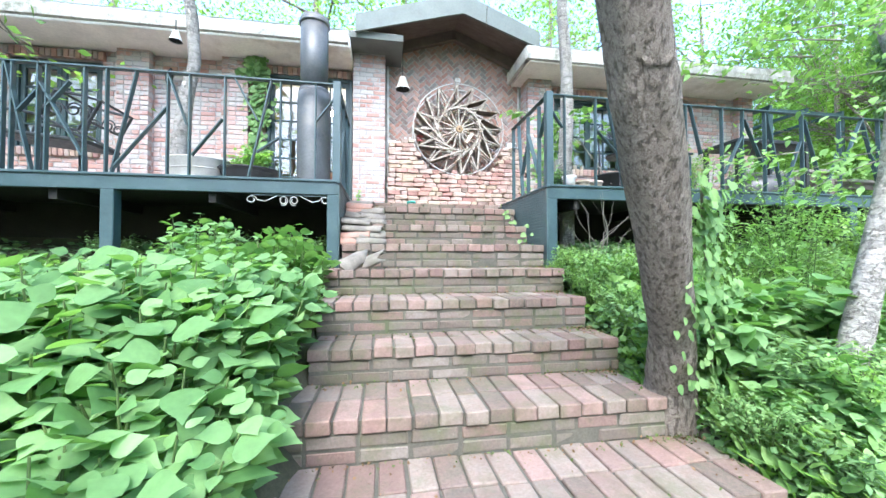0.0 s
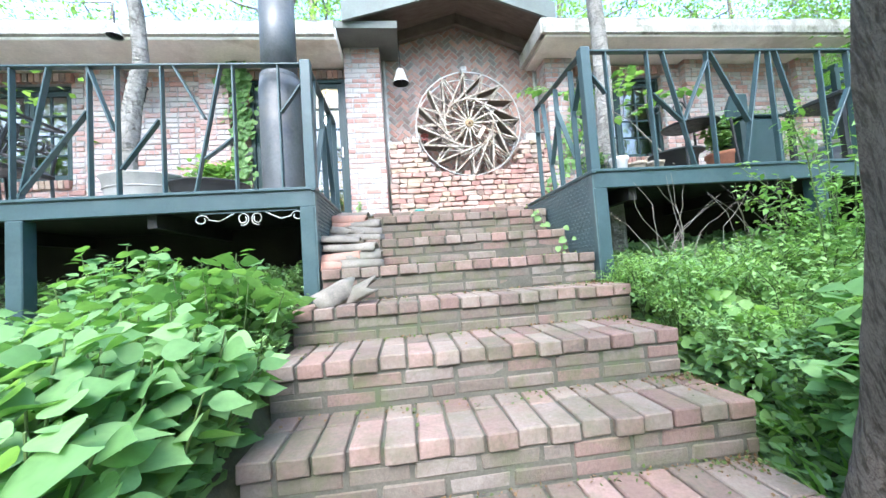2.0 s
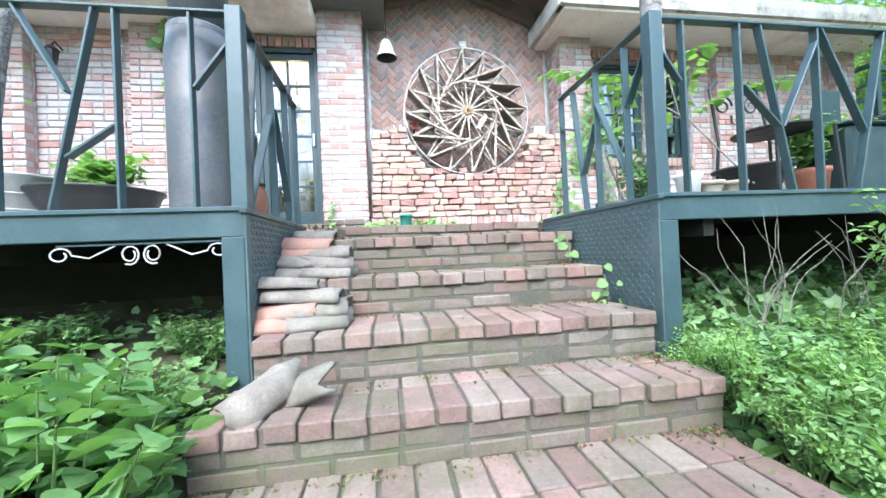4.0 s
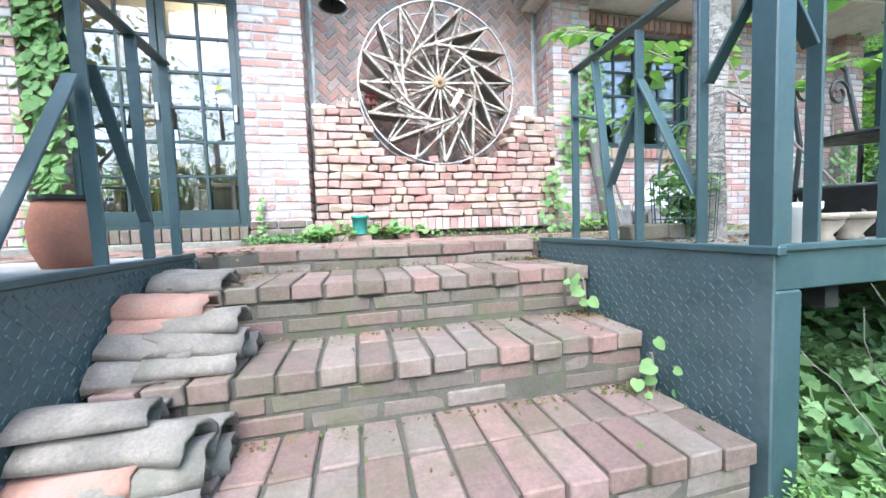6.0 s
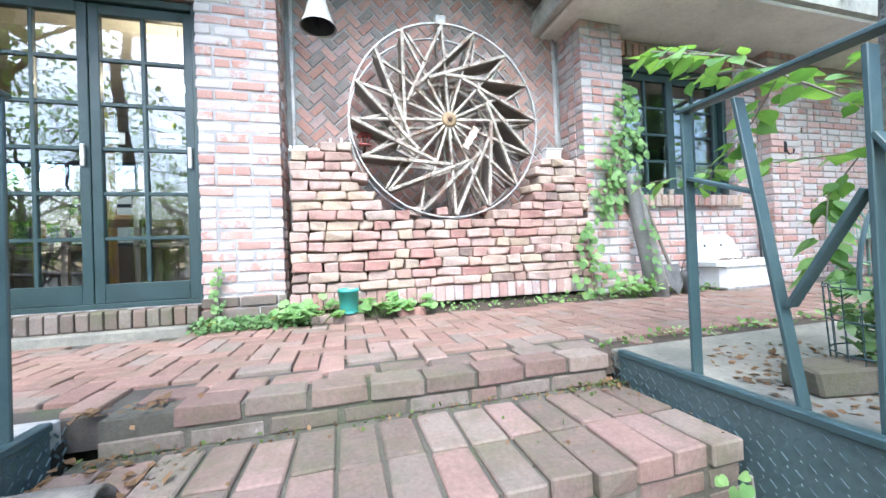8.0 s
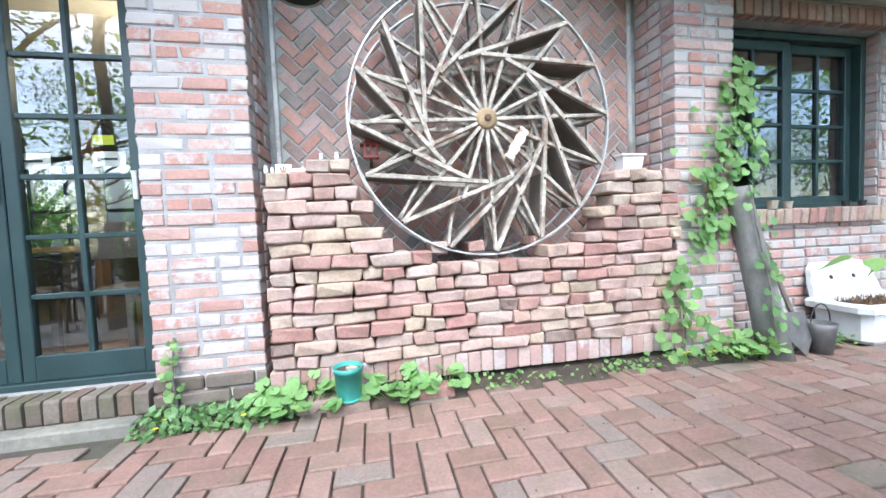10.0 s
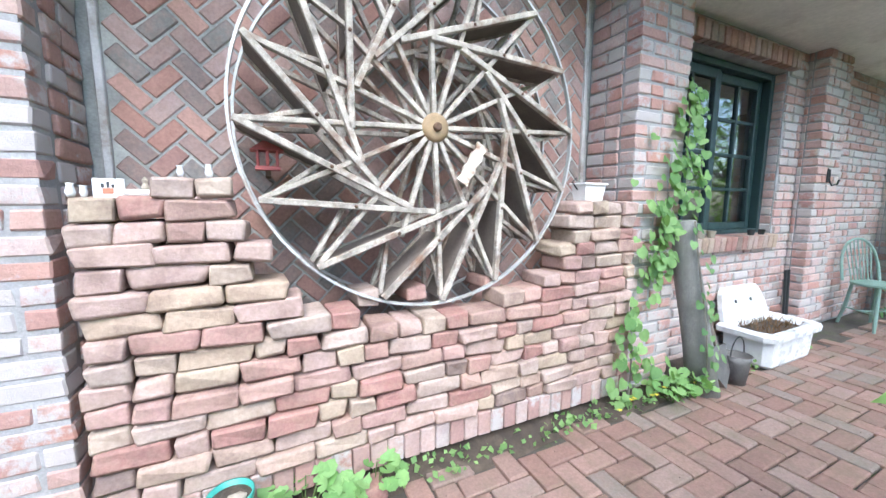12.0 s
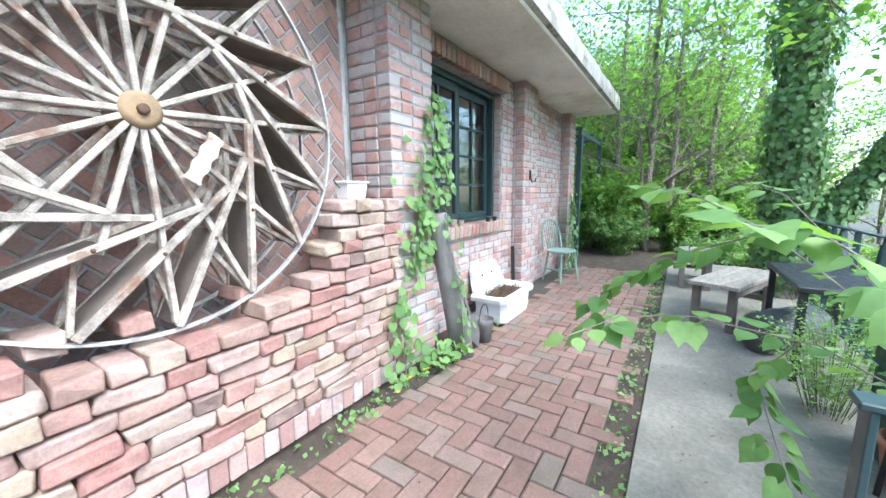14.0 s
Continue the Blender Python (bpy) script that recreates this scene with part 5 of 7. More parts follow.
def sink():
    s = thing("sink_planter", "old white enamel sink used as a planter on the paving", "sink", (4.12, 5.98, 0.0))
    bm = bmesh.new()
    outer = [(-0.34, -0.2), (0.34, -0.2), (0.38, -0.14), (0.38, 0.16), (-0.38, 0.16), (-0.38, -0.14)]

    def ring(k, z, inset=0.0):
        return [bm.verts.new((x * k - math.copysign(inset, x), y * k - math.copysign(inset, y), z)) for x, y in outer]
    rings = [ring(0.72, 0.0), ring(0.82, 0.03), ring(0.86, 0.21), ring(1.0, 0.225), ring(1.02, 0.265), ring(0.98, 0.285), ring(0.98, 0.28, 0.045), ring(0.8, 0.2, 0.03), ring(0.76, 0.16, 0.03)]
    for a, b in zip(rings, rings[1:]):
        for k in range(6):
            bm.faces.new((a[k], a[(k + 1) % 6], b[(k + 1) % 6], b[k]))
    bm.faces.new(rings[0][::-1])
    bm.faces.new(rings[-1])
    part("basin", bm, WHITE, s)
    bm = bmesh.new()
    pts = []
    for i in range(13):
        a = math.pi * i / 12
        pts.append((0.33 * math.cos(a), 0.26 * min(1.0, math.sin(a) * 1.6)))
    front = [bm.verts.new((x, 0.13 + z * 0.3, 0.27 + z)) for x, z in pts]
    back = [bm.verts.new((x, 0.165 + z * 0.3, 0.27 + z)) for x, z in pts]
    bm.faces.new(front)
    bm.faces.new(back[::-1])
    for k in range(13):
        bm.faces.new((front[k], back[k], back[(k + 1) % 13], front[(k + 1) % 13]))
    bmesh.ops.recalc_face_normals(bm, faces=bm.faces[:])
    part("splashback", bm, WHITE, s, "white splashback with tap holes")
    bm = bmesh.new()
    box(bm, (-0.26, -0.13, 0.17), (0.26, 0.1, 0.255), 0.02)
    part("soil", bm, SOIL, s)
    for x in (-0.12, 0.1):
        bm = bmesh.new()
        lathe(bm, [(0.016, 0), (0.016, 0.004)], 10)
        bmesh.ops.transform(bm, matrix=pose(x, 0.173, 0.42, 73, 0, 0), verts=bm.verts)
        part("tap_hole", bm, IRON, s)
    n = 260
    pos = np.c_[4.12 + rng.uniform(-0.24, 0.24, n), 5.97 + rng.uniform(-0.12, 0.1, n), np.full(n, 0.25)]
    grass = new("moss_grass", leaves("moss_grass", pos, unit(n) * 0.6 + (0, 0, 1), unit(n), rng.uniform(0.03, 0.07, n), L_DRY, BLADE, 1.6))
    tagged(grass, "low dry grass growing in the sink", "grass", kind="stuff")


sink()


def chair():
    c = thing("garden_chair", "sage green painted wooden spindle-back chair against the wall", "chair", (5.92, 5.88, 0.0))
    c.rotation_euler = (0, 0, radians(-28))
    bm = bmesh.new()
    lathe(bm, [(0.19, 0.42), (0.205, 0.428), (0.205, 0.445), (0.19, 0.45), (0.1, 0.443)], 20, sy=0.95)
    part("seat", bm, CHAIR_GREEN, c)
    for x, y in ((-0.13, -0.12), (0.13, -0.12), (-0.12, 0.13), (0.12, 0.13)):
        bm = bmesh.new()
        tube(bm, [(x * 1.35, y * 1.4, 0.0), (x * 1.15, y * 1.15, 0.2), (x, y, 0.42)], [0.012, 0.017, 0.014], 8)
        part("leg", bm, CHAIR_GREEN, c)
    for a, b in (((-0.155, -0.14, 0.17), (-0.14, 0.16, 0.17)), ((0.155, -0.14, 0.17), (0.14, 0.16, 0.17)), ((-0.15, 0, 0.17), (0.15, 0, 0.17))):
        bm = bmesh.new()
        tube(bm, [a, b], 0.009, 6)
        part("stretcher", bm, CHAIR_GREEN, c)
    hoop = []
    for i in range(17):
        a = math.pi * i / 16
        z = 0.44 + 0.42 * math.sin(a) ** 0.6
        hoop.append((0.18 * math.cos(a), 0.17 + (z - 0.44) * 0.2, z))
    bm = bmesh.new()
    tube(bm, hoop, 0.013, 8)
    part("back_hoop", bm, CHAIR_GREEN, c)
    for x in (-0.12, -0.08, -0.04, 0.0, 0.04, 0.08, 0.12):
        top = 0.44 + 0.42 * math.sqrt(max(0.0, 1 - (x / 0.18) ** 2)) ** 0.6
        bm = bmesh.new()
        tube(bm, [(x * 0.8, 0.165, 0.44), (x, 0.17 + (top - 0.44) * 0.2, top)], 0.006, 6)
        part("spindle", bm, CHAIR_GREEN, c)


chair()


def wall_bits():
    h = thing("iron_hook", "small dark wrought iron hook on the brick pilaster", "hook", (5.1, 6.075, 1.42))
    bm = bmesh.new()
    tube(bm, [(0, -0.01, 0.09), (0.0, -0.012, 0.0), (0.01, -0.03, -0.05), (0.02, -0.06, -0.04), (0.02, -0.07, 0.0)], 0.008, 6)
    box(bm, (-0.015, -0.008, -0.02), (0.015, 0.004, 0.1), 0.003)
    part("hook", bm, IRON, h)
    for x in (3.5, 3.64, 4.2, 4.36):
        bm = bmesh.new()
        s = 0.7 + rng.random() * 0.4
        lathe(bm, [(0.028 * s, 0), (0.036 * s, 0.05 * s), (0.04 * s, 0.06 * s), (0.032 * s, 0.06 * s), (0.03 * s, 0.05 * s)], 12, at=(x, 6.19, 0.952))
        solo("small_pot", bm, STONE_POT if x < 4 else PLASTIC_BLACK, "tiny plant pot on the brick window sill", "pot", "sill pots")
    t = thing("tool_bundle", "dark iron garden tools leaning in the wall corner", "tools", (4.78, 6.14, 0.0))
    for dx in (0.0, 0.05):
        bm = bmesh.new()
        tube(bm, [(dx - 0.03, -0.02, 0.0), (dx, 0.02, 0.62)], 0.012, 6)
        part("handle", bm, IRON, t)
    l = thing("wall_lamp", "small dark lantern lamp on the brick wall", "lamp", (-3.22, 6.2, 2.08))
    bm = bmesh.new()
    tube(bm, [(0, 0, 0.1), (0, -0.1, 0.14), (0, -0.14, 0.08)], 0.01, 6)
    part("arm", bm, IRON, l)
    bm = bmesh.new()
    lathe(bm, [(0.04, -0.12), (0.06, 0.02), (0.07, 0.03), (0.02, 0.08)], 8, at=(0, -0.14, 0))
    part("shade", bm, IRON, l)
    n = thing("floodlight", "small grey lamp fixed under the gable", "lamp", (1.3, 6.34, 2.46))
    part("head", boxes(((-0.05, -0.1, -0.03), (0.05, -0.03, 0.05)), bevel=0.01), ZINC, n)
    part("bracket", boxes(((-0.02, -0.03, -0.01), (0.02, 0.06, 0.03)), bevel=0.003), ZINC, n)


wall_bits()


# ---- west deck ----
def west_deck_things():
    f = thing("flue", "tall dark steel flue pipe with a wider stove drum below", "chimney", (-0.66, 3.62, 0.0))
    bm = bmesh.new()
    lathe(bm, [(0.15, 0.0), (0.152, 0.02), (0.152, 0.8), (0.14, 0.9)], 28)
    part("drum", bm, FLUE, f, smooth=True)
    bm = bmesh.new()
    lathe(bm, [(0.128, 0.88), (0.128, 1.62), (0.12, 1.62), (0.118, 1.3)], 28)
    part("pipe", bm, FLUE, f, smooth=True)
    for z in (0.88, 1.55):
        bm = bmesh.new()
        lathe(bm, [(0.134, z), (0.142, z + 0.01), (0.142, z + 0.035), (0.134, z + 0.045)], 28)
        part("collar", bm, FLUE, f)
    t = thing("wash_tub", "pale galvanised oval wash tub on the deck", "tub", (-1.78, 3.84, 0.0))
    bm = bmesh.new()
    lathe(bm, [(0.22, 0.0), (0.225, 0.01), (0.27, 0.24), (0.285, 0.25), (0.285, 0.262), (0.268, 0.262), (0.255, 0.24), (0.21, 0.06)], 32, sy=0.75)
    part("body", bm, BELL, t, smooth=True)
    for z in (0.08, 0.16):
        bm = bmesh.new()
        r = 0.225 + 0.19 * z
        lathe(bm, [(r, z - 0.006), (r + 0.008, z), (r, z + 0.006)], 32, sy=0.76)
        part("rib", bm, BELL, t)
    p = thing("cauldron", "wide black iron pan planted beside the tub", "pan", (-1.32, 3.9, 0.0))
    bm = bmesh.new()
    lathe(bm, [(0.14, 0.0), (0.22, 0.05), (0.26, 0.13), (0.275, 0.17), (0.29, 0.175), (0.29, 0.187), (0.265, 0.187), (0.2, 0.1)], 32)
    part("bowl", bm, IRON, p, smooth=True)
    u = thing("terracotta_urn", "dark-rimmed terracotta urn on the deck", "urn", (-0.62, 4.1, 0.0))
    bm = bmesh.new()
    lathe(bm, [(0.075, 0.0), (0.1, 0.07), (0.105, 0.15), (0.088, 0.22), (0.078, 0.245), (0.07, 0.24)], 28)
    part("body", bm, TERRACOTTA, u, smooth=True)
    bm = bmesh.new()
    lathe(bm, [(0.08, 0.24), (0.09, 0.245), (0.09, 0.26), (0.076, 0.26)], 28)
    part("rim", bm, IRON, u)
    c = thing("iron_armchair", "black wrought iron garden chair with a scrolled back", "chair", (-2.85, 3.85, 0.0))
    outline = [(-0.1, 0.56), (0.02, 0.79), (0.22, 0.75), (0.37, 0.71), (0.28, 0.52), (0.25, 0.36)]
    for y in (-0.2, 0.2):
        bm = bmesh.new()
        tube(bm, [(x, y, z) for x, z in outline] + [(-0.1, y, 0.56)], 0.014, 6)
        part("back_frame", bm, IRON, c)
        for x0, z0, x1 in ((-0.5, 0.41, -0.54), (-0.08, 0.38, -0.09), (0.25, 0.35, 0.27)):
            bm = bmesh.new()
            tube(bm, [(x0, y, z0), (x0 + 0.012, y, z0 * 0.5), (x1, y, 0.0)], 0.012, 6)
            part("leg", bm, IRON, c)
        for cx, cz, q in ((0.03, 0.62, 0.06), (0.16, 0.62, 0.065), (0.25, 0.58, 0.045)):
            bm = bmesh.new()
            tube(bm, [(cx + q * math.cos(a) * (1 - a / 14), y, cz + q * math.sin(a) * (1 - a / 14)) for a in np.linspace(0, 9, 22)], 0.008, 5)
            part("scroll", bm, IRON, c)
        bm = bmesh.new()
        tube(bm, [(-0.1, y, 0.56), (-0.3, y, 0.6), (-0.46, y, 0.58), (-0.5, y, 0.41)], 0.012, 6)
        part("armrest", bm, IRON, c)
        bm = bmesh.new()
        tube(bm, [(0.02, y, 0.79), (-0.04, y, 0.52), (0.25, y, 0.36)], 0.011, 6)
        part("brace", bm, IRON, c)
    bm = bmesh.new()
    beam(bm, (-0.52, 0, 0.425), (0.27, 0, 0.345), 0.44, 0.035, bevel=0.01)
    part("seat", bm, IRON, c)
    for x, z in ((0.02, 0.79), (0.37, 0.71), (0.28, 0.52)):
        bm = bmesh.new()
        tube(bm, [(x, -0.2, z), (x, 0.2, z)], 0.012, 6)
        part("cross_bar", bm, IRON, c)
    s = thing("scroll_bracket", "white-rusted wrought iron scroll under the deck edge", "bracket", (-0.83, 3.4, -0.125))
    for sx in (-1, 1):
        bm = bmesh.new()
        spiral = [(sx * (0.31 - 0.045 * math.cos(a) * (1 - a / 14)), 0, -0.045 + 0.035 * math.sin(a) * (1 - a / 14)) for a in np.linspace(0, 7, 16)]
        tube(bm, spiral[::-1] + [(sx * 0.2, 0, -0.06), (sx * 0.1, 0, -0.01)], 0.004, 6)
        part("long_scroll", bm, ZINC, s)
        bm = bmesh.new()
        tube(bm, [(sx * (0.045 - 0.035 * math.cos(a) * (1 - a / 16)), 0, -0.05 + 0.04 * math.sin(a) * (1 - a / 16)) for a in np.linspace(-2, 7, 18)], 0.004, 6)
        part("heart_scroll", bm, ZINC, s)
    part("mount", boxes(((-0.32, -0.004, -0.008), (0.32, 0.004, 0.0))), GREEN, s)


west_deck_things()


# ---- east deck ----
def plant_pot(name, at, profile, material, label, category="plant pot", group=""):
    bm = bmesh.new()
    lathe(bm, profile, 24)
    p = thing(name, label, category, at, group)
    part("pot", bm, material, p, smooth=True)
    bm = bmesh.new()
    r, z = profile[-2]
    lathe(bm, [(r * 0.5, z - 0.03), (r * 0.96, z - 0.025), (r * 0.6, z - 0.012), (0.01, z - 0.01)], 16)
    part("soil", bm, SOIL, p)
    return p


def east_deck_things():
    for x in (2.02, 2.17):
        plant_pot("stone_bowl", (x, 3.42, 0.0), [(0.026, 0.0), (0.038, 0.008), (0.03, 0.025), (0.056, 0.062), (0.062, 0.082), (0.068, 0.087), (0.067, 0.102), (0.055, 0.102)], STONE_POT, "small rough stone bowl on short feet", group="stone bowls")
    plant_pot("plant_tub", (2.5, 3.6, 0.0), [(0.11, 0.0), (0.17, 0.195), (0.205, 0.2), (0.208, 0.215), (0.165, 0.215), (0.16, 0.17)], PLASTIC_BLACK, "wide black plastic plant tub on the deck")
    plant_pot("plant_pot", (1.86, 3.4, 0.0), [(0.05, 0.0), (0.06, 0.11), (0.07, 0.12), (0.07, 0.14), (0.06, 0.14), (0.055, 0.11)], WHITE_MATT, "small white plastic pot on the deck")
    plant_pot("plant_pot", (2.95, 3.6, 0.0), [(0.11, 0.0), (0.13, 0.16), (0.14, 0.17), (0.14, 0.2), (0.125, 0.2), (0.12, 0.16)], TERRACOTTA, "terracotta plant pot on the deck")
    b = new("brick_block", B_RISER[1])
    b.matrix_basis = cell((1.85, 4.0, 0.04), (0.28, 0.12, 0.08), (0, 0, -12))
    tagged(b, "mossy red brick lying by the tree", "brick")
    k = thing("wire_basket", "thin dark green wire basket standing round the tree foot", "basket", (1.99, 3.95, 0.0))
    for z, r in ((0.01, 0.13), (0.1, 0.135), (0.2, 0.14), (0.3, 0.145)):
        bm = bmesh.new()
        tube(bm, arc((0, 0, z), r, 0, 360, 24, axis="z"), 0.0028, 5, cap=False)
        part("ring", bm, GREEN, k)
    for i in range(20):
        a = 2 * math.pi * i / 20
        bm = bmesh.new()
        tube(bm, [(0.13 * math.cos(a), 0.13 * math.sin(a), 0.0), (0.145 * math.cos(a), 0.145 * math.sin(a), 0.31)], 0.002, 4)
        part("wire", bm, GREEN, k)
    bm = bmesh.new()
    tube(bm, arc((0, 0, 0.3), 0.145, 0, 180, 18, squash=1.8), 0.006, 6)
    part("handle", bm, GREEN, k)
    s = thing("iron_chair", "black wrought iron garden chair with scrolled back", "chair", (2.62, 3.56, 0.0))
    for x in (-0.2, 0.2):
        for y in (-0.18, 0.18):
            bm = bmesh.new()
            tube(bm, [(x * 1.1, y * 1.1, 0), (x, y, 0.42)], 0.011, 6)
            part("leg", bm, IRON, s)
        bm = bmesh.new()
        tube(bm, [(x, 0.18, 0.42), (x * 0.95, 0.24, 0.8), (x * 0.6, 0.25, 0.86)], 0.011, 6)
        part("back_post", bm, IRON, s)
        bm = bmesh.new()
        tube(bm, [(x * 0.55 + 0.07 * (1 - a / 12) * math.cos(a), 0.22 + 0.0, 0.68 + 0.07 * (1 - a / 12) * math.sin(a)) for a in np.linspace(0, 9, 22)], 0.007, 5)
        part("scroll", bm, IRON, s)
    bm = bmesh.new()
    lathe(bm, [(0.2, 0.42), (0.21, 0.425), (0.21, 0.435), (0.1, 0.437)], 20)
    part("seat", bm, IRON, s)
    g = thing("storage_bin", "dark green storage bin with its lid raised on the deck", "bin", (3.08, 3.53, 0.0))
    part("body", boxes(((-0.16, -0.15, 0.0), (0.2, 0.15, 0.42)), bevel=0.02), FRAME_GREEN, g)
    part("rim", boxes(((-0.17, -0.16, 0.423), (0.21, 0.16, 0.445)), bevel=0.01), FRAME_GREEN, g)
    bm = bmesh.new()
    bmesh.ops.convex_hull(bm, input=[bm.verts.new((x, y, z)) for y in (0.12, 0.15) for x, z in ((-0.03, 0.447), (0.2, 0.447), (0.2, 0.74), (0.06, 0.74), (0.0, 0.62))])
    part("lid", bm, FRAME_GREEN, g)
    t = thing("black_table", "black metal garden table on the deck", "table", (4.35, 3.62, 0.0))
    part("top", boxes(((-0.5, -0.24, 0.6), (0.5, 0.24, 0.64)), bevel=0.008), IRON, t)
    for x in (-0.46, 0.46):
        for y in (-0.2, 0.2):
            part("leg", boxes(((x - 0.02, y - 0.02, 0.0), (x + 0.02, y + 0.02, 0.6))), IRON, t)
    for bx, by, lx, turn, label in ((5.2, 4.02, 0.55, -0.4, "grey weathered wooden bench on the deck edge"), (6.75, 4.3, 0.5, 0.0, "second grey wooden bench farther along the deck")):
        w = thing("bench", label, "bench", (bx, by, 0.0), "deck benches")
        w.rotation_euler = (0, 0, turn)
        for k in range(3):
            part("plank", boxes(((-lx, -0.2 + k * 0.135, 0.39), (lx, -0.075 + k * 0.135, 0.43)), bevel=0.005), WOOD_PLANK, w)
        for x in (-lx + 0.08, lx - 0.08):
            for y in (-0.14, 0.14):
                part("leg", boxes(((x - 0.03, y - 0.03, 0.0), (x + 0.03, y + 0.03, 0.39)), bevel=0.004), WOOD_DARK, w)
            part("stretcher", boxes(((x - 0.02, -0.11, 0.12), (x + 0.02, 0.11, 0.17))), WOOD_DARK, w)
        part("apron", boxes(((-lx + 0.11, -0.15, 0.3), (lx - 0.11, -0.12, 0.37))), WOOD_DARK, w)
    d = thing("drum", "grey plastic drum lying on its side on the deck", "drum", (4.3, 3.95, 0.16))
    bm = bmesh.new()
    lathe(bm, [(0.14, 0.0), (0.16, 0.02), (0.16, 0.2), (0.168, 0.22), (0.168, 0.25), (0.16, 0.27), (0.16, 0.6), (0.14, 0.62)], 24)
    bmesh.ops.transform(bm, matrix=pose(0, 0, 0, 0, 90, -40), verts=bm.verts)
    part("body", bm, FLUE, d, smooth=True)
    p = thing("pergola", "dark green steel pergola frame beyond the house corner", "pergola", (7.9, 6.0, -0.1))
    for x, y in ((-0.2, 0.1), (-0.2, 2.2), (1.6, 0.1), (1.6, 2.2)):
        part("post", boxes(((x - 0.04, y - 0.04, 0), (x + 0.04, y + 0.04, 2.35))), GREEN, p)
    for y in (0.1, 2.2):
        part("beam", boxes(((-0.24, y - 0.03, 2.35), (1.64, y + 0.03, 2.43))), GREEN, p)
    for x in (-0.2, 0.7, 1.6):
        part("rafter", boxes(((x - 0.03, 0.06, 2.431), (x + 0.03, 2.24, 2.49))), GREEN, p)


east_deck_things()


# ---- inside, seen through the glass ----
def inside():
    d = thing("dining_table", "dark wooden table inside behind the glass door", "table", (-1.3, 7.4, 0.15))
    part("top", boxes(((-0.8, -0.4, 0.7), (0.8, 0.4, 0.74)), bevel=0.005), ROOM_WOOD, d)
    for x in (-0.72, 0.72):
        for y in (-0.34, 0.34):
            part("leg", boxes(((x - 0.03, y - 0.03, 0), (x + 0.03, y + 0.03, 0.7))), ROOM_WOOD, d)
    for x in (-1.75, -0.95):
        c = thing("dining_chair", "dark wooden chair at the table inside", "chair", (x, 6.8, 0.15), "dining chairs")
        part("seat", boxes(((-0.2, -0.2, 0.43), (0.2, 0.2, 0.47)), bevel=0.01), WOOD_DARK, c)
        part("backrest", boxes(((-0.2, -0.2, 0.65), (0.2, -0.17, 0.88)), bevel=0.005), WOOD_DARK, c)
        for lx in (-0.17, 0.17):
            part("leg", boxes(((lx - 0.02, 0.15, 0), (lx + 0.02, 0.19, 0.43))), WOOD_DARK, c)
            part("leg", boxes(((lx - 0.02, -0.2, 0), (lx + 0.02, -0.165, 0.65))), WOOD_DARK, c)
    b = thing("cabinet", "honey-coloured wooden cabinet inside", "cabinet", (-0.75, 8.3, 0.15))
    part("body", boxes(((-0.25, -0.2, 0), (0.25, 0.2, 1.5)), bevel=0.006), ROOM_WOOD, b)
    for z in (0.1, 0.8):
        part("door", boxes(((-0.23, -0.222, z), (0.23, -0.204, z + 0.62)), bevel=0.004), ROOM_WOOD, b)
    l = thing("pendant_lamp", "small warm pendant lamp glowing inside", "lamp", (-0.95, 7.0, 2.02))
    bm = bmesh.new()
    bmesh.ops.create_uvsphere(bm, u_segments=16, v_segments=10, radius=0.045)
    part("bulb", bm, GLOW, l, "glowing warm bulb", True)
    bm = bmesh.new()
    tube(bm, [(0, 0, 0.04), (0, 0, 0.53)], 0.005, 6)
    part("cord", bm, IRON, l)
    s = thing("door_sign", "yellow card hanging on a cord behind the door glass", "sign", (-0.77, 6.262, 1.445))
    part("card", boxes(((-0.05, -0.002, -0.025), (0.05, 0.002, 0.025))), PAPER, s)
    bm = bmesh.new()
    tube(bm, [(-0.03, 0, 0.025), (0, 0, 0.1), (0.03, 0, 0.025)], 0.0015, 4)
    part("cord", bm, IRON, s)
    for x, z in ((-0.75, 1.345), (-1.09, 1.335)):
        n = thing("notice", "white paper notice with an arrow behind the door glass", "sign", (x, 6.264, z), "door notices")
        part("sheet", boxes(((-0.075, -0.001, -0.04), (0.075, 0.001, 0.04))), PAPER_WHITE, n)
        part("arrow", boxes(((-0.045, -0.003, -0.006), (0.04, -0.0015, 0.006)), ((-0.055, -0.003, -0.012), (-0.04, -0.0015, 0.012))), INK, n)
    t = thing("inner_window", "long far window inside the room with green views", "window", (-4.4, 9.98, 1.4), kind="structure")
    for z in (-0.65, -0.05, 0.6):
        part("rail", boxes(((-1.8, -0.05, z), (1.8, 0.0, z + 0.05)), bevel=0.004), FRAME_GREEN, t)
    for k in range(9):
        x = -1.8 + 0.44 * k
        part("mullion", boxes(((x, -0.045, -0.6), (x + 0.045, -0.005, 0.6)), bevel=0.004), FRAME_GREEN, t)
    for px in (-2.35, -3.6):
        part("post", boxes(((-0.07, -0.07, 0), (0.07, 0.07, 2.4)), bevel=0.006), ROOM_WOOD, thing("room_post", "honey-coloured wooden post inside the room", "post", (px, 8.6, 0.15), "room posts"))


inside()


# ---- plants ----
def on_disc(n, r):
    a, q = rng.uniform(0, 2 * math.pi, n), np.sqrt(rng.random(n)) * r
    return np.c_[q * np.cos(a), q * np.sin(a)]


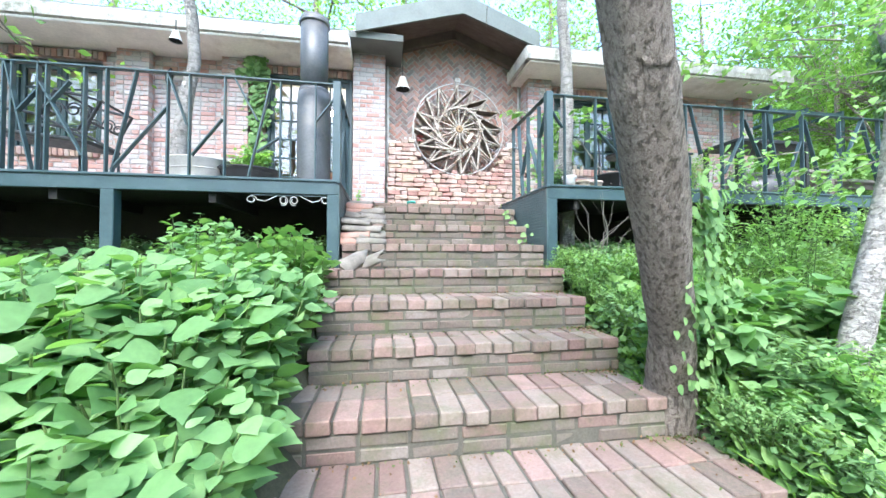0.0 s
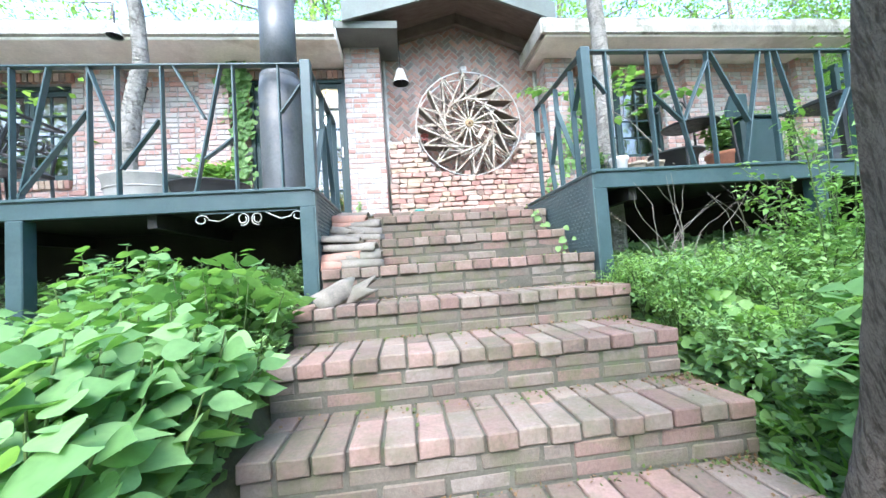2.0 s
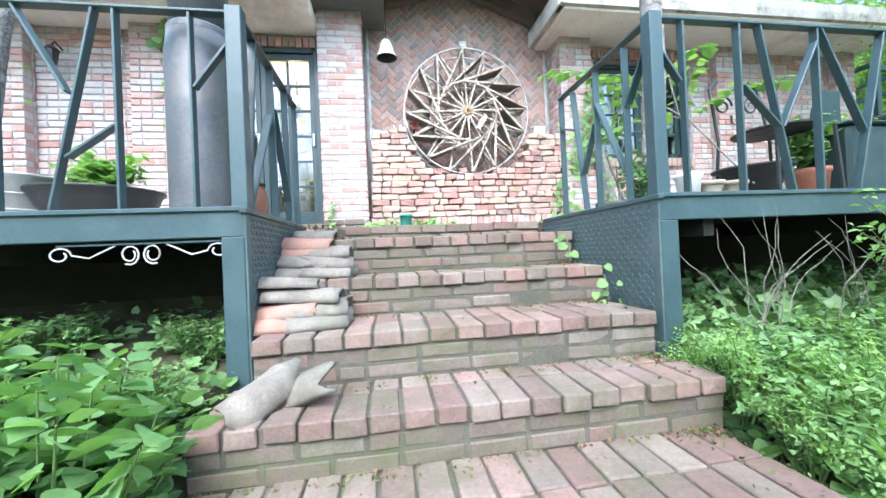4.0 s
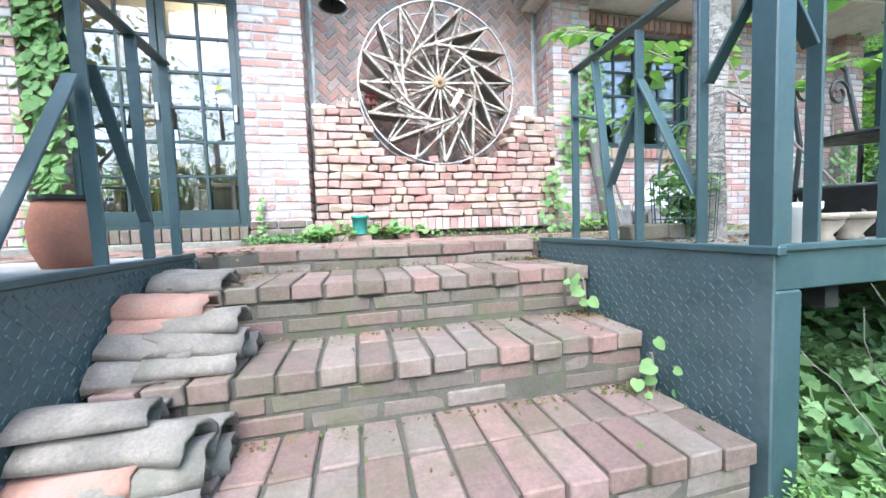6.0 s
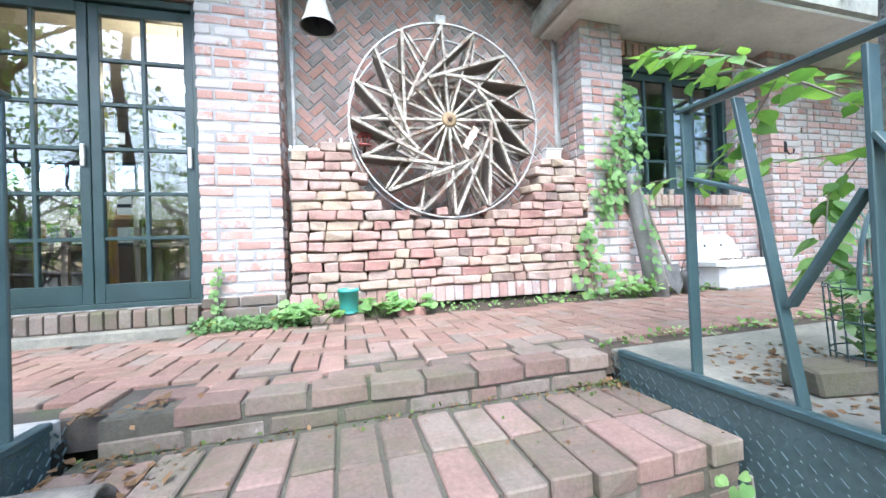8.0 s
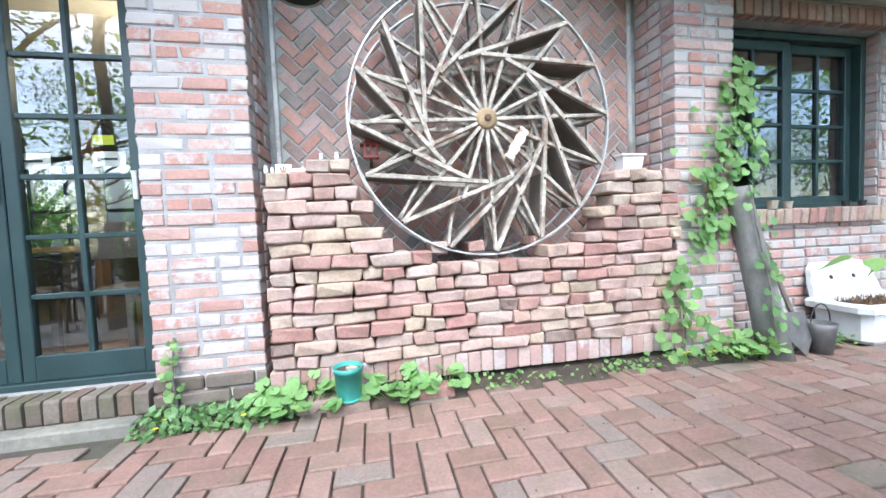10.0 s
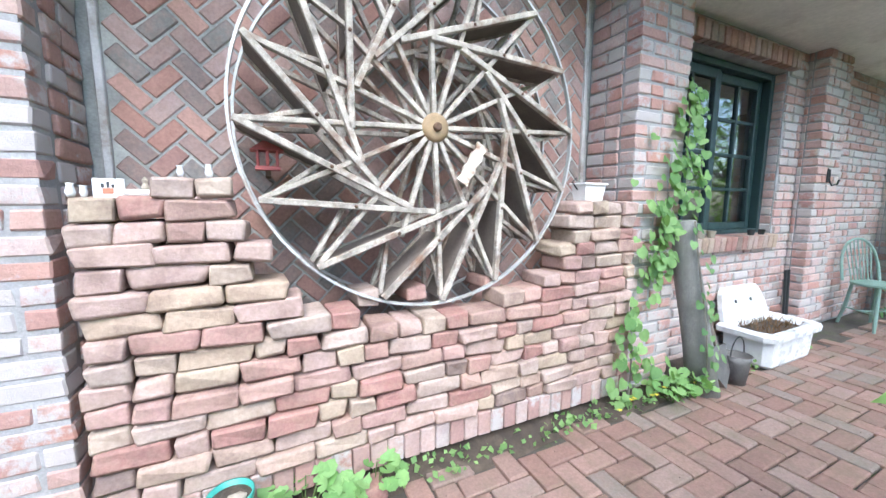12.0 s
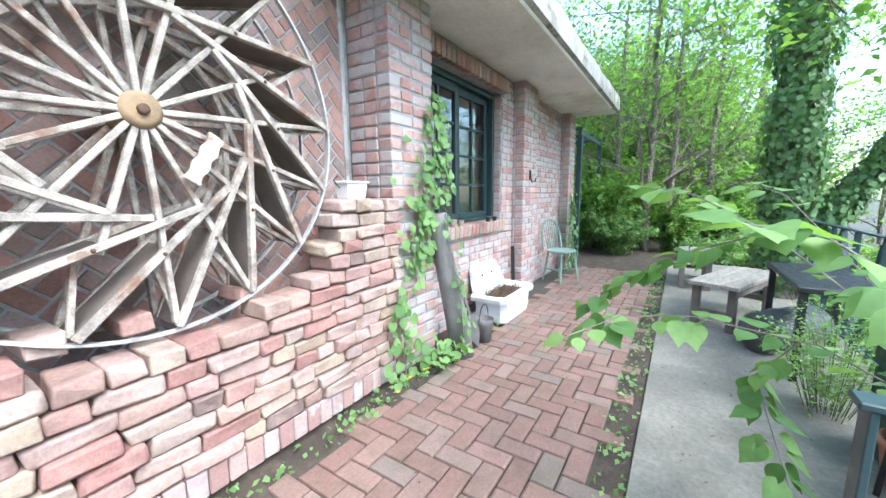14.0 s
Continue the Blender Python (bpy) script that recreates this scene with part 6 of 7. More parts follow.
def broad_shrub(h, r, stems, size, material, label, name="shrub"):
    """A leafy shrub at the origin: stems that fan out, opposite broad leaves, larger towards the top."""
    s = thing(name, label, "shrub", group="leafy shrubs")
    bm = bmesh.new()
    P, A, U, S = [], [], [], []
    for k in range(stems):
        a, q = rng.uniform(0, 2 * math.pi), math.sqrt(rng.random()) * r
        tip = Vector((q * math.cos(a), q * math.sin(a), h * (0.7 + 0.4 * rng.random()) * (1 - 0.35 * (q / r) ** 2)))
        foot = Vector((tip.x * 0.35, tip.y * 0.35, -0.05))
        mid = foot.lerp(tip, 0.55) + Vector((tip.x * 0.12, tip.y * 0.12, 0.06))
        tube(bm, [foot, mid, tip], [0.007, 0.005, 0.003], 5)
        spin = rng.uniform(0, math.pi)
        for j in range(8):
            u = 0.2 + 0.8 * j / 7
            base = foot.lerp(mid, u / 0.55) if u < 0.55 else mid.lerp(tip, (u - 0.55) / 0.45)
            spin += math.pi / 2
            for e in (0, math.pi):
                d = Vector((math.cos(spin + e), math.sin(spin + e), rng.uniform(-0.25, 0.35) + (0.25 if j == 7 else 0)))
                P.append(base + d * 0.02)
                A.append(d)
                U.append((rng.normal() * 0.5, -0.7 + rng.normal() * 0.5, 1))
                S.append(size * rng.uniform(0.5, 1.35) * (0.8 if j > 6 else 1.0))
    tagged(part("stem_mass", bm, STEM, s), kind="stuff")
    ob = part("foliage", leaves("foliage", P, A, U, S, material, LEAF, 1.14), None, s)
    return s


def fine_shrub(h, r, n, size, material, label, name="undergrowth", shape=SMALL, wide=0.8, stem=0.005):
    s = thing(name, label, "shrub", group="fine-leaved undergrowth")
    bm = bmesh.new()
    P, A = [], []
    for k in range(max(12, n // 60)):
        a, q = rng.uniform(0, 2 * math.pi), math.sqrt(rng.random()) * r
        tip = np.array((q * math.cos(a), q * math.sin(a), h * rng.uniform(0.5, 1.05)))
        bend = tip * (0.55, 0.55, 0.75)
        tube(bm, [(tip[0] * 0.2, tip[1] * 0.2, -0.05), tuple(bend), tuple(tip)], [stem, stem * 0.8, stem * 0.4], 4)
        u = rng.random(60)[:, None]
        pts = np.where(u < 0.5, bend * (0.3 + 1.4 * u), bend + (tip - bend) * (2 * u - 1))
        P.append(pts + rng.normal(size=(60, 3)) * 0.035)
        A.append(unit(60) * (1, 1, 0.5))
    P, A = np.concatenate(P), np.concatenate(A)
    tagged(part("stem_mass", bm, STEM, s), kind="stuff")
    part("foliage", leaves("foliage", P, A, unit(len(P)) * 0.5 + (0, 0, 1), rng.uniform(0.6, 1.25, len(P)) * size, material, shape, wide), None, s)
    return s


def scatter(base, places, scale=(0.85, 1.15)):
    """Sets copies of a plant down on the ground; the first stays where it was built."""
    for i, (x, y, k) in enumerate(places):
        m = Matrix.LocRotScale((x, y, land(x, y) - 0.02), Euler((0, 0, rng.uniform(0, 6.28))), None)
        ob = base if i == 0 else copy_thing(base, m)
        ob.matrix_basis = m
        s = k * rng.uniform(*scale)
        ob.scale = (s, s, s)


broad = [broad_shrub(h, r, n, z, L_BROAD, lab) for h, r, n, z, lab in ((0.62, 0.44, 42, 0.112, "lush green shrub with broad oval leaves"), (0.56, 0.42, 50, 0.116, "low green shrub with large oval leaves"), (0.75, 0.45, 34, 0.115, "tall green shrub with pointed leaves"))]
scatter(broad[1], [(-0.75, 1.3, 0.9), (-0.71, 1.62, 0.75), (-0.85, 1.05, 0.95), (-1.2, 0.8, 1.0), (-0.85, 1.5, 0.95), (-1.5, 1.2, 1.05), (-1.9, 0.75, 1.0), (-1.0, 0.45, 0.95), (-2.3, 1.2, 1.0), (-1.65, 0.35, 0.95), (-0.83, 0.62, 0.8), (-0.98, 1.78, 1.08), (-1.18, 1.42, 1.1), (-0.86, 1.6, 1.0), (-1.45, 1.65, 1.1)])
scatter(broad[0], [(-0.75, 2.2, 0.85), (-0.73, 1.85, 0.85), (-0.91, 1.95, 1.0), (-1.25, 1.75, 1.05), (-0.95, 2.4, 0.85), (-1.75, 1.7, 1.05), (-2.3, 1.8, 1.05), (-1.5, 2.3, 0.8), (-2.1, 2.35, 0.7), (-2.9, 1.6, 1.1), (-2.9, 2.3, 0.7), (-3.6, 1.9, 0.9), (-3.5, 2.7, 0.7), (-4.4, 2.4, 1.1), (-4.6, 1.5, 1.1)])
scatter(broad[2], [(-0.72, 2.75, 0.68), (-1.25, 2.75, 0.68), (-1.42, 3.12, 0.82), (-0.8, 2.95, 0.75), (-1.75, 2.8, 0.5), (-2.35, 2.8, 0.48), (-2.9, 2.9, 0.5), (-3.9, 3.1, 0.55), (-5.0, 3.1, 0.9), (-6.0, 2.9, 1.0), (-5.6, 2.2, 1.0)])
fine = [fine_shrub(0.5, 0.42, 1800, 0.05, L_FERN, "dense undergrowth of fine pale green leaves"), fine_shrub(0.38, 0.4, 1500, 0.065, L_IVY, "low ivy and nettle undergrowth"), fine_shrub(0.6, 0.45, 2000, 0.042, L_LIGHT, "feathery bright green undergrowth")]
scatter(fine[0], [(1.75, 2.75, 0.8), (2.2, 2.55, 1.0), (2.7, 2.75, 1.05), (3.3, 2.6, 1.1), (2.1, 2.1, 0.9), (3.0, 2.1, 1.1), (3.8, 2.4, 1.1), (4.4, 2.8, 1.1), (5.2, 2.5, 1.2), (3.6, 1.5, 1.1), (4.5, 1.8, 1.2), (2.5, 0.9, 0.9), (6.2, 2.6, 1.3), (-0.75, 3.2, 0.55), (1.72, 1.95, 0.5), (1.72, 2.45, 0.5), (1.7, 1.4, 0.5), (-0.62, 2.55, 0.5), (-0.6, 2.85, 0.45), (-0.62, 0.95, 0.4)])
scatter(fine[1], [(1.75, 2.2, 0.75), (1.95, 1.65, 0.8), (2.4, 1.6, 0.9), (1.85, 1.2, 0.75), (2.2, 0.8, 0.8), (2.9, 1.4, 1.0), (1.85, 3.05, 0.7), (2.4, 3.05, 0.8), (3.0, 3.1, 0.85), (3.7, 3.05, 0.9), (1.9, 3.6, 0.6), (2.6, 3.7, 0.6), (3.4, 3.7, 0.6), (-0.7, 3.7, 0.6), (-1.5, 3.7, 0.7), (-2.4, 3.8, 0.7)])
scatter(fine[2], [(1.95, 2.35, 0.6), (2.0, 2.75, 0.6), (2.8, 2.45, 0.8), (3.5, 2.2, 0.9), (2.7, 1.15, 0.8), (2.55, 2.3, 0.9), (3.2, 2.9, 0.9), (2.2, 1.35, 0.8), (3.1, 0.9, 1.0), (2.3, 2.85, 0.75), (4.0, 2.0, 1.1), (5.0, 3.0, 1.1), (5.8, 2.2, 1.2), (1.7, 0.75, 0.6), (1.68, 2.98, 0.55), (1.64, 3.14, 0.45), (1.66, 2.72, 0.5)])
fronds = fine_shrub(1.3, 0.5, 900, 0.055, L_LIGHT, "tall feathery shrub with fresh green leaflets", "tall_shrub", LEAF, 0.7)
scatter(fronds, [(2.85, 2.8, 0.95), (3.3, 2.55, 1.0), (3.8, 2.85, 1.0), (4.5, 2.5, 1.1), (3.0, 2.2, 0.8)])
vine_leaf = fine_shrub(0.55, 0.3, 700, 0.1, L_BROAD, "climbing vine with broad leaves at the tree foot", "vine", LEAF, 1.1)
scatter(vine_leaf, [(1.75, 1.7, 0.9), (2.0, 1.95, 1.1), (2.3, 1.9, 1.0), (1.95, 1.35, 0.8), (2.7, 1.8, 1.0), (3.3, 1.7, 1.1)])


def ground_cover(name, n, region, size, material, label, shape, wide, tall=0.05, upright=0.4):
    x = rng.uniform(region[0], region[1], n)
    y = rng.uniform(region[2], region[3], n)
    keep = (x < -0.47) | (x > 1.6) | (y < 0.7) | ((x > 1.52) & (y > 1.7) & (y < 3.2))
    x, y = x[keep], y[keep]
    z = np.array([land(a, b) for a, b in zip(x, y)]) + rng.uniform(0, tall, len(x)) - np.where((x > 0) & (y > 0.7) & (y < 4.7), 0.3 * np.clip((1.75 - x) / 0.25, 0, 1), 0)
    ob = new(name, leaves(name, np.c_[x, y, z], unit(len(x)) * (1, 1, 0.4) + (0, -0.2, upright), unit(len(x)) * 0.4 + (0, -0.3, 1), rng.uniform(0.6, 1.2, len(x)) * size, material, shape, wide))
    tagged(ob, label, "ground cover", kind="stuff")


ground_cover("ivy_cover", 8500, (1.5, 5.5, 0.2, 4.4), 0.052, L_IVY, "dark ivy covering the bank under the deck", ROUND, 0.9, 0.09)
ground_cover("ivy_cover", 4200, (-5.0, -0.5, 0.2, 4.3), 0.065, L_IVY, "dark leafy ground cover on the bank", ROUND, 0.9, 0.1)
ground_cover("ivy_cover", 2200, (1.5, 2.1, 0.5, 3.3), 0.05, L_FERN, "bright ground ivy hugging the steps", ROUND, 0.9, 0.1)
ground_cover("ivy_cover", 2000, (-1.0, -0.42, 0.5, 3.4), 0.05, L_FERN, "bright ground ivy hugging the steps", ROUND, 0.9, 0.1)
ground_cover("ivy_cover", 3600, (1.47, 2.2, 0.5, 2.7), 0.05, L_IVY, "ivy creeping at the step side", ROUND, 0.9, 0.12)
ground_cover("ivy_cover", 3000, (1.62, 3.8, 2.3, 4.2), 0.085, L_IVY, "large-leaved ivy spreading over the bank under the deck", IVY, 1.0, 0.16, 0.7)
ground_cover("ivy_cover", 3200, (1.58, 3.0, 0.9, 2.9), 0.07, L_LIGHT, "bright leafy ground plants beside the steps", ROUND, 0.85, 0.22, 0.8)
ground_cover("grass", 3400, (1.55, 2.9, 0.4, 2.4), 0.2, L_GRASS, "long pale grass beside the steps", BLADE, 1.3, 0.02, 1.0)
ground_cover("leaf_litter", 2500, (1.6, 6.0, 2.8, 4.5), 0.06, L_DRY, "brown fallen leaves under the deck", SMALL, 1.2, 0.02, 0.0)


def vine(name, spine, n, spread, size, material, label, face, shape=ROUND, root=True):
    """Leaves along a climbing stem; face is the way that they look."""
    v = thing(name, label, "vine")
    pts = [Vector(p) for p in spine]
    bm = bmesh.new()
    tube(bm, pts, 0.006, 5)
    part("stem", bm, TWIG, v)
    f = Vector(face)
    P, A, U, S = [], [], [], []
    for _ in range(n):
        u = rng.random() * (len(pts) - 1)
        i = min(int(u), len(pts) - 2)
        p = pts[i].lerp(pts[i + 1], u - i)
        w = spread[i] + (spread[i + 1] - spread[i]) * (u - i)
        side = f.cross(Vector((0, 0, 1))).normalized()
        p = p + side * rng.normal() * w * 0.5 + Vector((0, 0, rng.normal() * 0.04)) + f * abs(rng.normal()) * 0.03
        P.append(p)
        A.append(Vector((0, 0, -0.8)) + side * rng.normal() * 0.8 + f * 0.3)
        U.append(f + Vector((0, 0, 0.6)) + Vector(rng.normal(size=3)) * 0.3)
        S.append(size * rng.uniform(0.5, 1.2))
    part("foliage", leaves("foliage", P, A, U, S, material, shape), None, v)
    return v


S_ = (0, -1, 0)
vine("climbing_vine", [(2.68, 6.0, 0.72), (2.79, 6.0, 1.02), (2.87, 5.99, 1.3), (2.95, 6.0, 1.5), (2.99, 6.02, 1.75), (3.0, 6.06, 1.95)], 260, [0.1, 0.2, 0.27, 0.2, 0.12, 0.05], 0.06, L_FERN, "bright green vine climbing the brick pier", S_)
vine("climbing_vine", [(2.5, 5.95, 0.02), (2.5, 5.94, 0.2), (2.47, 5.93, 0.4), (2.46, 5.94, 0.62)], 65, [0.3, 0.22, 0.14, 0.1], 0.065, L_FERN, "small vine at the foot of the brick stack", S_)
vine("climbing_vine", [(-0.38, 6.0, 0.02), (-0.4, 6.0, 0.22), (-0.38, 6.0, 0.42)], 45, [0.07, 0.05, 0.03], 0.03, L_FERN, "small vine climbing the pier foot", S_)
vine("climbing_vine", [(3.0, 5.79, 0.1), (3.0, 5.82, 0.45), (2.98, 5.88, 0.8), (2.96, 5.92, 1.1)], 36, [0.12, 0.1, 0.1, 0.1], 0.05, L_IVY, "ivy clinging to the leaning log", S_)
vine("wall_ivy", [(-2.0, 6.1, 0.0), (-1.97, 6.12, 0.8), (-1.96, 6.12, 1.6), (-1.95, 6.1, 2.2), (-1.96, 6.0, 2.42)], 620, [0.13, 0.14, 0.17, 0.2, 0.16], 0.08, L_FERN, "thick ivy column on the house wall beside the door", S_)
vine("wall_ivy", [(6.8, 6.0, 0.0), (6.85, 6.0, 0.6), (6.9, 6.02, 1.2)], 200, [0.4, 0.3, 0.15], 0.07, L_IVY, "ivy at the end of the house wall", S_)
vine("trunk_vine", [(1.7, 1.66, -1.35), (1.62, 1.57, -1.05), (1.53, 1.5, -0.8), (1.42, 1.42, -0.55), (1.34, 1.34, -0.38)], 330, [0.42, 0.34, 0.28, 0.22, 0.1], 0.045, L_FERN, "broad-leaved vine hanging on the tree trunk", (0.35, -0.95, 0), ROUND)
for x, y, z in ((1.44, 4.05, -0.115), (1.46, 3.66, -0.345), (1.47, 3.5, -0.56)):
    vine("step_weed", [(x + 0.03, y - 0.05, z - 0.2), (x + 0.02, y - 0.06, z - 0.12), (x, y - 0.07, z - 0.05)], 9, [0.1, 0.08, 0.08], 0.05, L_FERN, "bright ivy sprig growing from the step corner", (-0.4, -0.9, 0.2))


def mallow(at, r, n):
    """A round clump of scalloped leaves on stalks."""
    s = thing("mallow", "clump of bright round scalloped leaves at the wall foot", "plant", at, "mallow clumps")
    d = on_disc(n, r)
    q = np.hypot(d[:, 0], d[:, 1]) / r
    P = np.c_[d[:, 0], d[:, 1] * 0.7, 0.03 + (0.12 - 0.08 * q ** 2) * rng.uniform(0.6, 1.1, n)]
    bm = bmesh.new()
    for p in P[::2]:
        tube(bm, [(p[0] * 0.2, p[1] * 0.2, -0.02), tuple(p)], 0.0025, 4)
    tagged(part("stalk_mass", bm, STEM, s), kind="stuff")
    A = np.c_[d, np.zeros(n)] + unit(n) * 0.03
    U = np.c_[d * 0.8 / r, np.full(n, 1.0)] + (0, -0.7, 0) + unit(n) * 0.35
    part("foliage", leaves("foliage", P, A, U, rng.uniform(0.05, 0.085, n), L_MALLOW, LOBED), None, s)


for x, y, r, n in ((2.82, 5.88, 0.12, 34), (2.96, 5.84, 0.1, 24), (0.24, 5.93, 0.19, 85), (0.08, 5.92, 0.12, 30), (0.68, 5.95, 0.17, 72), (0.95, 5.95, 0.1, 30)):
    mallow((x, y, 0.0), r, n)


def weeds():
    n = 1900
    x = np.concatenate([rng.uniform(-0.5, 0.2, 700), rng.uniform(1.9, 4.6, 900), rng.uniform(1.0, 2.0, 300)])
    y = np.where(x < 0.3, rng.uniform(5.82, 6.01, n), rng.uniform(5.86, 6.0, n))
    dense = np.concatenate([np.ones(700), rng.random(900), rng.random(300) * 0.8]) > 0.6
    x, y = x[dense], y[dense]
    m = len(x)
    P = np.c_[x, y, rng.uniform(0, 0.07, m)]
    for side, mat, note in ((x < 0.3, L_IVY, "dark green weeds at the foot of the brick pier"), (x >= 0.3, L_FERN, "low green weeds along the wall foot")):
        k = int(side.sum())
        tagged(new("weeds", leaves("weeds", P[side], unit(k) + (0, 0, 0.6), unit(k) * 0.5 + (0, -0.4, 1), rng.uniform(0.02, 0.05, k), mat, SMALL, 1.2)), note, "weeds", kind="stuff")
    bm = bmesh.new()
    for fx, fy in [(rng.uniform(-0.48, 0.1), rng.uniform(5.76, 5.9)) for _ in range(4)] + [(rng.uniform(2.2, 3.9), rng.uniform(5.78, 5.92)) for _ in range(14)]:
        z = rng.uniform(0.05, 0.1)
        for k in range(5):
            a = 2 * math.pi * k / 5
            bm.faces.new([bm.verts.new((fx + r * math.cos(a + o), fy + r * math.sin(a + o), z + dz)) for r, o, dz in ((0.0, 0, 0), (0.01, -0.5, 0.004), (0.015, 0, 0.003), (0.01, 0.5, 0.004))])
    tagged(new("yellow_flowers", finish("yellow_flowers", bm, FLOWER)), "tiny yellow flowers among the weeds", "flowers", kind="stuff")
    n = 500
    P = np.c_[rng.uniform(1.55, 7.0, n), rng.uniform(4.63, 4.78, n), rng.uniform(0, 0.02, n)]
    tagged(new("deck_weeds", leaves("deck_weeds", P, unit(n) + (0, 0, 0.5), unit(n) * 0.5 + (0, 0, 1), rng.uniform(0.015, 0.04, n), L_FERN, SMALL, 1.2)), "sparse weeds in the joint beside the deck", "weeds", kind="stuff")
    n = 350
    a, q = rng.uniform(0, 6.283, n), 0.42 * np.sqrt(rng.random(n))
    P = np.c_[2.03 + q * np.cos(a), 3.93 + q * np.sin(a) * 1.25, np.full(n, 0.004)]
    tagged(new("leaf_litter", leaves("leaf_litter", P, unit(n) * (1, 1, 0.2), unit(n) * 0.4 + (0, 0, 1), rng.uniform(0.012, 0.04, n), L_DRY, SMALL, 1.1)), "brown leaf litter round the deck tree", "leaf litter", kind="stuff")
    n = 420
    P = np.c_[-0.36 + 0.34 * rng.random(n) ** 1.5, rng.uniform(3.5, 4.68, n), np.zeros(n)]
    P[:, 2] = np.interp(P[:, 1], (3.5, 3.69, 3.7, 4.05, 4.06, 4.56, 4.57), (-0.56, -0.56, -0.345, -0.345, -0.115, -0.115, 0.0)) + 0.004
    tagged(new("leaf_litter", leaves("leaf_litter", P, unit(n) * (1, 1, 0.2), unit(n) * 0.4 + (0, 0, 1), rng.uniform(0.012, 0.04, n), L_DRY, SMALL, 1.1)), "brown leaf litter on the steps beside the tiles", "leaf litter", kind="stuff")
    n = 260
    P = np.c_[rng.uniform(1.62, 6.5, n), rng.uniform(3.35, 4.6, n), np.full(n, 0.004)]
    tagged(new("leaf_litter", leaves("leaf_litter", P, unit(n) * (1, 1, 0.15), unit(n) * 0.3 + (0, 0, 1), rng.uniform(0.008, 0.026, n), L_DRY, SMALL, 0.8)), "scattered dry crumbs on the grey deck slab", "leaf litter", kind="stuff")
    bm = bmesh.new()
    for _ in range(160):
        px, py = rng.uniform(-0.3, 6.9), rng.uniform(4.8, 6.0)
        bmesh.ops.create_icosphere(bm, subdivisions=1, radius=rng.uniform(0.0015, 0.004), matrix=Matrix.Translation((px, py, 0.003)))
    tagged(new("grit", finish("grit", bm, SOIL)), "small crumbs of soil on the paving", "grit", kind="stuff")


    P, S = [], []
    for (sy, sz, x0, x1), nxt in zip(STEPS, STEPS[1:]):
        k = 420
        bx = np.where(rng.random(k) < 0.45, x1 - np.abs(rng.normal(size=k)) * 0.12, rng.uniform(x0, x1, k))
        by = nxt[0] - np.abs(rng.normal(size=k)) * 0.05 - 0.004
        far = rng.random(k) < 0.12
        by = np.where(far, rng.uniform(sy + 0.02, nxt[0], k), by)
        P.append(np.c_[bx, np.maximum(by, sy + 0.02), np.full(k, sz + 0.003)])
    P = np.concatenate(P)
    n = len(P)
    half = n // 2
    order = rng.permutation(n)
    for pick, mat, note, name in ((order[:half], L_DRY, "brown crumbs of leaf litter at the back of the steps", "leaf_litter"), (order[half:], L_MOSS, "tufts of moss in the joints of the steps", "moss")):
        q = P[pick]
        tagged(new(name, leaves(name, q, unit(len(q)) + (0, 0, 0.3), unit(len(q)) * 0.6 + (0, 0, 1), rng.uniform(0.006, 0.022, len(q)), mat, SMALL, 1.2)), note, name.replace("_", " "), kind="stuff")


weeds()


# ---- trees ----
def limb(bm, p, d, length, r, depth, tips, bend=0.25, split=3, droop=0.0):
    pts, rad = [p], [r]
    n = 4
    for i in range(n):
        d = (d + Vector(rng.normal(size=3)) * bend * 0.4 + Vector((0, 0, 0.05 - droop))).normalized()
        p = p + d * (length / n)
        pts.append(p)
        rad.append(r * (1 - 0.55 * (i + 1) / n))
        if depth <= 1:
            tips.append((p, d))
    tube(bm, pts, rad, 8 if r > 0.05 else 5, 0.12 if r > 0.05 else 0.0)
    if depth:
        for k in range(split):
            q = pts[rng.integers(2, n + 1)]
            e = (d + Vector(rng.normal(size=3)) * 0.75 + Vector((0, 0, 0.12))).normalized()
            limb(bm, q, e, length * rng.uniform(0.55, 0.75), max(0.006, rad[-1] * 0.75), depth - 1, tips, bend, split, droop)


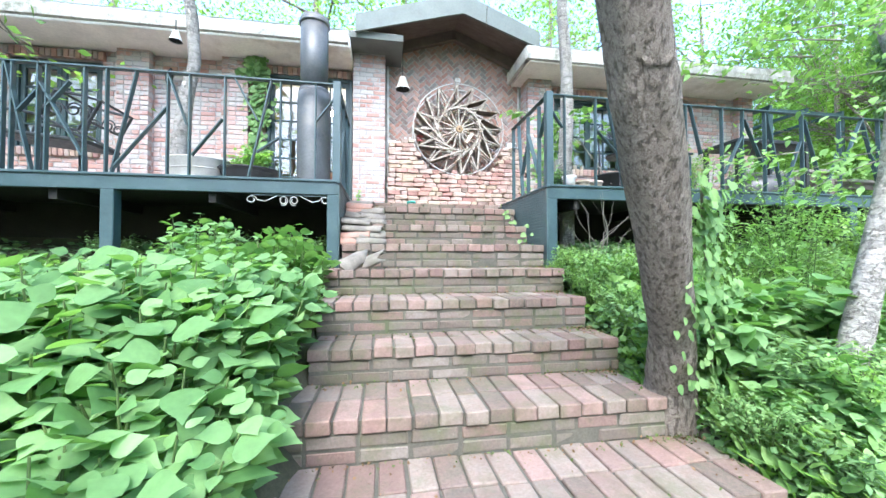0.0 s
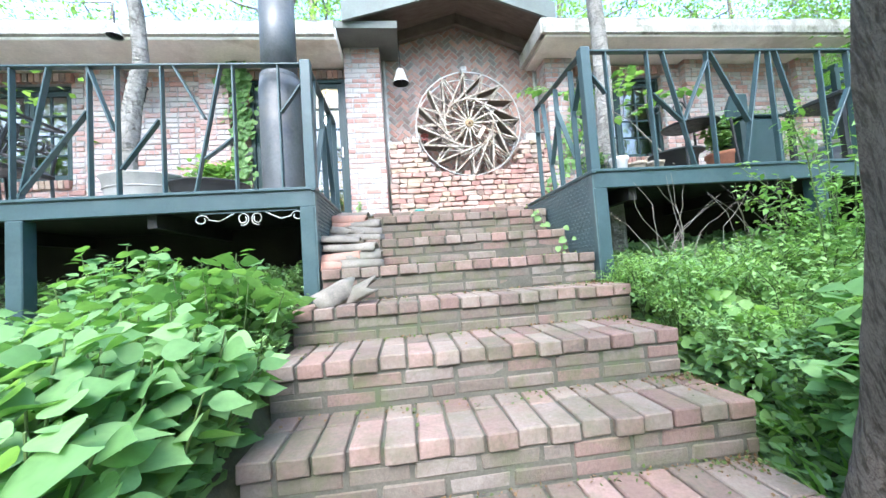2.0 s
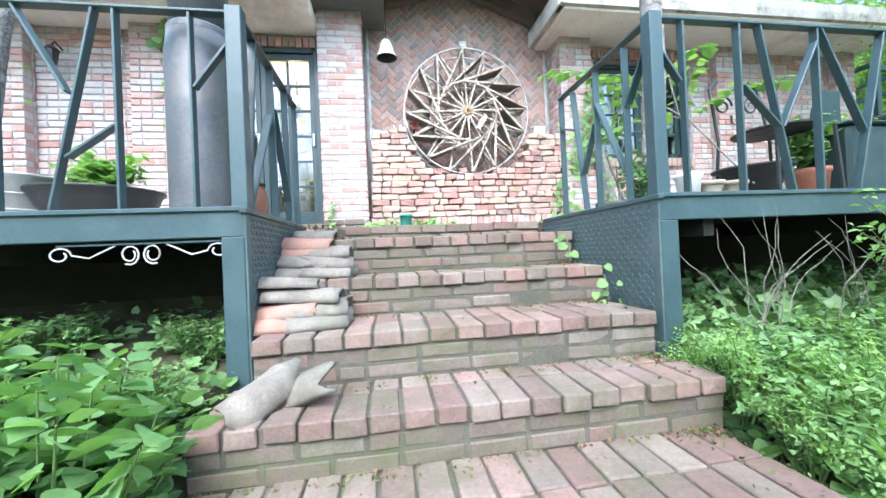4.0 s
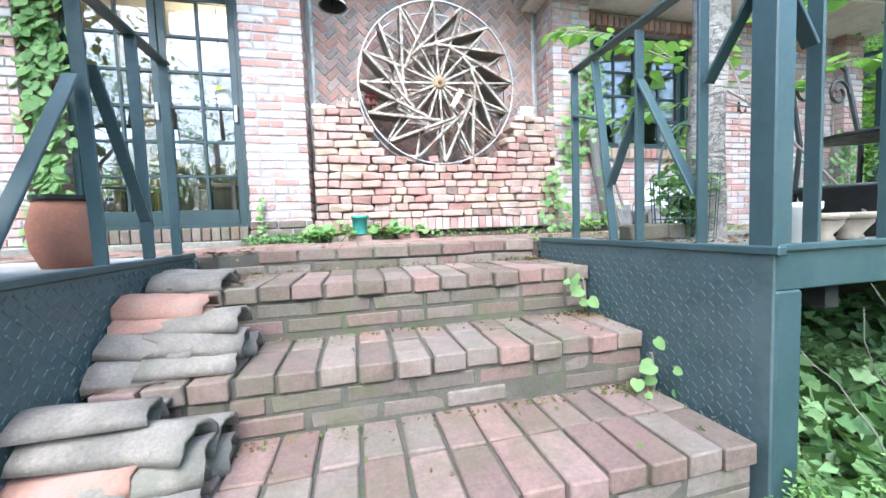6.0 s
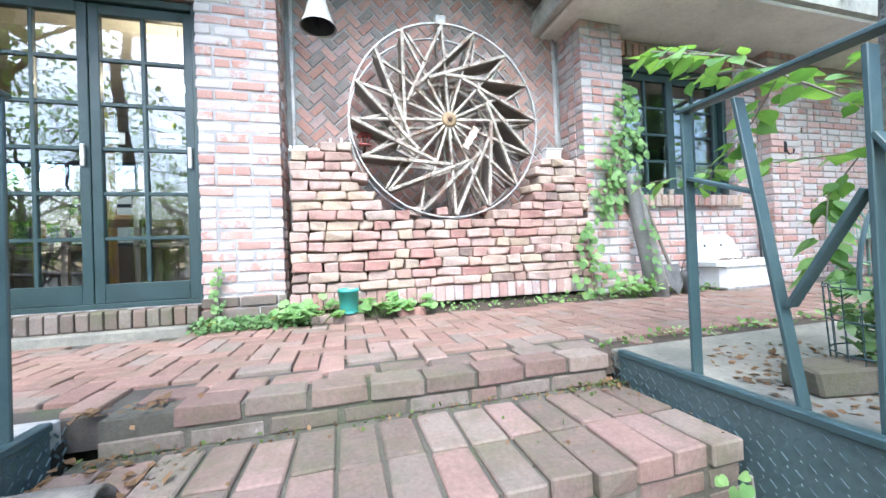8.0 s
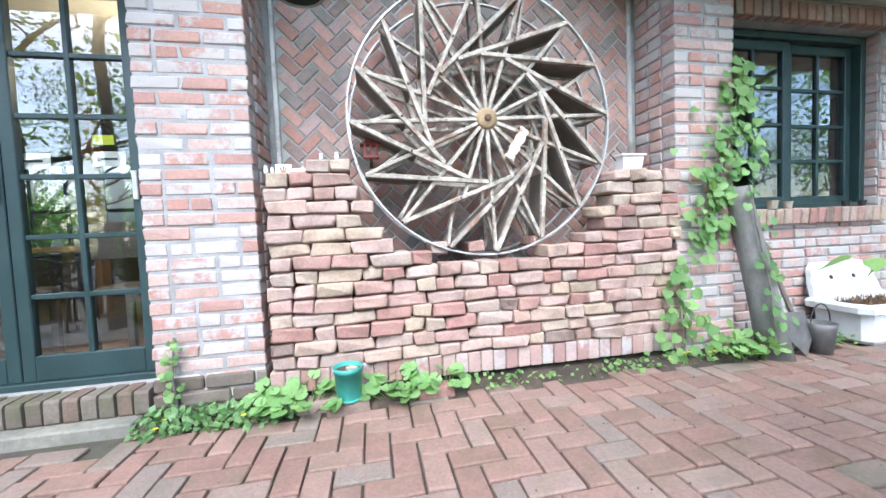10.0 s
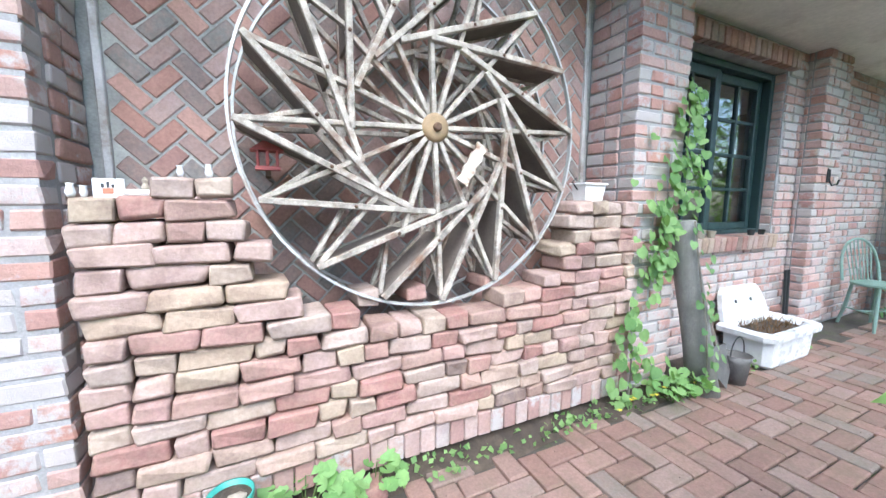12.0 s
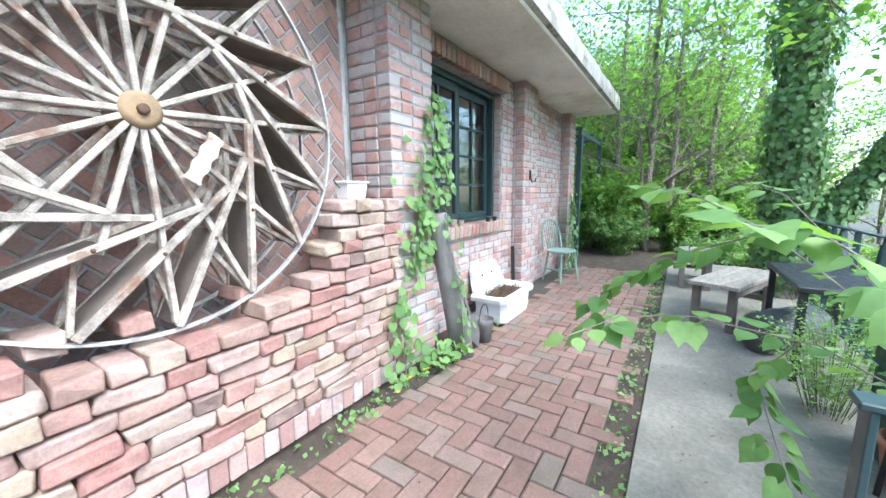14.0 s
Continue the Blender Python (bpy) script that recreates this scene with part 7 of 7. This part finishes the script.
def tree(name, trunk, radii, label, bark, leaf_n, leaf_size, material=None, reach=1.9, limbs=6, spread=0.35, first=0.45, depth=2, droop=0.0, low=-9.0):
    """trunk: points of the stem; limbs leave it from the share `first` upwards."""
    t = thing(name, label, "tree", group="trees")
    bm = bmesh.new()
    pts = [Vector(p) for p in trunk]
    fine, rad = [], []
    for i in range(len(pts) - 1):
        for k in range(4):
            u = k / 4
            fine.append(pts[i].lerp(pts[i + 1], u))
            rad.append(radii[i] + (radii[i + 1] - radii[i]) * u)
    fine.append(pts[-1])
    rad.append(radii[-1])
    smooth_pts, smooth_rad = [], []
    for i in range(len(fine) - 1):
        for k in range(3 if radii[1] > 0.11 else 1):
            smooth_pts.append(fine[i].lerp(fine[i + 1], k / 3))
            smooth_rad.append((rad[i] + (rad[i + 1] - rad[i]) * k / 3) * (1 + 0.05 * noise.noise(Vector((0, k + i * 3.0, 1.7)) * 0.35)))
    tube(bm, smooth_pts + [fine[-1]], smooth_rad + [rad[-1]], 28 if radii[1] > 0.11 else 14, 0.16)
    part("trunk", bm, bark, t, smooth=True)
    tips = []
    for k in range(limbs):
        i = int(len(fine) * (first + (1 - first) * (k + 0.5) / limbs))
        i = min(i, len(fine) - 1)
        a = k * 2.4 + rng.uniform(-0.4, 0.4)
        bm = bmesh.new()
        limb(bm, fine[i], Vector((math.cos(a), math.sin(a), rng.uniform(0.1, 0.7))).normalized(), reach * rng.uniform(0.8, 1.2), max(0.02, rad[i] * 0.5), depth, tips, droop=droop)
        part("limb", bm, bark, t, smooth=True)
    c = np.array([tuple(p) for p, _ in tips])
    pick = rng.integers(0, len(c), leaf_n)
    P = c[pick] + rng.normal(size=(leaf_n, 3)) * spread * (1, 1, 0.55)
    clear = ~((P[:, 0] > -6.0) & (P[:, 0] < 2.7) & (P[:, 1] < 6.4) & (P[:, 2] < 4.4) & (P[:, 1] > 2.2)) & ~((P[:, 0] > -4.5) & (P[:, 0] < 1.9) & (P[:, 1] < 2.3) & (P[:, 2] < 2.6) & (P[:, 1] > -2.5)) & (P[:, 2] > low)
    P = P[clear]
    leaf_n = len(P)
    part("crown", leaves("crown", P, unit(leaf_n) * (1, 1, 0.45) + (0, 0, -0.25), unit(leaf_n) * 0.7 + (0, 0, 1), rng.uniform(0.6, 1.25, leaf_n) * leaf_size, material or L_TREE, SMALL, 1.0), None, t)
    return t


def plant_tree(base, places):
    for i, (x, y, s, first) in enumerate(places):
        m = Matrix.LocRotScale((x, y, land(x, y) - 0.1), Euler((0, 0, rng.uniform(0, 6.28))), None)
        ob = base if first else copy_thing(base, m)
        ob.matrix_basis = m
        ob.scale = (s, s, s)


# the leaning tree by the steps
leaning = tree("leaning_tree", [(1.57, 1.82, -1.7), (1.54, 1.75, -1.36), (1.44, 1.63, -1.08), (1.2, 1.4, -0.62), (0.96, 1.2, -0.12), (0.81, 1.08, 0.3), (0.87, 0.87, 1.2), (1.2, 0.7, 2.4), (1.4, 0.8, 4.2)], [0.16, 0.118, 0.102, 0.104, 0.116, 0.117, 0.115, 0.105, 0.06],
     "thick leaning grey-brown tree trunk beside the steps", BARK, 2600, 0.1, reach=2.0, limbs=7, first=0.72, spread=0.3)
knot = bmesh.new()
lathe(knot, [(0.055, -0.03), (0.05, 0.008), (0.036, 0.02), (0.024, 0.012), (0.014, -0.02)], 16, sx=1.2)
bmesh.ops.transform(knot, matrix=pose(0.905, 1.075, 0.0, 78, 0, -14), verts=knot.verts)
part("knot", knot, BARK, leaning, "dark healed branch scar", True)
tree("slanting_tree", [(2.3, 1.5, -1.6), (2.46, 1.55, -1.15), (2.64, 1.58, -0.76), (2.95, 1.66, -0.2), (3.4, 1.85, 0.6), (3.8, 2.3, 1.7), (4.0, 2.8, 3.4)], [0.085, 0.07, 0.062, 0.058, 0.055, 0.05, 0.03],
     "slender slanting grey tree among the bushes", BARK_PALE, 3600, 0.08, reach=1.3, limbs=6, first=0.8, spread=0.3, droop=0.05)
tree("deck_tree", [(-2.1, 4.12, -0.09), (-2.1, 4.12, 0.0), (-2.09, 4.12, 0.5), (-2.02, 4.12, 1.0), (-1.95, 4.12, 1.35), (-1.97, 4.1, 1.8), (-2.1, 4.0, 2.8), (-2.0, 3.9, 4.5)], [0.085, 0.082, 0.075, 0.07, 0.06, 0.055, 0.05, 0.03],
     "slim grey tree growing through the deck", BARK_PALE, 3600, 0.085, reach=1.4, limbs=7, first=0.88, spread=0.3)
tree("deck_tree", [(2.12, 3.93, -0.7), (2.11, 3.93, 0.0), (2.1, 3.93, 0.5), (2.13, 3.93, 1.0), (2.12, 3.92, 1.5), (2.06, 3.9, 2.2), (2.1, 3.85, 4.2)], [0.085, 0.082, 0.078, 0.074, 0.07, 0.06, 0.04],
     "grey-barked tree growing through the deck", BARK_PALE, 1800, 0.085, reach=1.5, limbs=7, first=0.86, spread=0.3)
kinds = [tree("woodland_tree", [(0, 0, 0), (0.1, 0.05, 1.5), (0.05, -0.1, 3.2), (0.2, 0.0, 5.2), (0.3, 0.1, 7.6)], [0.15, 0.125, 0.11, 0.085, 0.03], "tall woodland tree with a light green crown", BARK, 6400, 0.115, reach=2.3, limbs=13, first=0.28, spread=0.42),
         tree("woodland_tree", [(0, 0, 0), (-0.15, 0.1, 1.2), (0.1, 0.2, 2.8), (0.0, 0.1, 4.6), (0.25, -0.1, 6.4)], [0.12, 0.1, 0.085, 0.07, 0.03], "woodland tree with spreading branches and fresh leaves", BARK, 6400, 0.105, reach=2.2, limbs=13, first=0.25, spread=0.4),
         tree("woodland_tree", [(0, 0, 0), (0.05, 0.0, 2.0), (0.0, 0.15, 4.2), (0.1, 0.1, 6.5), (0.0, 0.1, 9.0)], [0.2, 0.17, 0.14, 0.1, 0.04], "tall woodland tree with a high open crown", BARK, 6400, 0.12, reach=2.6, limbs=12, first=0.32, spread=0.45)]
spots = [[], [], []]
grid = [(-8.5, 12.5), (-5.2, 11.8), (-2.4, 12.6), (0.4, 11.9), (3.0, 12.4), (5.8, 11.6), (8.6, 11.4), (-7, 16), (-3, 16.5), (1, 16), (5, 16.2), (9, 15),
        (10.8, 10.4), (19.5, 8.6), (21.5, 5.2), (16.5, 9.4), (16.8, 6.0), (20, 2.0), (24.5, 1.5), (22, -2.0), (14.5, 13.5), (26, 4.5), (12.2, -0.6), (15.0, -3.5),
        (8.5, -6.5), (12.5, -5.2), (-6.2, 0.4), (-8.5, 2.6), (-9.8, 6.0), (-5.6, -9.6), (-1.8, -14.2), (4.2, -13.4), (7.6, -9.4), (-9.6, -5.4), (11.5, -7.5), (-11, -1)]
for i, (x, y) in enumerate(grid):
    spots[i % 3].append((x, y, rng.uniform(0.8, 1.1), not spots[i % 3]))
for base, places in zip(kinds, spots):
    plant_tree(base, places)
slim = tree("slender_tree", [(0, 0, 0), (0.04, -0.02, 1.2), (0.0, 0.03, 2.4), (0.08, 0.0, 3.8), (0.05, 0.05, 5.6)], [0.075, 0.065, 0.055, 0.045, 0.02], "slender woodland tree with thin branches and small leaves", BARK, 4600, 0.08, reach=1.6, limbs=14, first=0.2, spread=0.38, depth=2)
plant_tree(slim, [(9.6, 5.1, 1.15, True), (9.9, 4.72, 0.95, False), (10.6, 5.9, 1.0, False), (11.4, 4.0, 1.1, False), (12.2, 5.6, 1.2, False), (13.0, 8.4, 1.2, False)])
thicket = fine_shrub(3.4, 1.5, 15000, 0.1, L_TREE, "tall dense thicket of young woodland growth", "thicket", stem=0.009)
scatter(thicket, [(12.8, 6.4, 0.9), (13.2, 4.6, 0.85), (13.6, 8.6, 1.0), (15.0, 6.8, 1.5), (15.2, 4.4, 1.5), (15.4, 9.6, 1.6), (14.6, 2.4, 1.2), (18.0, 7.6, 1.9), (18.4, 3.6, 1.9), (17.4, 11.4, 1.9), (11.6, 10.4, 1.2), (22.0, 5.5, 2.4), (22.0, 10.0, 2.4),
                  (-13.0, -9.0, 2.0), (-9.5, -11.5, 2.1), (-6.0, -12.6, 2.2), (-2.6, -13.5, 2.1), (1.2, -13.2, 2.2), (4.8, -12.6, 2.1), (8.6, -11.6, 2.0), (12.0, -9.5, 1.9), (-15.0, -5.0, 1.9)])
hedge = [fine_shrub(1.7, 0.95, 4200, 0.12, L_TREE, "dense woodland bush with fresh green leaves", "bush"), fine_shrub(1.2, 0.9, 3600, 0.1, L_FERN, "rounded woodland bush with small leaves", "bush")]
scatter(hedge[0], [(8.4, 6.9, 1.0), (9.4, 5.9, 1.0), (9.8, 4.6, 0.95), (9.6, 7.4, 1.2), (10.8, 5.4, 1.2), (10.9, 3.5, 1.1), (9.0, 8.6, 1.2), (12.0, 6.2, 1.5), (12.4, 4.0, 1.4), (11.8, 8.6, 1.5), (10.0, 2.2, 1.0), (-5, 10.9, 1.0), (-2.5, 11.2, 0.8), (-1, 10.9, 1.0), (3, 10.9, 1.0), (6, 10.9, 1.0), (14, 2.0, 1.5)])
scatter(hedge[1], [(8.7, 5.5, 0.7), (8.9, 6.4, 0.9), (9.1, 3.9, 0.85), (8.5, 2.6, 1.0), (7.6, 2.0, 1.1), (6.6, 1.6, 1.0), (7.4, 0.6, 1.2), (9.6, 0.6, 1.3), (5.4, 1.2, 1.0), (11.5, 1.5, 1.3), (-6.5, 1.4, 1.0), (-7.4, 2.6, 1.0), (4.4, 0.6, 0.9)])


def overhang():
    """Low boughs of the slanting tree that hang before the deck."""
    t = thing("hanging_bough", "light green leafy bough hanging beside the steps", "branch", group="hanging boughs")
    P, A = [], []
    for k in range(16):
        bm = bmesh.new()
        root = Vector((2.9 + rng.uniform(0, 0.8), 1.75 + rng.uniform(-0.1, 0.4), rng.uniform(-0.1, 1.5)))
        d = Vector((-1, rng.uniform(-0.15, 0.35), rng.uniform(-0.25, 0.15))).normalized()
        pts = [root + d * s + Vector((0, 0, -0.12 * s * s)) for s in np.linspace(0, rng.uniform(0.5, 1.15), 7)]
        tube(bm, pts, [0.007, 0.006, 0.005, 0.004, 0.003, 0.002, 0.001], 5)
        part("twig", bm, TWIG, t)
        for j in range(90):
            i = rng.integers(1, 6)
            P.append(pts[i].lerp(pts[i + 1], rng.random()) + Vector(rng.normal(size=3)) * 0.06)
            A.append(d + Vector(rng.normal(size=3)) * 0.8 + Vector((0, 0, -0.3)))
    n = len(P)
    part("foliage", leaves("foliage", P, A, unit(n) * 0.4 + (0, -0.2, 1), rng.uniform(0.035, 0.075, n), L_LIGHT, LEAF, 0.8), None, t)


overhang()


def ivy_tree():
    t = tree("ivy_tree", [(6.5, 3.4, -1.0), (6.5, 3.44, 0.4), (6.52, 3.47, 1.2), (6.55, 3.5, 2.4), (6.65, 3.5, 4.0), (6.8, 3.5, 5.4)], [0.2, 0.17, 0.16, 0.14, 0.1, 0.04], "old tree wrapped in dark ivy behind the deck", BARK, 3600, 0.13, reach=1.8, limbs=8, first=0.6)
    bm = bmesh.new()
    arm = [(6.5, 3.25, 0.8), (6.5, 2.95, 1.3), (6.5, 2.5, 1.95), (6.5, 1.9, 2.7), (6.6, 1.2, 3.4)]
    tube(bm, arm, [0.12, 0.11, 0.1, 0.08, 0.05], 10, 0.15)
    part("side_limb", bm, BARK, t, smooth=True)
    P, U = [], []
    lines = [([(6.5, 3.44, 0.2), (6.52, 3.47, 1.2), (6.55, 3.5, 2.4), (6.65, 3.5, 4.0)], 11000, 0.26), (arm, 5000, 0.17)]
    for line, n, r in lines:
        line = np.array(line)
        u = rng.random(n) * (len(line) - 1)
        i = u.astype(int)
        p = line[i] + (line[i + 1] - line[i]) * (u - i)[:, None]
        d = unit(n) * (1, 1, 0.5)
        swell = np.array([1 + 0.45 * noise.noise(Vector(v) * 2.6) for v in p + d * r])
        P.append(p + d * (r * swell * rng.uniform(0.75, 1.25, n))[:, None])
        U.append(d)
    P, U = np.concatenate(P), np.concatenate(U)
    part("ivy", leaves("ivy", P, unit(len(P)) * 0.6 + (0, 0, -1), U, rng.uniform(0.045, 0.085, len(P)), L_IVY, SMALL, 1.3), None, t, "dark green ivy sheath")


ivy_tree()


# ---- sapling beside the deck corner, with broad leaves over the rail ----
def sapling():
    s = thing("sapling", "young broad-leaved sapling leaning over the railing", "sapling")
    twigs = [[(2.4, 3.5, 0.1), (2.25, 3.8, 0.6), (2.05, 4.05, 0.9), (1.75, 4.18, 1.08), (1.45, 4.24, 1.1)],
             [(2.2, 3.8, 0.6), (2.3, 4.12, 0.76), (2.29, 4.45, 0.8), (2.18, 4.66, 0.8), (1.95, 4.8, 0.77)],
             [(2.05, 4.05, 0.9), (2.15, 4.3, 1.12), (2.2, 4.5, 1.24), (2.1, 4.66, 1.26)],
             [(2.32, 4.16, 0.76), (2.32, 4.26, 0.62), (2.22, 4.22, 0.48), (2.1, 4.17, 0.32)],
             [(2.2, 3.8, 0.6), (2.35, 4.05, 1.0), (2.55, 4.2, 1.22), (2.75, 4.3, 1.28)],
             [(1.75, 4.18, 1.08), (1.68, 4.3, 1.16), (1.6, 4.42, 1.18)],
             [(2.2, 3.8, 0.6), (2.1, 3.6, 0.8), (2.0, 3.42, 0.85), (1.9, 3.35, 0.8)],
             [(2.2, 3.8, 0.6), (2.45, 3.65, 0.75), (2.7, 3.5, 0.75)],
             [(2.15, 4.3, 1.12), (2.4, 4.42, 1.2), (2.7, 4.45, 1.2), (2.95, 4.42, 1.15)],
             [(2.15, 4.3, 1.12), (2.3, 4.5, 1.02), (2.36, 4.68, 0.9), (2.36, 4.82, 0.76)]]
    bm = bmesh.new()
    P, A, U, S = [], [], [], []
    for k, line in enumerate(twigs):
        pts = [Vector(p) for p in line]
        tube(bm, pts, [(0.0065 if k == 0 else 0.003) * (1 - 0.7 * i / len(pts)) for i in range(len(pts))], 6)
        count = 15 if k in (2, 4, 5, 8) else 28
        for j in range(count):
            u = (0.35 if k == 0 else 0.12) + (0.88 if k else 0.65) * min(1.0, max(0.0, (j + rng.uniform(-0.8, 0.8)) / (count - 1)))
            q = u * (len(pts) - 1)
            i = min(int(q), len(pts) - 2)
            p = pts[i].lerp(pts[i + 1], q - i)
            d = (pts[i + 1] - pts[i]).normalized()
            side = d.cross(Vector((0, 0, 1))).normalized() * (1 if j % 2 else -1)
            a = d * rng.uniform(0.1, 0.9) + side * rng.uniform(0.5, 1.0) + Vector((0, 0, rng.uniform(-0.6, 0.2)))
            P.append(p + a * rng.uniform(0.008, 0.03))
            A.append(a)
            U.append(Vector((0, 0, 1)) + Vector(rng.normal(size=3)) * 0.3)
            S.append(rng.uniform(0.042, 0.085) * (1.25 if k in (2, 4, 5, 8, 9) else 1.35 if k in (1, 3) else 1.1))
    part("branchwork", bm, TWIG, s)
    part("foliage", leaves("foliage", P, A, U, S, L_SAPLING, LEAF, 1.2), None, s)


sapling()


def potted(at, h, r, n, size, mat, label, shape=LEAF):
    p = fine_shrub(h, r, n, size, mat, label, "pot_plant", shape, 0.9, 0.0018)
    p.location = at


potted((1.98, 3.93, 0.05), 0.28, 0.14, 120, 0.04, L_IVY, "dark leafy plant round the tree foot")
potted((2.95, 3.6, 0.17), 0.32, 0.18, 200, 0.06, L_FERN, "small bushy plant in a terracotta pot")
potted((-1.32, 3.9, 0.12), 0.25, 0.16, 180, 0.06, L_LIGHT, "pale green plant in the black pan")
potted((-1.72, 4.3, 0.0), 0.35, 0.16, 200, 0.05, L_FERN, "small plant on the deck beside the tub")
potted((3.5, 3.75, 0.0), 0.62, 0.42, 2400, 0.026, L_LIGHT, "airy pale green potted herb on the deck", SMALL)


def dry_twigs(x, y, seed):
    t = thing("dry_branch", "bare pale dead branches hanging at the deck edge", "branch")
    g = np.random.default_rng(seed)
    for k in range(11):
        bm = bmesh.new()
        p = Vector((x + g.normal() * 0.1, y + g.normal() * 0.04, -0.75))
        pts = [p]
        d = Vector((g.normal() * 0.4, -0.05, 1)).normalized()
        for _ in range(7):
            d = (d + Vector((g.normal() * 0.35, g.normal() * 0.08, 0.1))).normalized()
            p = p + d * 0.1
            pts.append(p)
        tube(bm, pts, [0.0035 * (1 - 0.1 * i) for i in range(8)], 5)
        part("twig", bm, TWIG, t)


dry_twigs(2.15, 3.2, 3)
dry_twigs(2.85, 3.2, 5)


# ---- brick steps and paving ----
build_steps()
build_patio()
